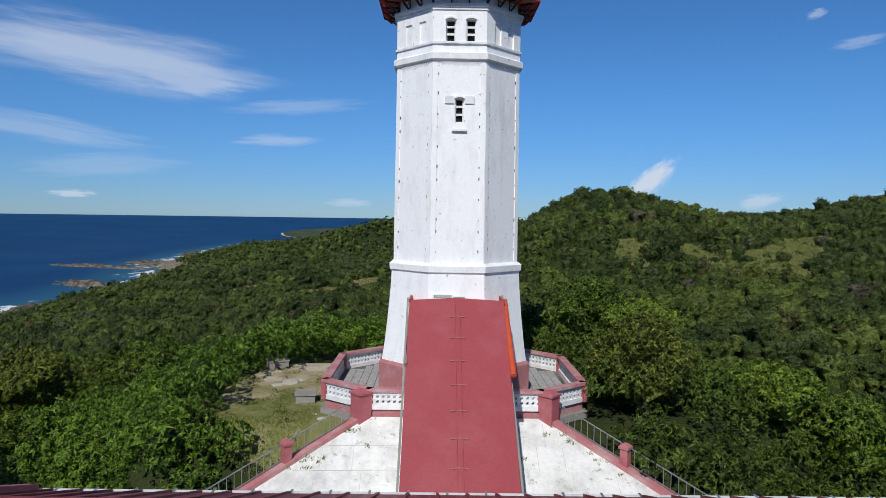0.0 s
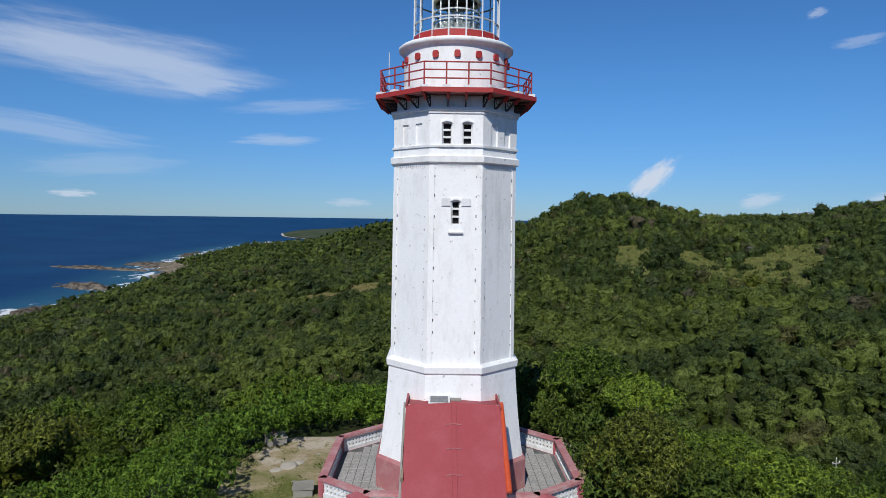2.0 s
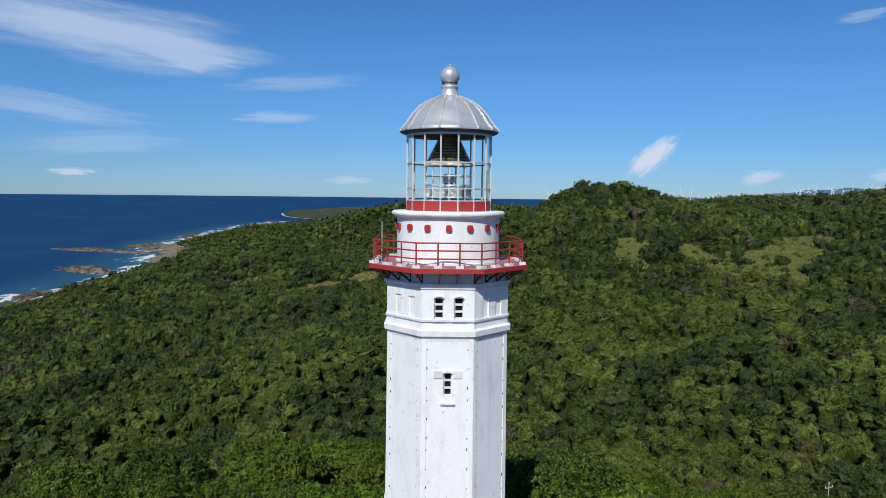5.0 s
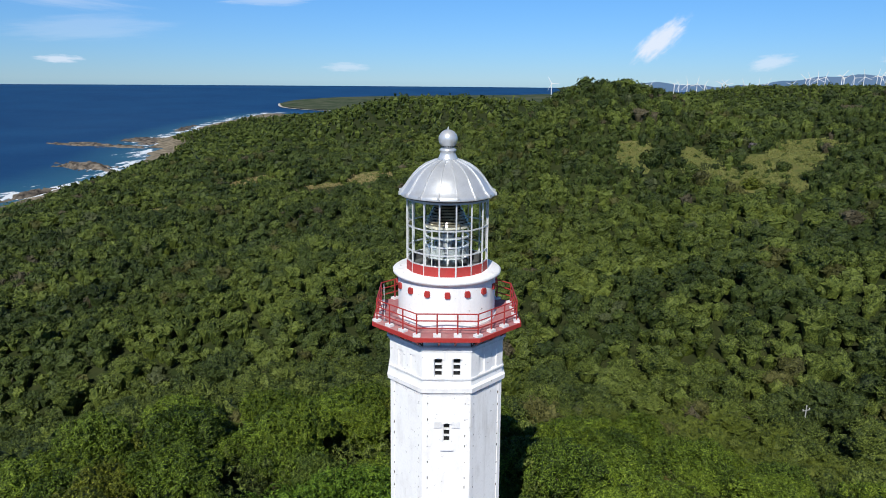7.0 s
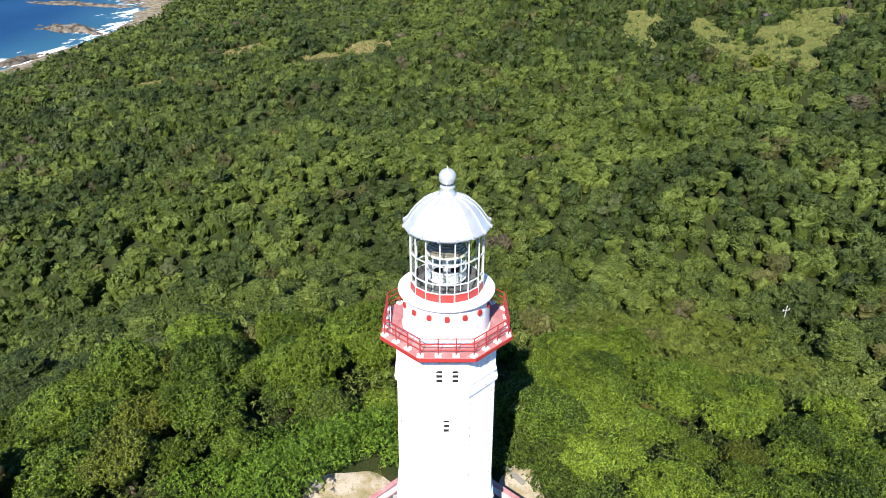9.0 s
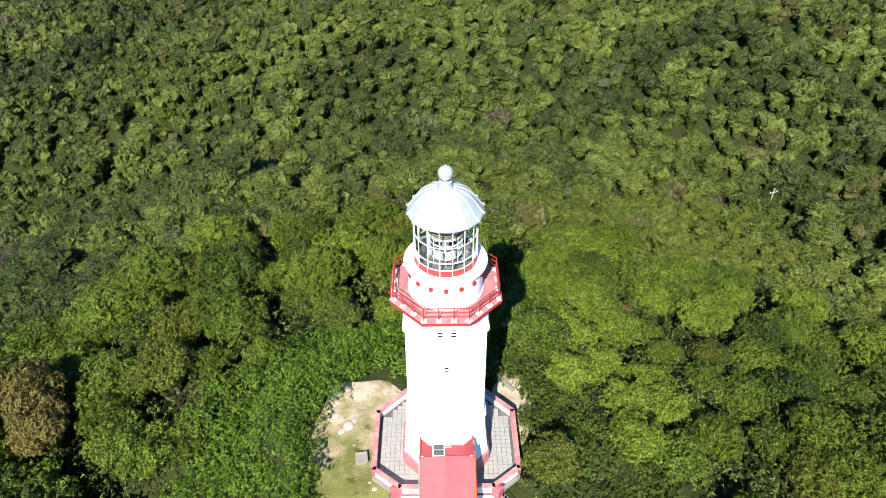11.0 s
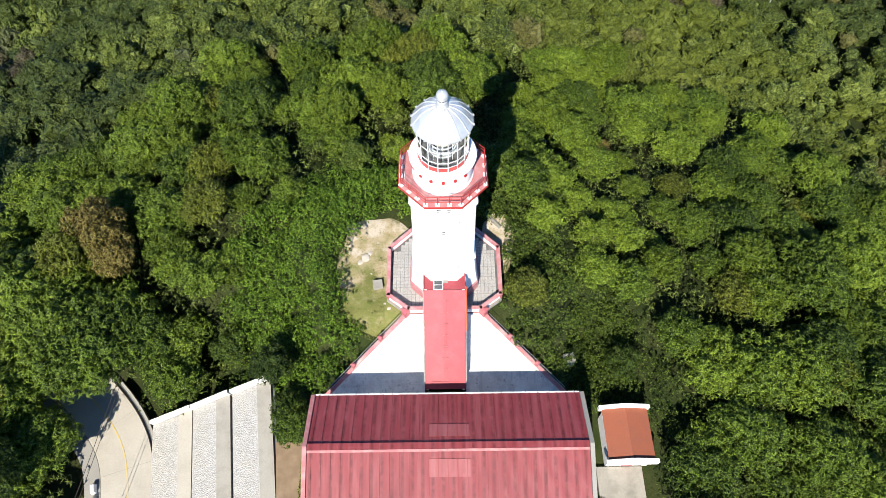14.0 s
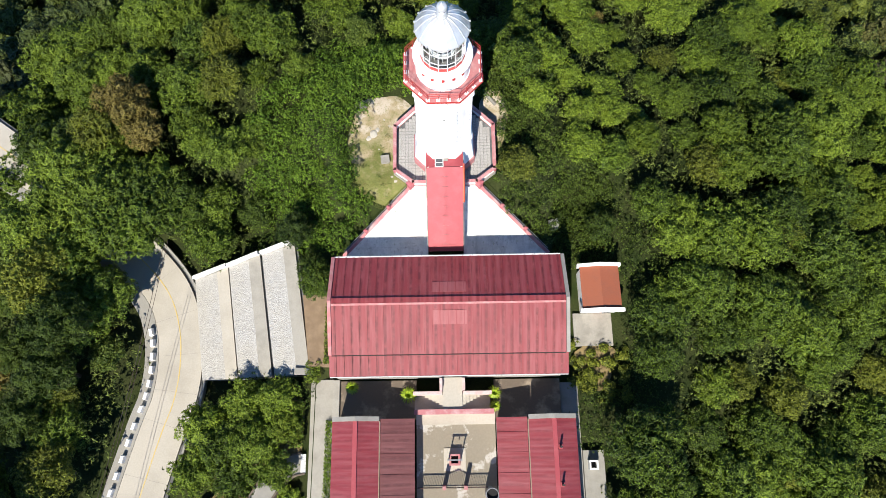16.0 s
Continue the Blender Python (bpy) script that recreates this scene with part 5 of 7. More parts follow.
# gates across the court
gate = thing("court_gate", "dark iron gate with arched leaves between masonry piers", "gate", (0.3, -33.9, COURT))
for u in (-0.85, 1.25):
    part("pier", box(B(), u - 0.17, u + 0.17, -0.17, 0.17, 0, 2.0), M["pinkwash"], gate)
for a, b, arch in ((-3.5, -1.05, 0.0), (-0.65, 0.2, 0.5), (0.2, 1.05, 0.5), (1.45, 3.4, 0.0)):
    leaf = part("gate_leaf", bar(B(), (a, 0, 0.15), (b, 0, 0.15), 0.05), M["dark_iron"], gate)
    n = int((b - a) / 0.16)
    for k9 in range(n + 1):
        u = a + (b - a) * k9 / n
        h = 1.15 + arch * math.cos(math.pi * (u - 0.2) / 1.8)
        part("bar", bar(B(), (u, 0, 0.1), (u, 0, h + 0.1), 0.045), M["dark_iron"], leaf)
    part("top_rail", bar(B(), (a, 0, 1.15 + arch * math.cos(math.pi * (a - 0.2) / 1.8)), (b, 0, 1.15 + arch * math.cos(math.pi * (b - 0.2) / 1.8)), 0.08), M["dark_iron"], leaf)
tank = thing("water_tank", "dark cylindrical water tank standing in the courtyard", "tank", (4.05, -34.5, COURT))
part("tank_body", loft(B(), [ring(0.62, 0, 32), ring(0.62, 2.6, 32), ring(0.55, 2.6, 32), ring(0.55, 2.2, 32)]), M["grey_metal"], tank, smooth=False)
part("tank_water", loft(B(), [ring(0.54, 2.1, 24), ring(0.54, 2.22, 24)]), M["dark"], tank)


# side wings
def wing(ua, ub, ridge, lean_a, lean_b, lean_z, lean_mat, label):
    ob = thing("wing_building", label, "building", (0, 0, 0), group="side wings")
    n_v, s_v = -27.55, -46.0
    eave, top = -1.35, -0.35
    part("wall", box(B(), ua + 0.15, ub - 0.15, s_v, n_v - 0.05, COURT - 0.6, eave - 0.12), M["white"], ob)
    part("wall", box(B(), lean_a + 0.2, lean_b - 0.2, s_v + 0.1, n_v - 0.1, COURT - 0.6, lean_z - 0.2), M["white"], ob)
    for a, b in ((ua, ridge), (ridge, ub)):
        za, zb = (eave, top) if a == ua else (top, eave)
        bm = B()
        slab_quad(bm, [(a, s_v, za), (b, s_v, zb), (b, n_v, zb), (a, n_v, za)], 0.06)
        part("roof_slope", bm, M["roof_wing"], ob, "faded red sheet metal")
    gab = [(ua, eave - 0.15), (ub, eave - 0.15), (ridge, top - 0.1)]
    part("gable", loft(B(), [[(u, n_v - 0.3, z) for u, z in gab][::-1], [(u, n_v - 0.1, z) for u, z in gab][::-1]]), M["white"], ob)
    for a, za, b, zb in ((ua, eave, ridge, top), (ridge, top, ub, eave)):
        lo = [(a, n_v - 0.02, za - 0.3), (b, n_v - 0.02, zb - 0.3), (b, n_v + 0.42, zb - 0.3), (a, n_v + 0.42, za - 0.3)]
        part("gable_parapet", loft(B(), [lo, [(x, y, z + 0.5) for x, y, z in lo]]), M["concrete"], ob, "pale weathered parapet")
    part("ridge_cap", bar(B(), (ridge, s_v, top + 0.02), (ridge, n_v, top + 0.02), 0.42, 0.06), M["roof_walk"], ob, "pinkish ridge cap")
    bm = B()
    hi_first = abs(lean_a - ub) < abs(lean_a - ua)
    za, zb = (eave - 0.12, lean_z) if hi_first else (lean_z, eave - 0.12)
    slab_quad(bm, [(lean_a, s_v, za), (lean_b, s_v, zb), (lean_b, n_v + 0.2, zb), (lean_a, n_v + 0.2, za)], 0.06)
    part("lean_to_roof", bm, M[lean_mat], ob)
    part("gutter", bar(B(), (ub + 0.04 if hi_first else ua - 0.04, s_v, eave - 0.04), (ub + 0.04 if hi_first else ua - 0.04, n_v, eave - 0.04), 0.1, 0.08), M["wood"], ob)
    for v in range(7):
        y = n_v - 1.2 - v * 1.9
        part("sheet_lap", bar(B(), (lean_a, y, za + 0.02), (lean_b, y, zb + 0.02), 0.03, 0.03), M[lean_mat], ob)
    return ob


wing(-11.35, -6.8, -9.0, -6.68, -3.35, -1.9, "roof_dull", "long low wing with red sheet roof and dull brown lean-to")
east_wing = wing(7.75, 12.35, 10.1, 4.65, 7.63, -1.9, "roof_wing", "long low wing with red sheet roof and two vent pipes")
for v in (-30.2, -33.6):
    pipe = part("vent_pipe", loft(B(), [ring(0.11, -0.85, 12, 0, 10.55, v), ring(0.11, 0.35, 12, 0, 10.55, v)]), M["dark_iron"], east_wing, "dark vent pipe")
    part("pipe_flashing", box(B(), 10.35, 10.75, v - 0.2, v + 0.2, -0.62, -0.42), M["roof_walk"], pipe)

# orange-roofed hut
hut = thing("small_outbuilding", "small white outbuilding with orange sheet roof and stepped parapets", "outbuilding", (16.2, -14.2, -5.4), 0.8)
part("wall", box(B(), -1.9, 1.9, -2.2, 2.2, -0.3, 2.35), M["white"], hut)
for s in (-1, 1):
    bm = B()
    pts = [(0, -2.35, 2.85), (s * 2.05, -2.35, 2.4), (s * 2.05, 2.35, 2.4), (0, 2.35, 2.85)]
    slab_quad(bm, pts if s > 0 else pts[::-1], 0.05)
    part("roof_slope", bm, M["orange"], hut, "orange sheet metal")
    y = s * 2.42
    gab = [(-2.3, 1.9), (2.3, 1.9), (2.3, 2.62), (0, 3.12), (-2.3, 2.62)]
    part("gable_parapet", loft(B(), [[(u, y - 0.16, z) for u, z in gab], [(u, y + 0.16, z) for u, z in gab]][::1]), M["white"], hut, "white stained parapet")
part("door", box(B(), -0.45, 0.45, -2.24, -2.19, -0.3, 1.7), M["pinkwash"], hut, "pinkish wooden door")
LITTER = [(15.6 + 1.9 * math.cos(a) * (1 + 0.22 * math.sin(5 * a)), -21.5 + 2.7 * math.sin(a) * (1 + 0.2 * math.sin(4 * a + 1))) for a in [2 * math.pi * j / 36 for j in range(36)]]
yard = thing("outbuilding_yard", "grey concrete pad with dry leaf litter", "pavement", (0, 0, 0), kind="structure")
part("pad", box(B(), 13.5, 17.6, -20.0, -16.5, -6.0, -5.36), M["pad"], yard)
part("litter", loft(B(), [[(x, y, -6.0) for x, y in LITTER], [(x, y, -5.42) for x, y in LITTER]]), plain("leaf_litter", (0.26, 0.19, 0.085), (0.10, 0.075, 0.035), 1.3, 10, 0.95, amount=(0.5, 0.62)), yard, "brown leaf litter")

# concrete blocks and stones on the clearing
for u, v, w, h, tn in ((-9.0, 5.6, 0.95, 0.42, 25), (-6.3, -0.7, 0.80, 0.38, 8)):
    blk = thing("concrete_block", "weathered square concrete block on bare ground", "block", (u, v, 0.16), tn, "clearing blocks")
    a = w / 2
    part("block_body", loft(B(), [[(-a, -a, -0.2), (a, -a, -0.2), (a, a, -0.2), (-a, a, -0.2)], [(-a, -a, h), (a, -a, h), (a, a, h), (-a, a, h)]]), M["concrete"], blk)
    part("block_top", box(B(), -a - 0.05, a + 0.05, -a - 0.05, a + 0.05, h, h + 0.07), M["pad"], blk)
    if w > 0.9:
        part("stub_post", box(B(), -0.1, 0.02, 0.2, 0.32, h + 0.06, h + 0.35), M["dark_iron"], blk)
part_slab = thing("fallen_beam", "grey concrete beam lying on the ground", "beam", (5.0, 6.4, 0.3), -52)
part("beam", box(B(), -1.0, 1.0, -0.14, 0.14, -0.1, 0.16), M["concrete"], part_slab)


def stone(name, u, v, z, size, flat, seed, label, material):
    r = random.Random(seed)
    bm = B()
    bmesh.ops.create_icosphere(bm, subdivisions=2, radius=1)
    for w in bm.verts:
        q = 1 + 0.25 * noise.noise(w.co * 1.7 + Vector((seed, 0, 0)))
        w.co = Vector((w.co.x * size * q, w.co.y * size * 0.8 * q, w.co.z * size * flat * q))
    ob = thing(name, label, "rock", (u, v, z), r.uniform(0, 360), "clearing rocks")
    part("rock_body", bm, material, ob)


for j, (u, v, sz) in enumerate(((-7.6, 2.4, 0.55), (-7.2, 2.9, 0.3), (-8.1, 1.9, 0.35), (-5.9, 3.3, 0.16), (-6.5, 4.1, 0.14), (-8.6, 4.6, 0.12), (-5.6, -2.6, 0.16), (-5.2, -3.1, 0.2), (-7.0, 0.6, 0.13))):
    stone("rock", u, v, 0.2, sz, 0.28, j + 3, "flat pale rock bedded in sandy ground", M["road"])


# ---- far things ----
def turbine(x, y, hub, spin, size=1.0):
    base = float(ground(np.float64(x), np.float64(y)))
    ob = thing("wind_turbine", "white three-bladed wind turbine on the far hills", "wind turbine", (x, y, base), group="wind farm", inside=False)
    h = hub - base
    part("tower", loft(B(), [ring(2.6, -2, 10), ring(1.4, h, 10)]), M["white_trim"], ob)
    part("nacelle", box(B(), -2, 2, -4, 5, h - 1.8, h + 2.2), M["white_trim"], ob)
    for k9 in range(3):
        an = spin + k9 * 2 * math.pi / 3
        d = Vector((math.cos(an), 0, math.sin(an)))
        e = Vector((-math.sin(an), 0, math.cos(an)))
        c = Vector((0, -4.5, h))
        part("blade", loft(B(), [[c + d * 1.5 - e * 1.6, c + d * 1.5 + e * 1.6, c + d * 1.5 + e * 1.6 + Vector((0, 0.6, 0)), c + d * 1.5 - e * 1.6 + Vector((0, 0.6, 0))],
                                 [c + d * 38 * size - e * 0.5, c + d * 38 * size + e * 0.3, c + d * 38 * size + e * 0.3 + Vector((0, 0.3, 0)), c + d * 38 * size - e * 0.5 + Vector((0, 0.3, 0))]]), M["white_trim"], ob)


# bearing right of north (tangent), distance, hub height
FARM = [(0.157, 3300, 17), (0.197, 3700, 12), (0.268, 3900, 14), (0.300, 3800, 12), (0.335, 3600, 18), (0.342, 3900, 14), (0.354, 3300, 20), (0.368, 3500, 22),
        (0.379, 3700, 16), (0.404, 3300, 22), (0.410, 3600, 18), (0.436, 3800, 18), (0.457, 3500, 20), (0.47, 3700, 22), (0.505, 3900, 22), (0.525, 3400, 48),
        (0.531, 3700, 52), (0.542, 3300, 50), (0.553, 3600, 60), (0.577, 3200, 62), (0.580, 3500, 56), (0.595, 3700, 58), (0.609, 3300, 60), (0.628, 3500, 70), (0.634, 3200, 62), (0.641, 3600, 66), (0.649, 3300, 58)]
for j, (tb, dist, hub) in enumerate(FARM):
    turbine(tb * dist, dist, hub, j * 1.7)
# distant haze is put into the mountains' blue base colour
k = Nodes("far_mountain_haze_colour")
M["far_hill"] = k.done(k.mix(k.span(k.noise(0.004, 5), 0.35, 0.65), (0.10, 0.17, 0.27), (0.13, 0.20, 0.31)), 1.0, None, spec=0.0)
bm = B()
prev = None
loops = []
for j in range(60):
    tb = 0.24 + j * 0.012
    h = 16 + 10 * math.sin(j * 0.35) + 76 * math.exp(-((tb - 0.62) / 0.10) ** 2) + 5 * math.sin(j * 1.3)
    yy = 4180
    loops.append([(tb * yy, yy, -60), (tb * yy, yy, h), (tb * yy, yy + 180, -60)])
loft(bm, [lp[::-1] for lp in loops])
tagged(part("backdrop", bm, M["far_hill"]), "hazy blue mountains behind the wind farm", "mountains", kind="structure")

# rocky spits in the sea
k = Nodes("coast_rock")
M["coast_rock"] = k.done(k.mix(k.span(k.noise(0.08, 6, 0.65), 0.4, 0.6), (0.055, 0.048, 0.042), (0.22, 0.185, 0.145)), 0.95, k.noise(0.2, 5), 2.0, 0.7, spec=0.1)


def spit(cx, cy, a, b, turn, high, seed):
    xs, ys9 = np.meshgrid(np.linspace(-1.1, 1.1, 56), np.linspace(-1.1, 1.1, 30))
    q = 1 - np.hypot(xs, ys9) + 0.35 * ripple(xs * 9 + seed, ys9 * 7, 1.7) + 0.2 * ripple(xs * 23, ys9 * 19 + seed, 1.3)
    z = SEA - 3 + np.clip(q, -0.5, 1) * high + 1.5 * ripple(xs * 40, ys9 * 37 + seed, 1.1)
    c, s = math.cos(radians(turn)), math.sin(radians(turn))
    X9, Y9 = cx + xs * a * c - ys9 * b * s, cy + xs * a * s + ys9 * b * c
    idx9 = np.arange(xs.size).reshape(xs.shape)
    q9 = np.stack([idx9[:-1, :-1], idx9[:-1, 1:], idx9[1:, 1:], idx9[1:, :-1]], -1).reshape(-1, 4)
    tagged(arrays("rock_spit", np.stack([X9, Y9, z], -1).reshape(-1, 3), q9, M["coast_rock"]), "low brown rocky spit reaching into the surf", "rocks", group="coast rocks")


spit(-540, 1015, 82, 34, -31, 10, 1.0)
spit(-690, 1350, 155, 30, -19, 8, 4.0)
spit(-640, 1470, 120, 85, -62, 7, 2.0)
spit(-478, 760, 80, 20, 88, 7, 9.0)
spit(-455, 660, 60, 18, 80, 6, 5.0)
spit(-700, 1850, 160, 26, 100, 7, 3.0)
# the far headland: a green plain with a surf-white rim
HEAD = smooth_line([(-763, 3194), (-735, 3400), (-652, 3520), (-553, 3634), (-382, 3724), (-263, 3783), (49, 3864), (371, 3906), (697, 3933), (650, 3300), (330, 2900), (-60, 2840), (-330, 2835), (-532, 2867), (-644, 2946), (-714, 3035), (-763, 3194)], 5)
k = Nodes("headland_plain")
M["headland"] = k.done(k.mix(k.span(k.noise(0.012, 5, 0.65, (1, 2.5, 1)), 0.42, 0.6), (0.038, 0.062, 0.035), (0.10, 0.11, 0.075)), 1.0, None, spec=0.0)
M["surf"] = plain("surf_and_sand", (0.62, 0.60, 0.56), (0.36, 0.29, 0.21), 0.01, 0.08, 0.9)
head_mid = HEAD.mean(0)
for nm9, q0, q1, up9, mat9, lab9, cat9 in (("headland", 0.0, 1.0, 5.0, "headland", "flat green coastal plain on the far headland", "land"), ("surf", 0.99, 1.018, 2.2, "surf", "white surf and sand along the far headland", "surf")):
    P0, P1 = head_mid + (HEAD - head_mid) * q0, head_mid + (HEAD - head_mid) * q1
    steps9 = [P0 + (P1 - P0) * w for w in np.linspace(0, 1, 12)]
    vs9 = np.concatenate(steps9)
    z9 = SEA + far_lift(np.hypot(vs9[:, 0], vs9[:, 1])) + up9
    c9 = len(HEAD)
    f9 = np.array([(i * c9 + j, i * c9 + j + 1, (i + 1) * c9 + j + 1, (i + 1) * c9 + j) for i in range(11) for j in range(c9 - 1)])[:, ::-1]
    tagged(arrays(nm9, np.column_stack([vs9, z9]), f9, M[mat9]), lab9, cat9, kind="structure")

# curved garden drive below the walk
drive = thing("garden_drive", "curved concrete drive with low kerbs and pale steps", "drive", (0, 0, 0), inside=False, kind="structure")
DRIVE = smooth_line([(-14.0, -2.5), (-15.4, -2.9), (-16.9, -4.1), (-18.2, -6.0), (-19.6, -8.8), (-21.5, -13)], 6)
TD = np.gradient(DRIVE, axis=0)
TD /= np.linalg.norm(TD, axis=1, keepdims=True)
ND = np.stack([-TD[:, 1], TD[:, 0]], 1)
for nm, o0, o1, z0, mat9 in (("slab", -0.95, 0.95, -5.0, "concrete"), ("kerb", 0.95, 1.12, -4.85, "court_grey"), ("kerb", -1.12, -0.95, -4.85, "court_grey")):
    loops = []
    for p, q in zip(DRIVE, ND):
        a, b = p + q * o0, p + q * o1
        loops.append([(a[0], a[1], z0 - 3), (a[0], a[1], z0), (b[0], b[1], z0), (b[0], b[1], z0 - 3)])
    part(nm, loft(B(), loops), M[mat9], drive)
for j in range(5):
    part("step", box(B(), -14.2, -13.7, -3.4 + j * 0.36, -3.06 + j * 0.36, -5.9, -4.93 + j * 0.04), M["white_slope"], drive)
dry = thing("dry_grass_bank", "bank of dry straw-coloured grass beside the drive", "grass", (0, 0, 0), inside=False, kind="structure")
BANK = [(-15.3, 3.8), (-16.2, 2.4), (-17.8, 0.0), (-22.7, -5.2), (-28.0, -11.5), (-24.0, -15.0), (-20.7, -9.0), (-19.2, -5.8), (-17.7, -3.6), (-15.9, -1.8), (-14.2, -1.3), (-14.1, 3.6)]
part("bank", loft(B(), [[(x, y, -9.5) for x, y in BANK], [(x, y, -4.85 - 0.11 * (-14 - x)) for x, y in BANK]]), plain("straw_grass", (0.34, 0.25, 0.12), (0.22, 0.18, 0.07), 1.2, 9, 0.95), dry)
# tank stand beside the east wing
stand = thing("concrete_tank", "small square concrete tank with dark open hatch", "tank", (14.35, -32.0, -5.0))
bm = B()
for x0, x1, y0, y1 in ((-0.45, 0.45, -0.45, -0.28), (-0.45, 0.45, 0.28, 0.45), (-0.45, -0.28, -0.28, 0.28), (0.28, 0.45, -0.28, 0.28)):
    box(bm, x0, x1, y0, y1, 0, 0.9)
part("tank_wall", bm, M["white_slope"], stand)
part("pad", box(B(), -0.85, 1.25, -12, 1.4, -0.8, 0.0), M["concrete"], stand, "rough grey concrete slab")
part("tank_inside", box(B(), -0.28, 0.28, -0.28, 0.28, 0, 0.3), M["dark"], stand)
# overhead cables above the road
lines9 = thing("power_cable", "two thin overhead power cables above the road", "cable", (0, 0, 0), inside=False)
for o in (0.0, 0.35):
    prev = None
    for j in range(13):
        t = j / 12
        q = Vector((-29.0 + o - 5.6 * t, 20.0 - 36 * t, -1.2 - 1.2 * math.sin(math.pi * t)))
        if prev is not None:
            part("cable_span", bar(B(), prev, q, 0.035), M["dark_iron"], lines9)
        prev = q
# small concrete housing on the slope beside the apron
cist = thing("concrete_housing", "small square concrete housing in the bushes", "housing", (11.65, -7.1, -3.6), 12)
bm = B()
for x0, x1, y0, y1 in ((-0.5, 0.5, -0.4, -0.2), (-0.5, 0.5, 0.2, 0.4), (-0.5, -0.3, -0.2, 0.2), (0.3, 0.5, -0.2, 0.2)):
    box(bm, x0, x1, y0, y1, -0.5, 1.1)
part("housing_wall", bm, M["concrete"], cist)
part("housing_inside", box(B(), -0.3, 0.3, -0.2, 0.2, -0.4, 0.7), M["dark"], cist)

# ---- woods ----
rng = np.random.default_rng(5)


def leaf_faces(points, normals, size, spread=0.6, r=None, corners=4):
    """Leaf clumps at points, turned roughly to normals."""
    r = r or rng
    n = len(points)
    nn = normals * 0.9 + np.array((-0.05, -0.14, 0.45)) + r.normal(0, spread, (n, 3))
    nn /= np.linalg.norm(nn, axis=1, keepdims=True) + 1e-9
    t = np.cross(nn, r.normal(0, 1, (n, 3)))
    t /= np.linalg.norm(t, axis=1, keepdims=True) + 1e-9
    b = np.cross(nn, t)
    s = (size * r.uniform(0.6, 1.35, n))[:, None]
    long, wide = t * s * 0.62, b * s * 0.38
    fold = nn * s * 0.12
    if corners == 3:
        v = np.stack([points - long * 0.8 + wide, points - long * 0.8 - wide, points + long], 1)
    else:
        v = np.stack([points - long, points + wide - fold, points + long, points - wide - fold], 1)
    return v.reshape(-1, 3)


def crown_lumps(r, rad, tall, lumps):
    """Centres and radii of the round boughs that make up a crown."""
    cen = []
    for k in range(lumps):
        a = 2.4 * k + r.uniform(0, 0.8)
        q = math.sqrt((k + 0.3) / lumps) * rad * 0.74
        cen.append((q * math.cos(a), q * math.sin(a), tall * (0.64 - 0.46 * (q / rad) ** 2) + r.uniform(-0.14, 0.14) * tall))
    return np.array(cen), rad * r.uniform(0.8, 1.35, lumps) / math.sqrt(lumps)


def crown_points(r, n, cen, lr, ragged=0.13, low=-0.28):
    """Points and normals spread over the boughs of a crown."""
    lumps = len(lr)
    which = r.choice(lumps, n * 5, p=lr ** 2 / (lr ** 2).sum())
    d = r.normal(0, 1, (n * 5, 3))
    d[:, 2] = np.abs(d[:, 2]) * 0.95 + low if low > -0.9 else d[:, 2]
    d /= np.linalg.norm(d, axis=1, keepdims=True)
    p = cen[which] + d * (lr[which] * (1.08 - r.gamma(1.3, ragged * 0.9, n * 5) + r.gamma(1.0, 0.10, n * 5)))[:, None]
    dist = np.linalg.norm(p[:, None, :] - cen[None], axis=2) / lr[None]
    dist[np.arange(n * 5), which] = 9
    keep = dist.min(1) > 0.85
    return p[keep][:n], d[keep][:n]


def crown_core(cen, lr, tall, rings, spokes, skirt=0.0, inner=0.66):
    """The dense inner foliage: one lumpy skin just inside the boughs, as triangles."""
    o = np.array((0, 0, 0.18 * tall))
    up_a = np.linspace(-0.35, 1.0, rings + 1) * math.pi / 2
    az = np.linspace(0, 2 * math.pi, spokes, endpoint=False)
    E9, A9 = np.meshgrid(up_a, az, indexing="ij")
    A9 = A9 + (np.arange(rings + 1) % 2)[:, None] * math.pi / spokes
    d = np.stack([np.cos(E9) * np.cos(A9), np.cos(E9) * np.sin(A9), np.sin(E9)], -1)
    oc = cen - o
    along = d @ oc.T
    disc = along ** 2 - (oc ** 2).sum(1) + (inner * lr) ** 2
    t = np.where(disc > 0, along + np.sqrt(np.clip(disc, 0, None)), 0).max(-1)
    wide9, high9 = 0.55 * (np.hypot(cen[:, 0], cen[:, 1]) + lr).max(), 0.62 * (cen[:, 2] + lr - o[2]).max()
    t = np.maximum(t, 1 / np.hypot(np.cos(E9) / wide9, np.sin(E9) / high9))
    rough = 1 + 0.09 * np.sin(17.3 * A9 * (2 + np.arange(rings + 1)[:, None]) + 41.7 * E9 + 9.1 * np.cos(7 * A9))
    p = o + d * (t * rough)[..., None]
    if skirt:
        p[0] = p[0] * np.array((0.75, 0.75, 1)) - np.array((0, 0, skirt))
    q = np.roll(p, -1, axis=1)
    tri = np.concatenate([np.stack([p[:-1], q[:-1], q[1:]], 2).reshape(-1, 3), np.stack([p[:-1], q[1:], p[1:]], 2).reshape(-1, 3)])
    return tri


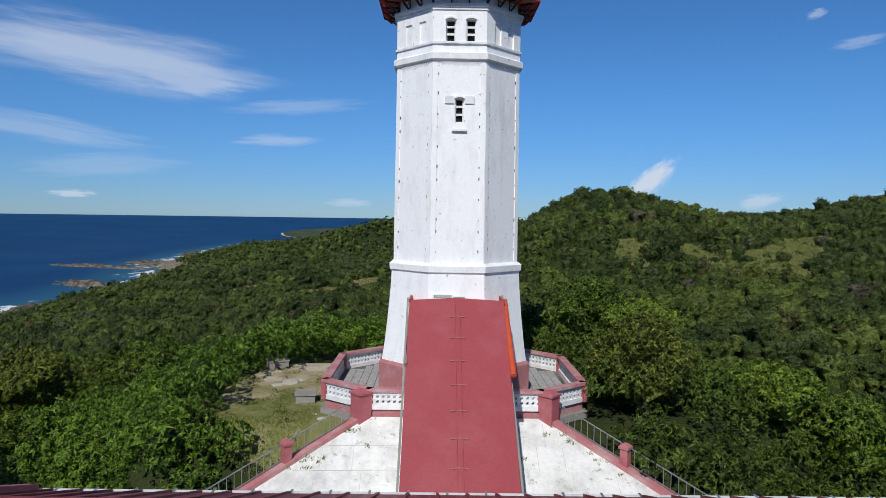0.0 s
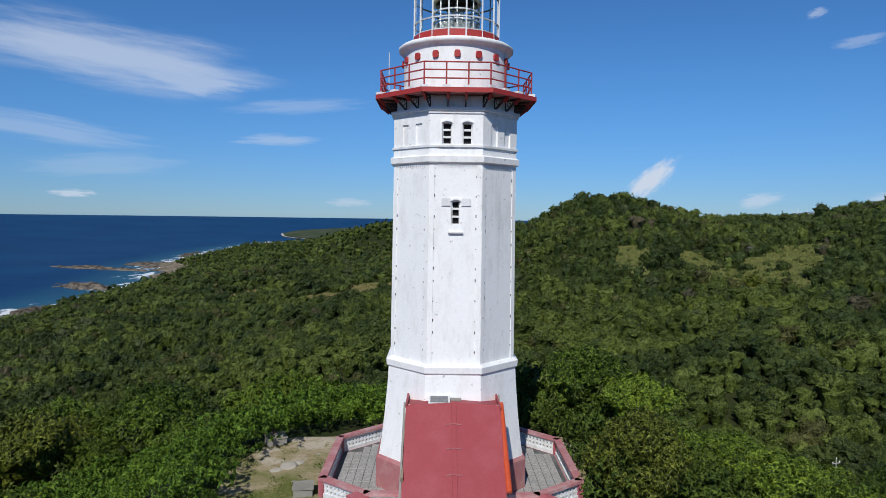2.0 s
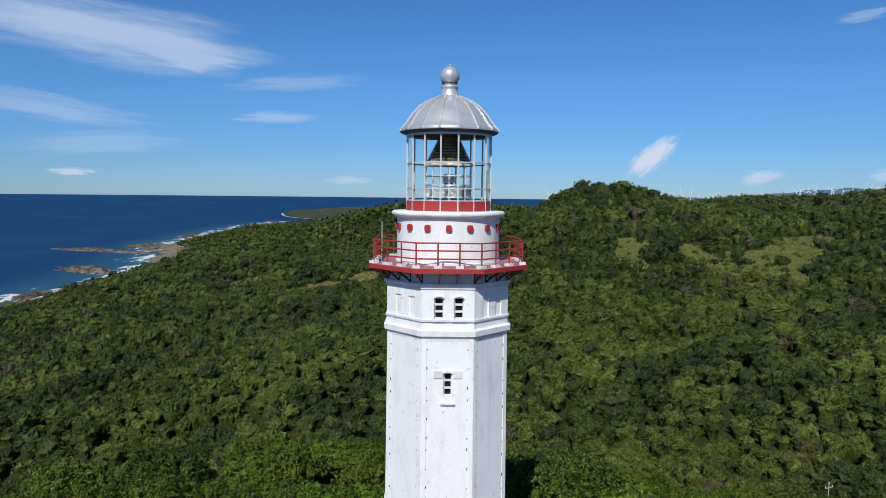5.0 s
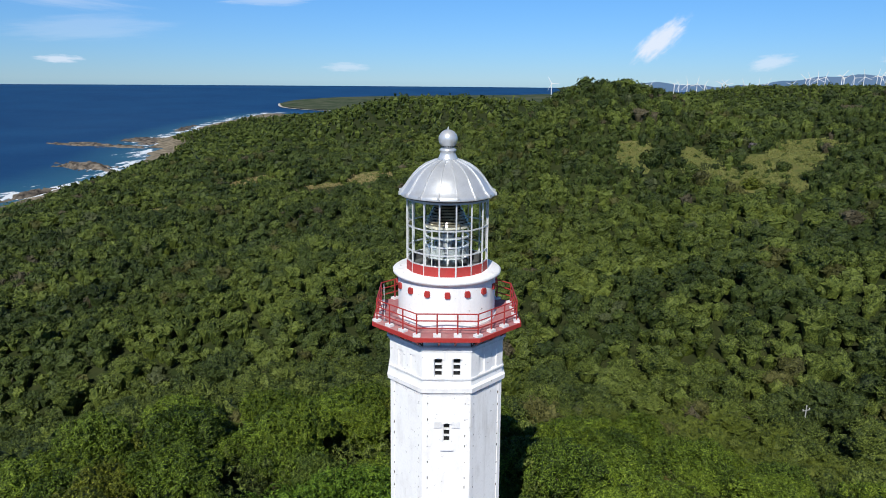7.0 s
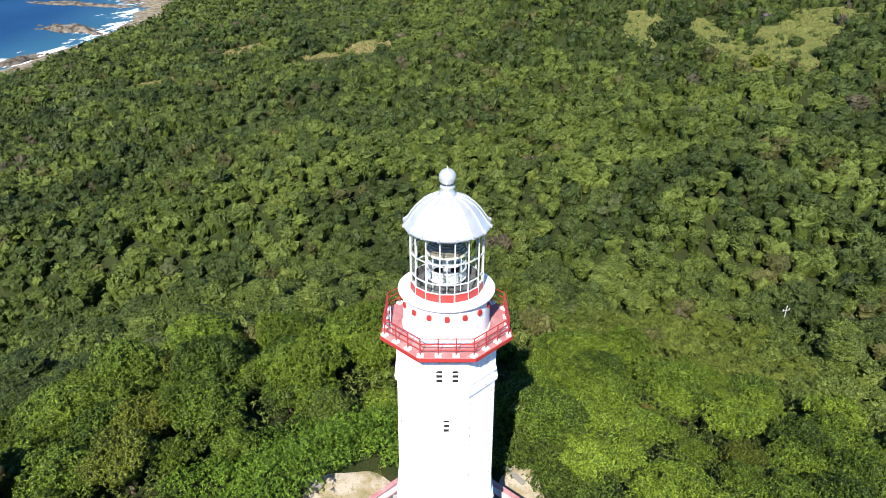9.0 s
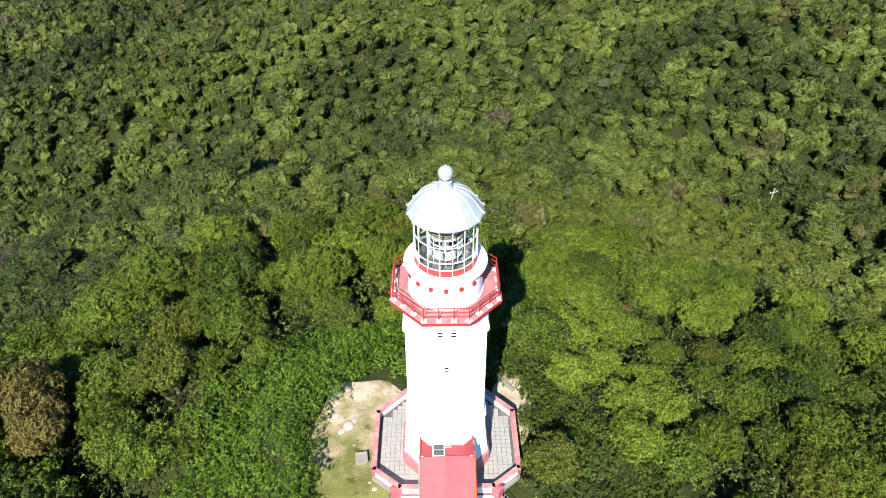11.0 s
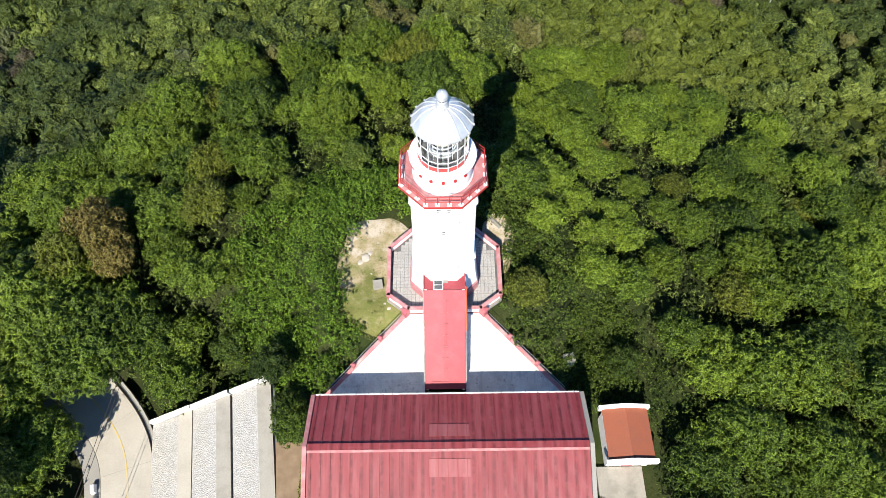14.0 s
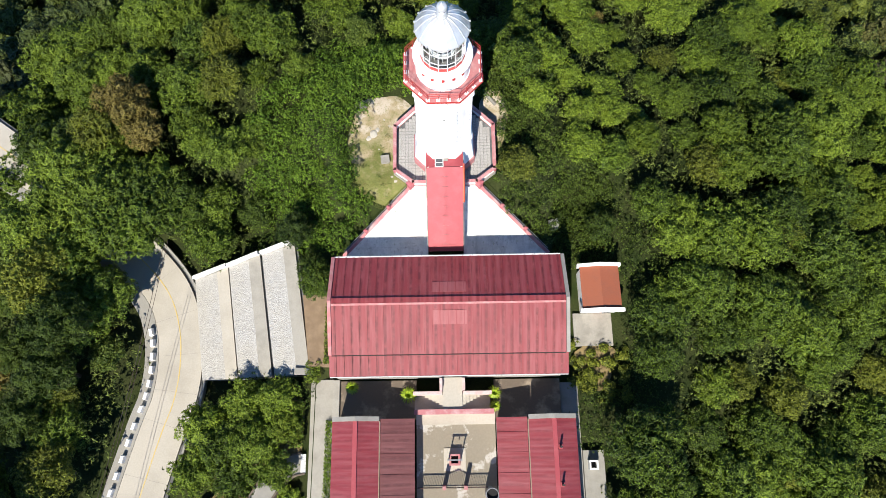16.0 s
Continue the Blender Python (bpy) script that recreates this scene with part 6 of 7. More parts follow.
def rosettes(points, normals, size, k, r, wide=0.2, droop=0.42):
    """Sprays of k leaves round each point, standing out from the bough."""
    n = len(points)
    nn = normals * 0.9 + np.array((0, 0, 0.3)) + r.normal(0, 0.4, (n, 3))
    nn /= np.linalg.norm(nn, axis=1, keepdims=True) + 1e-9
    t = np.cross(nn, r.normal(0, 1, (n, 3)))
    t /= np.linalg.norm(t, axis=1, keepdims=True) + 1e-9
    b = np.cross(nn, t)
    s = (size * r.uniform(0.65, 1.35, n))[:, None]
    out = []
    for j in range(k):
        an = 2 * math.pi * j / k + r.uniform(-0.35, 0.35, (n, 1))
        d = t * np.cos(an) + b * np.sin(an)
        e = b * np.cos(an) - t * np.sin(an)
        mid = points + nn * s * 0.34
        tip = points + d * s * r.uniform(0.75, 1.3, (n, 1)) + nn * s * (0.1 - r.uniform(0, 2 * droop, (n, 1)))
        out.append(np.stack([mid - e * s * wide, tip, mid + e * s * wide], 1)[:, ::-1])
    return np.stack(out, 1).reshape(-1, 3)


BANK_Y, BANK_X = (-14, -5.1, 0.2, 2.6, 4.2), (-30.0, -22.5, -17.6, -16.1, -15.3)


def in_compound(x, y, pad=0.0):
    u, v = x - 0.54, y - 29.05
    hit = (np.abs(u) < 5.6 + pad) & (np.abs(v - 0.5) < 5.6 + pad)
    hit |= (v < -3) & (v > -12) & (np.abs(u) < 3.8 + (-3.7 - v) * 1.12 + pad)
    hit |= (u > -12.2 - pad) & (u < 12.6 + pad) & (v < -10.5 + pad)
    hit |= (u > 12 - pad) & (u < 18.6 + pad * 0.6) & (v > -24.5) & (v < -11.2 + pad)
    lean = (v + 10.5) * -0.18
    hit |= (u > -29.5 - pad) & (u < -11) & (v > -21.8 - pad) & (v < -10.6 + pad * 0.9 - np.clip(-u - 17, 0, 12) * 0.18)
    hit |= (u > -14.3 - pad * 0.4) & (u < -11) & (v < -19)
    hit |= (y < 4.2) & (u < -11) & (x > np.interp(y, BANK_Y, BANK_X) - 0.75 * pad)
    hit |= (u > 12) & (u < 15.8 + 0.6 * pad) & (v < -30.3 + 0.5 * pad)
    return hit


def clearing(x, y, pad=0.0):
    u, v = x - 0.54, y - 29.05
    return ((u + 6.1) / (3.5 + pad)) ** 2 + ((v - 0.9) / (5.5 + pad)) ** 2 < 1


FIELDS = [(-150, 519, 17, 16), (-80, 443, 17, 16), (-48, 465, 17, 12), (-183, 431, 15, 6), (-193, 530, 4, 9),
          (122, 312, 9, 20), (131, 286, 14, 10), (141, 284, 7, 16), (150, 305, 11, 14), (166, 318, 9, 18), (182, 335, 14, 11), (96, 334, 8, 13)]


def in_field(x, y):
    out = np.zeros_like(x, bool)
    for cx, cy, a, b in FIELDS:
        out |= ((x - cx) / a) ** 2 + ((y - cy + 6) / (b + 8)) ** 2 + 0.35 * ripple(x, y, 3.2) + 0.25 * ripple(x + 9, y, 1.4) < 1
    return out


TREE_KINDS = [("leaf_mid", 3.2, 3.2, 34, 0.26), ("leaf_bright", 2.9, 2.9, 28, 0.26), ("leaf_dark", 3.4, 3.4, 38, 0.26), ("leaf_olive", 2.9, 2.8, 30, 0.23),
              ("leaf_mid", 3.8, 3.6, 44, 0.29), ("leaf_silver", 2.5, 2.5, 24, 0.24), ("leaf_bright", 2.5, 2.8, 24, 0.25), ("leaf_brown", 2.2, 2.3, 20, 0.21), ("leaf_fine", 2.7, 3.0, 44, 0.16)]
TREE_LABELS = {"leaf_mid": "broad-leaved tree with a full mid-green crown", "leaf_bright": "tree with a bright fresh green crown", "leaf_dark": "dense dark green broad-leaved tree",
               "leaf_olive": "olive green tree with fine leaves", "leaf_silver": "small tree with silvery green leaves", "leaf_fine": "dark green tree with fine feathery leaves",
               "leaf_brown": "thin tree with browning dry leaves"}
STEM = 2.4


def tree_proto(k9, mat_name, rad, tall, lumps, size, sprays, label, ball=False):
    r = np.random.default_rng(40 + k9)
    cen, lr = crown_lumps(r, rad, tall, lumps)
    if ball:
        way = r.normal(0, 1, (lumps, 3))
        cen = way / np.linalg.norm(way, axis=1, keepdims=True) * rad * r.uniform(0.45, 0.85, (lumps, 1)) * np.array((1, 1, 0.92)) + np.array((0, 0, tall * 0.42))
        lr = rad * r.uniform(0.24, 0.36, lumps)
    p, d = crown_points(r, sprays, cen, lr, low=-1.0 if ball else -0.28)
    v = np.concatenate([crown_core(cen, lr, tall, 8, 18), rosettes(p, d, size, 4, r, 0.22)])
    v[:, 2] += STEM
    ob = new("tree")
    tagged(ob, label, "tree", "hillside trees")
    bm = B()
    loops = []
    for z, w in ((-0.8, 0.26), (0.5, 0.18), (1.6, 0.14), (STEM + tall * 0.4, 0.07)):
        loops.append(ring(w, z, 7, 0, 0.15 * math.sin(z), 0.12 * math.cos(z * 1.3)))
    loft(bm, loops)
    for j in range(6):
        a = 2 * math.pi * j / 6 + k9
        bar(bm, (0.1, 0.1, 1.3 + 0.25 * j), (rad * 0.58 * math.cos(a), rad * 0.58 * math.sin(a), STEM + tall * 0.42), 0.08, sides=5)
    part("trunk", bm, M["bark"], ob, "grey-brown trunk and limbs")
    arrays("crown", v, np.arange(len(v)).reshape(-1, 3), M[mat_name], ob)
    return ob


PROTO = [tree_proto(k9, m9, rad, tall, lumps, size, 1700 if m9 == "leaf_fine" else 960, TREE_LABELS[m9] + " on the wooded hillside") for k9, (m9, rad, tall, lumps, size) in enumerate(TREE_KINDS)]
used = set()


def plant(pick, x, y, z, s, tall=1.0, turn=0.0, tip=(0, 0)):
    m = pose(x, y, z, tip[0], tip[1], turn)
    if pick not in used:
        used.add(pick)
        PROTO[pick].matrix_basis = m @ Matrix.Diagonal((s, s, s * tall, 1))
        return PROTO[pick]
    first = PROTO[pick].scale.copy()
    PROTO[pick].scale = (s, s, s * tall)
    ob = copy_thing(PROTO[pick], m)
    PROTO[pick].scale = first
    return ob


def jitter_grid(x0, x1, y0, y1, step):
    gx, gy = np.meshgrid(np.arange(x0, x1, step), np.arange(y0, y1, step))
    return (gx + rng.uniform(-0.42, 0.42, gx.shape) * step).ravel(), (gy + rng.uniform(-0.42, 0.42, gy.shape) * step).ravel()


# trees that stand alone
round_tree = tree_proto(77, "leaf_round", 2.05, 3.9, 34, 0.17, 2600, "round dense olive green tree standing beside the terrace", True)
round_tree.matrix_basis = pose(8.3, 26.9, -1.25, 0, 0, 40)
plant(2, -12.7, 15.7, -4.3, 0.72, 1.0, 200)
plant(8, -13.6, 17.4, -5.2, 0.72, 1.1, 10)
plant(8, -15.4, 21.0, -4.4, 0.9, 1.0, 80)
gx, gy = jitter_grid(-60, 66, -9, 76, 4.9)
bare = ((np.hypot(gx + 7, gy - 31) < 12.5) & (gx < 6)) | ((gx > -12) & (gx < -2) & (gy > 18) & (gy < 31)) | ((gx > 3) & (gx < 8) & (gy > 28) & (gy < 37)) | ((gx > 3) & (gx < 13.5) & (gy > 18.5) & (gy < 32))
keep = ~in_compound(gx, gy, 2.3) & ~clearing(gx, gy, 2.2) & ~on_road(gx, gy, np.where(gy > 18, -0.6, np.where(gx < -29, 3.0, 2.4))) & ~bare & (np.hypot(gx - 8.2, gy - 26.6) > 3.6)
reach = np.hypot((gx - 1) / 1.2, gy - 20)
gx, gy, reach = gx[keep], gy[keep], reach[keep]
order = np.argsort(reach)[:294]
NEAR_REACH = float(reach[order].max())
zs = ground(gx, gy)
for j in order:
    stand = ripple(np.float64(gx[j]), np.float64(gy[j]), 9.0)
    odds = (0.24, 0.17, 0.18, 0.09, 0.20, 0.03, 0.08, 0.01) if stand > -0.2 else (0.22, 0.08, 0.28, 0.16, 0.18, 0.03, 0.03, 0.02)
    if math.hypot((gx[j] - 26) / 24, (gy[j] - 80) / 30) < 1:
        odds = (0.24, 0.34, 0.04, 0.06, 0.2, 0.02, 0.1, 0.0)
    if (gx[j] < -26 and gy[j] < 20) or (gx[j] > 9 and gy[j] < 20):
        odds = (0.12, 0.0, 0.62, 0.16, 0.05, 0.02, 0.0, 0.03)
    pick = int(rng.choice(8, p=odds))
    if (4 < gx[j] < 19 and 11 < gy[j] < 28) or (-22 < gx[j] < -6 and 14 < gy[j] < 27):
        pick = 8
    if gx[j] < -33 and gy[j] < 16 and pick == 2 and j % 3:
        pick = 8
    s = rng.uniform(0.78, 1.32)
    if on_road(gx[j:j + 1], gy[j:j + 1], 3.2)[0] and gy[j] > 18:
        s = 1.55
    if math.hypot(gx[j] - 0.5, gy[j] - 29) < 15:
        s *= 0.68
    elif math.hypot(gx[j] - 2, gy[j] - 30) < 27 and gy[j] > 20:
        s *= 0.74
    plant(pick, gx[j], gy[j], zs[j] - 0.4, s, rng.uniform(0.85, 1.15), rng.uniform(0, 360), (rng.uniform(-6, 6), rng.uniform(-6, 6)))


for j9, i9 in enumerate(range(6, 25, 2)):
    side9 = 2.2 if j9 % 2 else -2.4
    px9, py9 = mids[i9] + norm[i9, 0] * side9, ys[i9] + norm[i9, 1] * side9
    if i9 < 14 or side9 > 0:
        plant((2, 0, 4)[j9 % 3], px9, py9, float(ground(np.float64(px9), np.float64(py9))) - 0.5, 1.5, 1.1, 70.0 * j9)


for x9, y9, s9 in ((-37.0, 23.2, 1.35), (-40.5, 18.8, 1.3), (-33.6, 25.8, 1.3), (-36.8, 15.0, 1.2), (-26.3, 21.6, 1.0)):
    plant(2, x9, y9, float(ground(np.float64(x9), np.float64(y9))) - 0.4, s9, 1.1, x9 * 40)


# dark trees that overhang the road bend and browning ones in the wood beyond
for x9, y9, s9, tall9, kind9 in ((-39.3, 11.6, 1.5, 1.5, 8), (-42.8, 16.5, 1.5, 1.3, 3), (-40.6, 7.0, 1.4, 1.3, 8),
                                 (-36.6, 37.6, 1.55, 1.35, 7), (-39.6, 34.8, 1.4, 1.4, 3), (-34.0, 34.0, 1.2, 1.3, 7)):
    plant(kind9, x9, y9, float(ground(np.float64(x9), np.float64(y9))) - 0.4, s9, tall9, y9 * 30)


# trees close behind the tower
for j9, (x9, y9, s9, kind9) in enumerate(((8.6, 38.6, 0.85, 2), (10.4, 34.6, 0.72, 0), (11.0, 40.6, 0.95, 4), (6.0, 42.6, 0.9, 2), (9.0, 45.0, 1.0, 0), (2.4, 44.4, 0.85, 0), (-1.6, 43.0, 0.75, 1))):
    plant(kind9, x9, y9, float(ground(np.float64(x9), np.float64(y9))) - 0.3, s9, 1.1, 83.0 * j9)
# the grove below the stone terraces
for j9, (x9, y9, s9, kind9) in enumerate(((-24.4, 1.0, 0.95, 4), (-20.2, 3.6, 0.9, 0), (-16.6, 3.9, 0.8, 0), (-15.6, 1.0, 0.7, 6), (-22.0, -0.8, 1.0, 2), (-25.6, -3.4, 0.9, 0), (-18.6, -0.6, 0.9, 4), (-20.6, -4.0, 0.9, 2), (-16.4, -3.2, 0.7, 0))):
    plant(kind9, x9, y9, float(ground(np.float64(x9), np.float64(y9))) - 0.3, s9, 1.05, 67.0 * j9)
# tall trees beyond the road, added out of view to shade the woods there
for j9, (x9, y9) in enumerate(((-45.0, -13.5), (-50.5, -13.0), (-57.0, -11.5), (-63.0, -12.0))):
    plant(2, x9, y9, float(ground(np.float64(x9), np.float64(y9))) - 0.5, 1.9, 1.5, 50.0 * j9)


def scatter_crowns(xs, ys, sprays, lo, hi, leaf, lift, vary, lumps=6, k=5, core=(5, 10), wide=0.2, flat=1.15):
    """Many lumpy crowns as one array of triangles: a dense core and leafy sprays over it, with each crown's shade of green."""
    n = len(xs)
    tv = []
    for j in range(7):
        r = np.random.default_rng(90 + j)
        cen, lr = crown_lumps(r, 1.0, flat, lumps)
        p, d = crown_points(r, sprays, cen, lr, 0.12)
        leaves = rosettes(p, d, leaf, k, r, wide)
        tv.append(np.concatenate([crown_core(cen, lr, flat, *core, 0.5), leaves]) if core else leaves)
    nv = min(len(v) for v in tv)
    tv = np.stack([v[:nv] for v in tv])
    kind, a = rng.integers(0, 7, n), rng.uniform(0, 2 * np.pi, n)
    s = lo + (hi - lo) * rng.uniform(0, 1, n) ** 1.4
    v = tv[kind]
    c, sn = np.cos(a)[:, None], np.sin(a)[:, None]
    x = (v[:, :, 0] * c - v[:, :, 1] * sn) * s[:, None] + xs[:, None]
    y = (v[:, :, 0] * sn + v[:, :, 1] * c) * s[:, None] + ys[:, None]
    z = v[:, :, 2] * (s * rng.uniform(0.75, 1.25, n))[:, None] + (ground(xs, ys) + lift + rng.uniform(0, vary, n))[:, None]
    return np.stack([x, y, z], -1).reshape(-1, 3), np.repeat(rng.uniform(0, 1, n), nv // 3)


def wood_mask(x, y):
    seen = (y > -20) & (np.abs(x) < 48 + 0.68 * np.clip(y + 20, 0, None))
    return seen & (x - coast(y) > 66 + 10 * ripple(x, y, 30.0)) & ~in_field(x, y)


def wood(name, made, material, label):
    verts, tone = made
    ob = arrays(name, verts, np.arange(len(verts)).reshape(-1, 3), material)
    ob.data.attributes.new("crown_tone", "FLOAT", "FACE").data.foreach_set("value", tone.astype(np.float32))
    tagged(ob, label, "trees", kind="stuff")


# undergrowth near the tower
sx, sy = jitter_grid(-66, 72, -10, 84, 2.0)
near = np.hypot((sx - 1) / 1.2, sy - 20)
ok = ~in_compound(sx, sy, 1.0) & ~clearing(sx, sy, 0.7) & ~on_road(sx, sy, np.where(sx < -30, 1.3, 0.9)) & (near < NEAR_REACH + 4)
open_side = (np.hypot(sx + 7, sy - 31) < 15) & (sx < 7)
a, b = ok & ~open_side, ok & open_side
a &= ~((sx > 4) & (sx < 13) & (sy > 18) & (sy < 32))
close = a & (np.hypot(sx, sy - 14) < 24)
a &= ~close
wood("undergrowth", scatter_crowns(sx[a], sy[a], 28, 1.2, 2.0, 0.18, 0.2, 1.2, 6, 4, None, 0.26), M["forest"], "low green scrub under the trees")
wood("undergrowth", scatter_crowns(sx[close], sy[close], 90, 1.1, 1.9, 0.105, 0.1, 1.3, 8, 4, None, 0.26), M["leaf_fine"], "low dark green scrub below the house and terrace")
sx, sy = jitter_grid(-26, 19, 10, 52, 1.1)
ok = ~in_compound(sx, sy, np.where(sx > 4, 0.3, 0.75)) & ~clearing(sx, sy, np.where(sy < 29, 0.8, 0.35) + 0.7 * ripple(sx, sy, 0.9)) & ~on_road(sx, sy, 0.9) & (((np.hypot(sx + 7, sy - 31) < 15) & (sx < 8)) | ((sx > 4) & (sx < 12) & (sy < 42)) | ((sx > 4) & (sy < 31)))
for side, mat9, lab9 in ((sx <= 4, "leaf_creeper", "bright green bushes and creepers round the clearing"), (sx > 4, "leaf_fine", "dark green creepers and bushes below the terrace")):
    q9 = ok & side & (np.hypot(sx - 8.4, sy - 26.6) > 1.5)
    if mat9 == "leaf_fine":
        wood("bushes", scatter_crowns(sx[q9], sy[q9], 90, 0.75, 1.3, 0.15, -0.2, 0.9, 6, 4, None, 0.3), M[mat9], lab9)
    else:
        wood("bushes", scatter_crowns(sx[q9], sy[q9], 90, 0.7, 1.5, 0.15, -0.1, 1.2, 8, 4, None, 0.3), M[mat9], lab9)


# mid and far woods: many small crowns, fewer large ones standing over them
def stand_kind(x, y):
    """Which sort of tree grows where: 0 mixed, 1 dark, 2 bright, 3 olive, 4 silvery, 5 brown."""
    c = 0.6 * ripple(x + 15, y, 38.0) + 0.8 * ripple(x, y, 13.0) + 0.45 * ripple(x + 40, y, 5.1) + rng.normal(0, 0.18, x.shape)
    c = c + 1.3 * bell(x, y, 26, 88, 22, 26) - 0.5 * smooth_step(25, 75, np.abs(x - 18)) - 0.5 * bell(x, y, -45, 105, 26, 30)
    kind = np.where(c > 0.7, 2, np.where(c < -0.45, 1, 0))
    odd = ripple(x + 300, y + 70, 6.0) + 0.6 * ripple(x - 20, y, 17.0) + rng.normal(0, 0.2, x.shape)
    kind = np.where(odd > 1.12, 3, kind)
    kind = np.where(odd < -1.33, 4, kind)
    dry = ripple(x - 130, y + 31, 7.3) + 0.5 * ripple(x + 60, y, 21.0) + rng.normal(0, 0.2, x.shape)
    return np.where(dry > 1.28, 5, kind)


SORTS = ("forest", "forest_dark", "forest_bright", "forest_olive", "forest_silver", "forest_brown")
SORT_LABELS = ("dense mixed green woods", "dark green woods", "bright green young woods", "scattered olive green trees", "scattered silvery green trees", "scattered browning trees")


def plant_woods(name, layers, x0, x1, y0, y1, mask, where):
    V = [[] for _ in SORTS]
    for step, sprays, lo, hi, leaf, lift, vary, share, lumps, k9, core, wide in layers:
        mx, my = jitter_grid(x0, x1, y0, y1, step)
        ok = wood_mask(mx, my) & mask(mx, my) & (rng.uniform(0, 1, mx.shape) < share)
        mx, my = mx[ok], my[ok]
        kinds = stand_kind(mx, my) if lift > 0.2 else 1 - (rng.uniform(0, 1, mx.shape) < 0.5).astype(int)
        for j in range(len(SORTS)):
            q = kinds == j
            if q.any():
                V[j].append(scatter_crowns(mx[q], my[q], sprays, lo, hi, leaf, lift, vary * (0.4 if j == 2 else 1.0), lumps, k9, core, wide))
    for j, v in enumerate(V):
        if v:
            wood(name, [np.concatenate(w) for w in zip(*v)], M[SORTS[j]], SORT_LABELS[j] + where)


plant_woods("woods", ((3.8, 22, 1.6, 2.6, 0.18, 0.6, 1.2, 1.0, 6, 4, (4, 9), 0.22), (4.9, 160, 1.9, 3.4, 0.105, 0.8, 2.0, 0.95, 20, 4, (6, 13), 0.22), (13.0, 300, 3.2, 4.6, 0.08, 2.0, 2.2, 0.5, 30, 4, (8, 16), 0.22)), -112, 120, -8, 140,
            lambda x, y: (np.hypot((x - 1) / 1.2, y - 20) > NEAR_REACH + 0.5) & (np.hypot(x, y) < 135) & ~on_road(x, y, 1.0), " on the near slopes")
plant_woods("woods", ((5.0, 12, 1.8, 2.9, 0.22, 0.6, 1.2, 1.0, 6, 3, (4, 9), 0.28), (5.3, 72, 2.0, 3.7, 0.13, 0.8, 2.2, 0.95, 15, 4, (5, 11), 0.26), (14.0, 160, 3.4, 5.2, 0.095, 2.0, 2.6, 0.5, 24, 4, (7, 14), 0.26)), -190, 200, 40, 240,
            lambda x, y: (np.hypot(x, y) >= 134) & (np.hypot(x, y) < 240), " on the middle slopes")
plant_woods("far_woods", ((5.8, 26, 2.2, 4.0, 0.19, 0.4, 2.0, 1.0, 11, 3, (4, 9), 0.32), (15.0, 90, 3.8, 6.0, 0.12, 1.4, 2.6, 0.5, 18, 3, (6, 11), 0.32)), -310, 320, 60, 460,
            lambda x, y: (np.hypot(x, y) > 239) & (np.hypot(x, y) < 450), " on the far hills")
plant_woods("far_woods", ((7.6, 12, 2.8, 4.8, 0.27, 0.4, 2.2, 1.0, 8, 3, (4, 8), 0.42), (18.0, 36, 4.2, 6.6, 0.17, 1.4, 2.8, 0.5, 14, 3, (6, 10), 0.38)), -440, 480, 160, 690,
            lambda x, y: (np.hypot(x, y) > 449) & (np.hypot(x, y) < 690), " on the farthest slopes")
dx, dy = jitter_grid(-640, 1150, 300, 1500, 13.5)
ok = wood_mask(dx, dy) & (np.hypot(dx, dy) > 684)
dx, dy = dx[ok], dy[ok]
wood("distant_woods", scatter_crowns(dx, dy, 2, 4.5, 7.5, 0.45, -0.5, 1.8, 5, 3, (2, 4), 0.5), M["forest"], "distant woods on the crest")


# ---- open ground ----
def drape(name, cx, cy, a, b, material, lift, label, category, rough_edge=0.25, rings=9, spokes=40, kind="structure"):
    vs, fs = [], []
    for i in range(rings + 1):
        for j in range(spokes):
            an = 2 * math.pi * j / spokes
            q = i / rings * (1 + rough_edge * math.sin(3 * an + cx) * 0.5 + rough_edge * math.sin(7 * an + cy) * 0.3)
            vs.append((cx + a * q * math.cos(an), cy + b * q * math.sin(an)))
    vs = np.array(vs)
    z = ground(vs[:, 0], vs[:, 1]) + lift * (1 - 0.9 * (np.arange(len(vs)) // spokes == rings))
    for i in range(rings):
        for j in range(spokes):
            fs.append((i * spokes + j, (i + 1) * spokes + j, (i + 1) * spokes + (j + 1) % spokes, i * spokes + (j + 1) % spokes))
    return tagged(arrays(name, np.column_stack([vs, z]), np.array(fs), material, smooth=True), label, category, kind=kind)


k = Nodes("dry_grass")
gn = k.noise(0.25, 5)
col = k.mix(k.span(gn, 0.35, 0.65), (0.175, 0.155, 0.055), (0.095, 0.115, 0.03))
col = k.mix(k.span(k.noise(2.5, 4), 0.35, 0.7, 0, 0.6), col, (0.075, 0.095, 0.025))
M["dry_grass"] = k.done(col, 0.95, k.noise(6, 4), 0.1, 0.6, spec=0.1)
k = Nodes("bare_earth_and_grass")
e1 = k.noise(0.55, 5, 0.6)
sp = k.n.new("ShaderNodeSeparateXYZ")
k.l.new(k.geo.outputs["Position"], sp.inputs[0])
lean = k.math("ADD", e1, k.math("MULTIPLY", k.math("SUBTRACT", sp.outputs[1], 30.0), 0.035))
col = k.mix(k.span(lean, 0.38, 0.56), (0.165, 0.175, 0.055), (0.37, 0.30, 0.185))
col = k.mix(k.span(lean, 0.60, 0.70), col, (0.50, 0.43, 0.34))
col = k.mix(k.span(k.noise(1.3, 6, 0.7), 0.52, 0.62, 0, 0.6), col, (0.24, 0.20, 0.09))
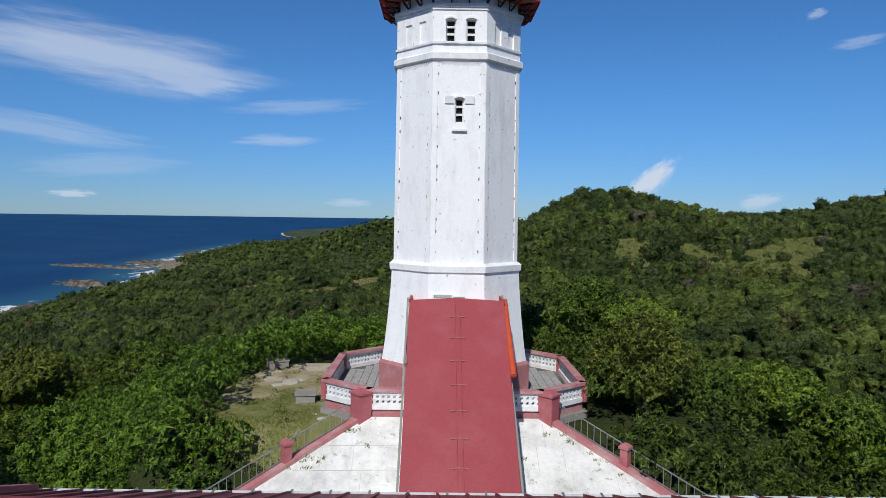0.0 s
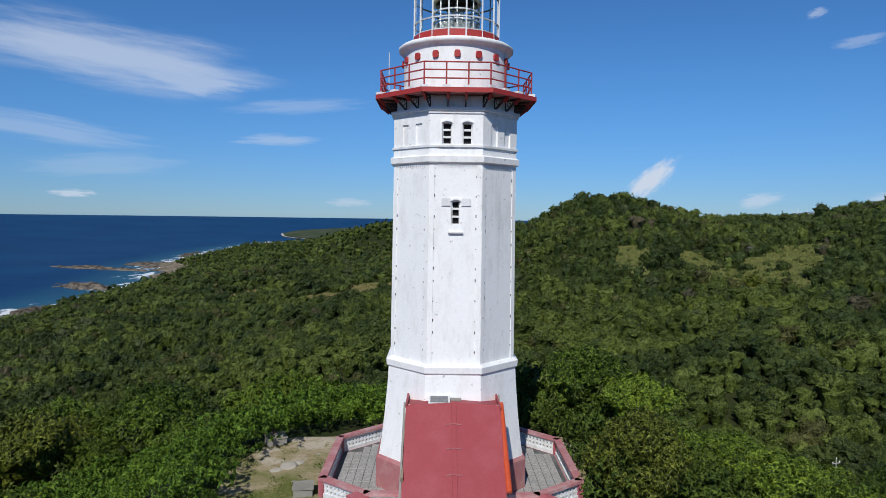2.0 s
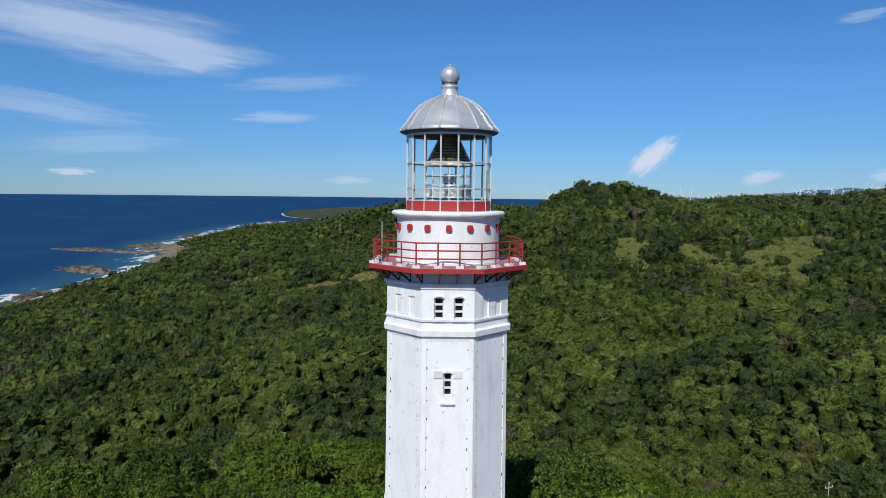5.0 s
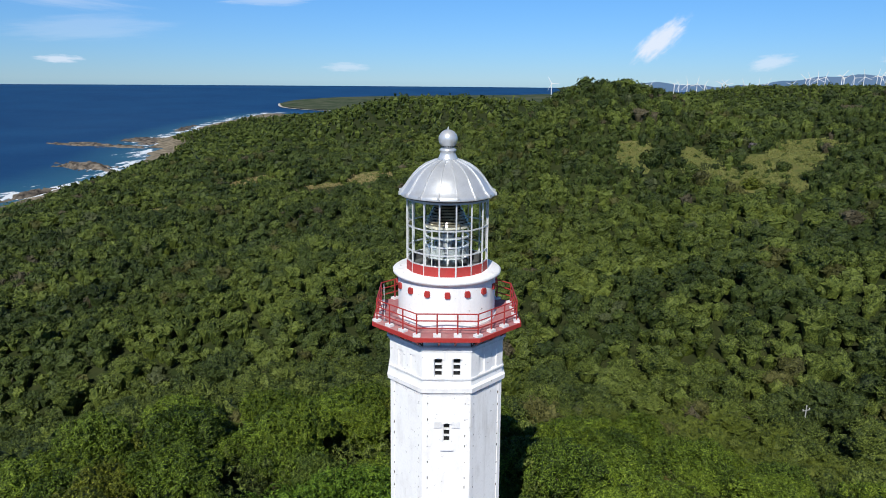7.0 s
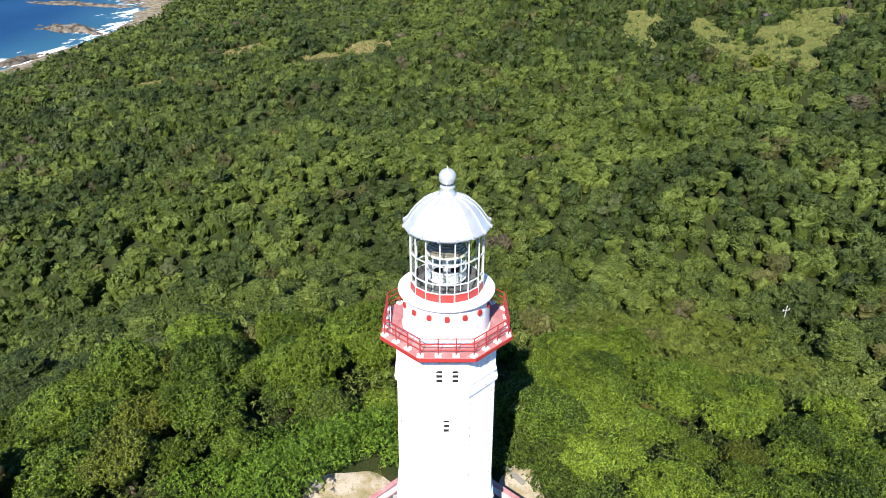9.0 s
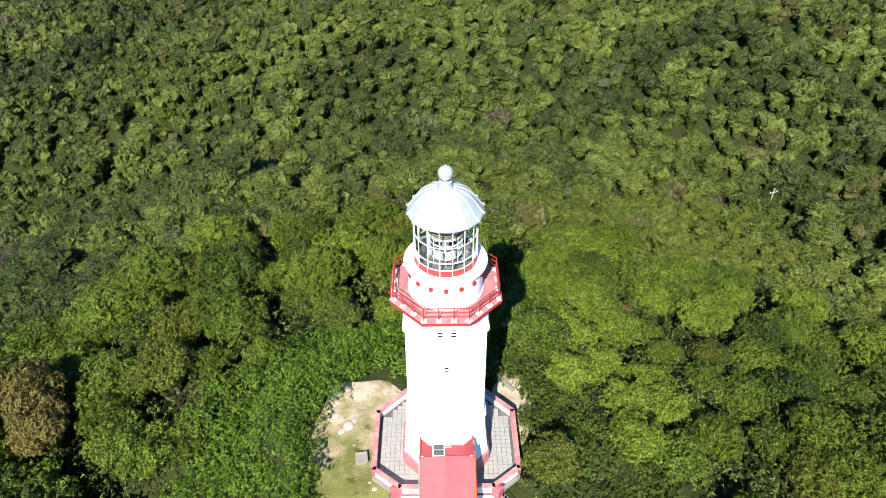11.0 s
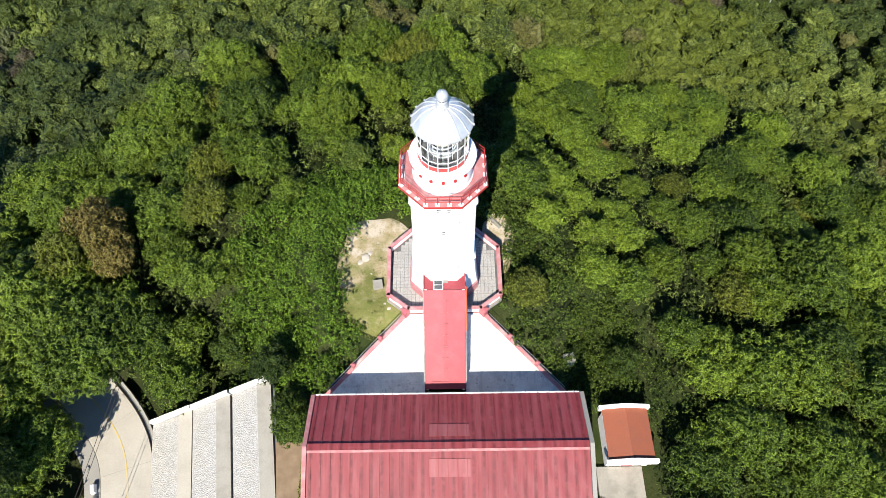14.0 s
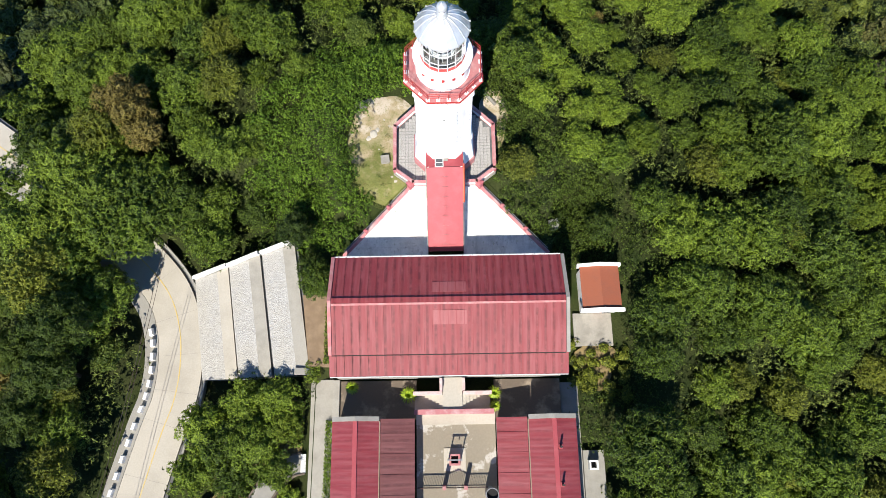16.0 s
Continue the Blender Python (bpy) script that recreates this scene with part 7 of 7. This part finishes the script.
col = k.mix(k.span(k.noise(5.0, 5, 0.7), 0.55, 0.68, 0, 0.7), col, (0.12, 0.125, 0.04))
M["earth"] = k.done(col, 0.95, k.noise(9, 4), 0.05, 0.6, spec=0.1)
drape("clearing", -5.5, 30.0, 4.4, 6.2, M["earth"], 0.07, "bare sandy clearing with worn grass beside the tower", "clearing", 0.1, 14, 60)
drape("clearing", 5.9, 33.2, 1.5, 3.6, M["earth"], 0.07, "worn earth strip beside the terrace", "clearing", 0.15)
for cx, cy, a, b in FIELDS:
    drape("grass_field", cx, cy - 1, a * 1.15, (b + 5) * 1.15, M["dry_grass"], 0.35, "dry yellow-green grass clearing among the woods", "field")

# ---- planting in the yards ----
k = Nodes("yellow_green_fronds")
M["frond"] = k.done(k.mix(k.span(k.noise(3, 3), 0.3, 0.7), (0.30, 0.36, 0.02), (0.16, 0.26, 0.02)), 0.5, None, spec=0.3)


def potted_palm(u, v, z, size):
    ob = thing("garden_palm", "small bright yellow-green palm in a pot", "plant", (u, v, z), 0, "court palms")
    part("pot", loft(B(), [ring(0.2, 0, 14), ring(0.28, 0.35, 14), ring(0.24, 0.35, 14)]), M["pinkwash"], ob)
    bm = B()
    for j in range(22):
        a, lift = j * 2.4, 0.35 + 0.5 * ((j * 7) % 11) / 11
        d, w = Vector((math.cos(a), math.sin(a), 0)), Vector((-math.sin(a), math.cos(a), 0))
        p = [Vector((0, 0, 0.35)), d * 0.35 * size + Vector((0, 0, 0.4 + lift * 0.9 * size)), d * 0.75 * size + Vector((0, 0, 0.35 + lift * 0.8 * size)), d * size + Vector((0, 0, 0.2 + lift * 0.3 * size))]
        ws = (0.02, 0.09, 0.07, 0.01)
        rows = [[bm.verts.new(q - w * h * size), bm.verts.new(q + w * h * size)] for q, h in zip(p, ws)]
        for r0, r1 in zip(rows, rows[1:]):
            bm.faces.new((r0[0], r0[1], r1[1], r1[0]))
    part("fronds", bm, M["frond"], ob, "yellow-green arching fronds")


for u, v, sz in ((-9.9, -24.1, 0.75), (-4.1, -24.9, 0.95), (4.7, -24.8, 0.8), (4.75, -26.1, 0.65)):
    potted_palm(u, v, COURT, sz)


def hedge(name, x0, x1, y0, y1, z, tall, mat_name, seed, label, n=260, leaf=0.2):
    r = np.random.default_rng(seed)
    p = np.column_stack([r.uniform(x0, x1, n), r.uniform(y0, y1, n), z + tall * r.uniform(0.1, 1, n) ** 0.6 * (0.75 + 0.25 * np.sin(r.uniform(0, 6, n)))])
    d = np.tile(np.array([[0, 0, 1.0]]), (n, 1))
    v = leaf_faces(p, d, leaf, 0.9, r, 3)
    tagged(arrays(name, v, np.arange(len(v)).reshape(-1, 3), M[mat_name]), label, "hedge", kind="stuff")


hedge("flower_bed", -12.0, -11.2, 7.2, 13.6, -3.5, 1.0, "leaf_bright", 3, "mixed green flower bed against the house wall", 700)
hedge("flower_bed", -12.0, -11.3, 8.0, 13.0, -3.3, 1.0, "leaf_brown", 4, "orange-brown flowering shrubs against the house wall", 160)
hedge("hedge", -11.75, -11.05, -14.0, 1.6, -4.9, 1.0, "leaf_mid", 5, "clipped green hedge along the wing wall", 1500)
hedge("hedge", -15.2, -14.0, -1.0, 3.5, -5.0, 1.4, "leaf_mid", 6, "green garden hedge beside the concrete walk", 1100)
hedge("hedge", -13.9, -12.4, 5.4, 7.6, -4.2, 1.2, "leaf_bright", 8, "small leafy shrubs at the house corner", 500)


def tufts(name, x, y, z, size, tall, mat_name, seed, label):
    """Upright grass blades in small clumps."""
    r = np.random.default_rng(seed)
    n = len(x)
    a = r.uniform(0, 2 * np.pi, n)
    h = tall * r.uniform(0.4, 1.3, n)
    p = np.column_stack([x, y, z])
    w = np.column_stack([np.cos(a), np.sin(a), 0 * a]) * (size * r.uniform(0.5, 1.2, n))[:, None]
    tip = np.column_stack([r.normal(0, 0.5, n) * h, r.normal(0, 0.5, n) * h, h])
    v = np.stack([p - w, p + w, p + tip], 1).reshape(-1, 3)
    tagged(arrays(name, v, np.arange(len(v)).reshape(-1, 3), M[mat_name]), label, "grass", kind="stuff")


r9 = np.random.default_rng(12)
tx, ty = r9.uniform(-11.5, -3.5, 60000), r9.uniform(23, 39, 60000)
worn = ripple(tx, ty, 0.9) + 0.7 * ripple(tx + 3, ty, 0.37) - 0.16 * (ty - 27.5)
ok = clearing(tx, ty, 1.2) & ~in_compound(tx, ty, -0.1) & (worn > 0.1)
tufts("grass_tufts", tx[ok], ty[ok], ground(tx[ok], ty[ok]) + 0.05, 0.028, 0.075, "leaf_grass", 1, "short worn grass on the clearing")
ok = clearing(tx, ty, 1.4) & ~in_compound(tx, ty, -0.1) & (worn > -0.5) & (worn <= 0.1)
tufts("grass_tufts", tx[ok], ty[ok], ground(tx[ok], ty[ok]) + 0.05, 0.024, 0.06, "leaf_grass", 2, "short dry grass on the clearing")
tx, ty = r9.uniform(-30, -14, 60000), r9.uniform(-15, 4, 60000)
left9 = np.interp(ty, BANK_Y, BANK_X)
gap9 = np.min(np.hypot(tx[:, None] - DRIVE[:, 0], ty[:, None] - DRIVE[:, 1]), axis=1)
ok = (tx > left9) & (gap9 > 1.2) & (tx < np.interp(ty, (-15, -9, -3.6, -1.3, 4), (-24, -20.7, -17.7, -14.3, -14.3)))
tufts("dry_grass", tx[ok], ty[ok], -4.87 - 0.11 * (-14 - tx[ok]), 0.05, 0.2, "leaf_straw", 3, "long dry straw grass on the bank")
# scrub by the outbuilding
qx, qy = r9.uniform(13.6, 19.5, 44), r9.uniform(3.0, 9.2, 44)
wood("scrub", scatter_crowns(qx, qy, 24, 0.35, 0.95, 0.24, 0.0, 0.2, 5, 5, (2, 6)), M["leaf_olive"], "low dry scrub over leaf litter")

# ---- paving tiles of the terrace ----
TILE = 0.36
tile_bm = B()
g = TILE / 2 - 0.012
loft(tile_bm, [[(-g, -g, 0), (g, -g, 0), (g, g, 0), (-g, g, 0)], [(-g, -g, 0.012), (g, -g, 0.012), (g, g, 0.012), (-g, g, 0.012)], [(-g + 0.01, -g + 0.01, 0.017), (g - 0.01, -g + 0.01, 0.017), (g - 0.01, g - 0.01, 0.017), (-g + 0.01, g - 0.01, 0.017)]], bottom=False)
tile_mesh = bpy.data.meshes.new("tile")
tile_bm.to_mesh(tile_mesh)
tile_bm.free()
tile_mesh.materials.append(M["tile"])
for i in range(-15, 16):
    for j in range(-12, 16):
        u, v = i * TILE, j * TILE
        inside = abs(u) < 4.75 and -3.4 < v < 5.0 and abs(u) + abs(v) < 7.2
        tower_foot = max(abs(u), abs(v), (abs(u) + abs(v)) * 0.7072) < 2.95
        if inside and not tower_foot and not (abs(u) < 1.7 and v < 0):
            t9 = new("tile", tile_mesh)
            t9.parent = platform
            t9.matrix_basis = pose(u, v, 0.834)

# bushes standing in the far grass
bx, by = [], []
for cx, cy, a, b in FIELDS:
    n9 = int(a * b * 0.05) + 3
    bx.append(r9.uniform(cx - a, cx + a, n9))
    by.append(r9.uniform(cy - b - 5, cy + b, n9))
bx, by = np.concatenate(bx), np.concatenate(by)
for cx, cy, rad9, mat9, lab9 in ((100, 318, 6.5, "forest_dark", "broad dark tree at the edge of the hillside grass"), (113, 328, 6.0, "forest_dark", "dark tree at the edge of the hillside grass"),
                                 (135, 338, 6.5, "forest_dark", "broad dark tree above the hillside grass"), (143, 341, 5.5, "forest_dark", "dark tree above the hillside grass"), (133, 310, 3.0, "forest", "round green bush on the hillside grass"),
                                 (126, 309, 2.4, "forest_dark", "small dark bush on the hillside grass"), (153, 330, 3.2, "leaf_bare", "leafless grey-mauve tree on the hillside grass"), (161, 331, 5.0, "forest", "green tree standing on the hillside grass"),
                                 (147, 288, 3.6, "forest", "green bush on the hillside grass"), (127, 273, 4.5, "leaf_olive", "dry olive bush below the hillside grass"), (103, 455, 3.0, "forest_dark", "small tree on the crest of the hill"), (112, 438, 2.6, "forest_dark", "small tree on the crest of the hill"), (120, 432, 3.6, "forest_dark", "small tree on the crest of the hill"), (131, 424, 3.0, "forest_dark", "small tree on the crest of the hill"), (-112, 450, 4.0, "leaf_brown", "brownish bush beside a small field"), (-91, 441, 2.6, "forest_dark", "dark bush in a small field")):
    made9 = scatter_crowns(np.array([cx * 1.0]), np.array([cy * 1.0]), 150, rad9, rad9 + 0.01, 0.15, 4.0 if cy > 400 and cx > 0 else 0.1, 0.1, 14, 4, (5, 10), 0.3)
    lone = arrays("hillside_tree", made9[0], np.arange(len(made9[0])).reshape(-1, 3), M[mat9])
    tagged(lone, lab9, "tree", "lone trees on the hills")
wood("field_bushes", scatter_crowns(bx, by, 16, 0.6, 2.2, 0.32, -0.2, 0.3, 5, 4, (3, 7)), M["forest"], "green bushes scattered over the dry grass")
fx, fy = [], []
for cx, cy, a, b in FIELDS:
    n9 = int(a * b * 8)
    fx.append(r9.uniform(cx - a * 1.2, cx + a * 1.2, n9))
    fy.append(r9.uniform(cy - b - 5, cy + b * 1.1, n9))
fx, fy = np.concatenate(fx), np.concatenate(fy)
for q9, mat9, n9 in ((fx < 0, "leaf_straw", 7), (fx >= 0, "leaf_grass", 8)):
    tufts("grass_tufts", fx[q9], fy[q9], ground(fx[q9], fy[q9]) + 0.3, 0.5, 0.7, mat9, n9, "tall rough grass on the far clearings")

wx, wy = r9.uniform(-11, -4, 60), r9.uniform(24, 38, 60)
ok = clearing(wx, wy, 0.9) & ~in_compound(wx, wy, 0.3) & (ripple(wx, wy, 0.8) > -0.1)
wood("weeds", scatter_crowns(wx[ok], wy[ok], 22, 0.10, 0.28, 0.26, 0.0, 0.03, 4, 4, None), M["leaf_creeper"], "small green weeds on the bare clearing")

# weeds in the cracks of the apron and along the kerbs
ax, ay, az = [], [], []
for j9 in range(46):
    v9 = r9.uniform(-9.5, -4.2)
    side9 = -1 if j9 % 2 else 1
    u9 = side9 * (apron_half(v9) - r9.uniform(0.05, 0.5)) if j9 % 3 else side9 * r9.uniform(2.2, apron_half(v9) - 0.6)
    for _ in range(14):
        p9 = CENTRE @ Vector((u9 + r9.normal(0, 0.06), v9 + r9.normal(0, 0.06), apron_z(v9)))
        ax.append(p9.x)
        ay.append(p9.y)
        az.append(p9.z - 0.02)
tufts("weeds", np.array(ax), np.array(ay), np.array(az), 0.025, 0.12, "leaf_grass", 21, "small dry weeds in the cracks of the apron")

# low shrubs between the drive and the walk
hx, hy = r9.uniform(-17.5, -13.9, 90), r9.uniform(-13, -4.6, 90)
gap9 = np.min(np.hypot(hx[:, None] - DRIVE[:, 0], hy[:, None] - DRIVE[:, 1]), axis=1)
ok = (gap9 > 1.5) & (hx > np.interp(hy, (-13, -8.8, -6, -4.1), (-21.5, -19.6, -18.2, -16.9)))
wood("bushes", scatter_crowns(hx[ok], hy[ok], 20, 0.4, 0.8, 0.26, 0.2, 0.2, 5, 5, (3, 7)), M["leaf_mid"], "low garden shrubs between the drive and the walk")


# power poles standing over the woods
def power_pole(x, y, base, tall, label):
    ob = thing("power_pole", label, "pole", (x, y, base), 20, "power poles", inside=False)
    part("post", loft(B(), [ring(0.12, -2.0, 8), ring(0.08, tall, 8)]), M["pole_grey"], ob)
    part("crossarm", box(B(), -0.8, 0.8, -0.05, 0.05, tall - 0.75, tall - 0.65), M["pole_grey"], ob)
    for u in (-0.7, 0.0, 0.7):
        z = tall if u == 0.0 else tall - 0.6
        part("insulator", loft(B(), [ring(0.05, z, 6, 0, u), ring(0.08, z + 0.1, 6, 0, u), ring(0.04, z + 0.22, 6, 0, u)]), M["white_trim"], ob)


power_pole(60.0, 99.5, -30.0, 6.4, "grey power pole with a crossarm above the tree tops")
power_pole(-318, 792, -72.0, 17.0, "pale power pole near the coast")
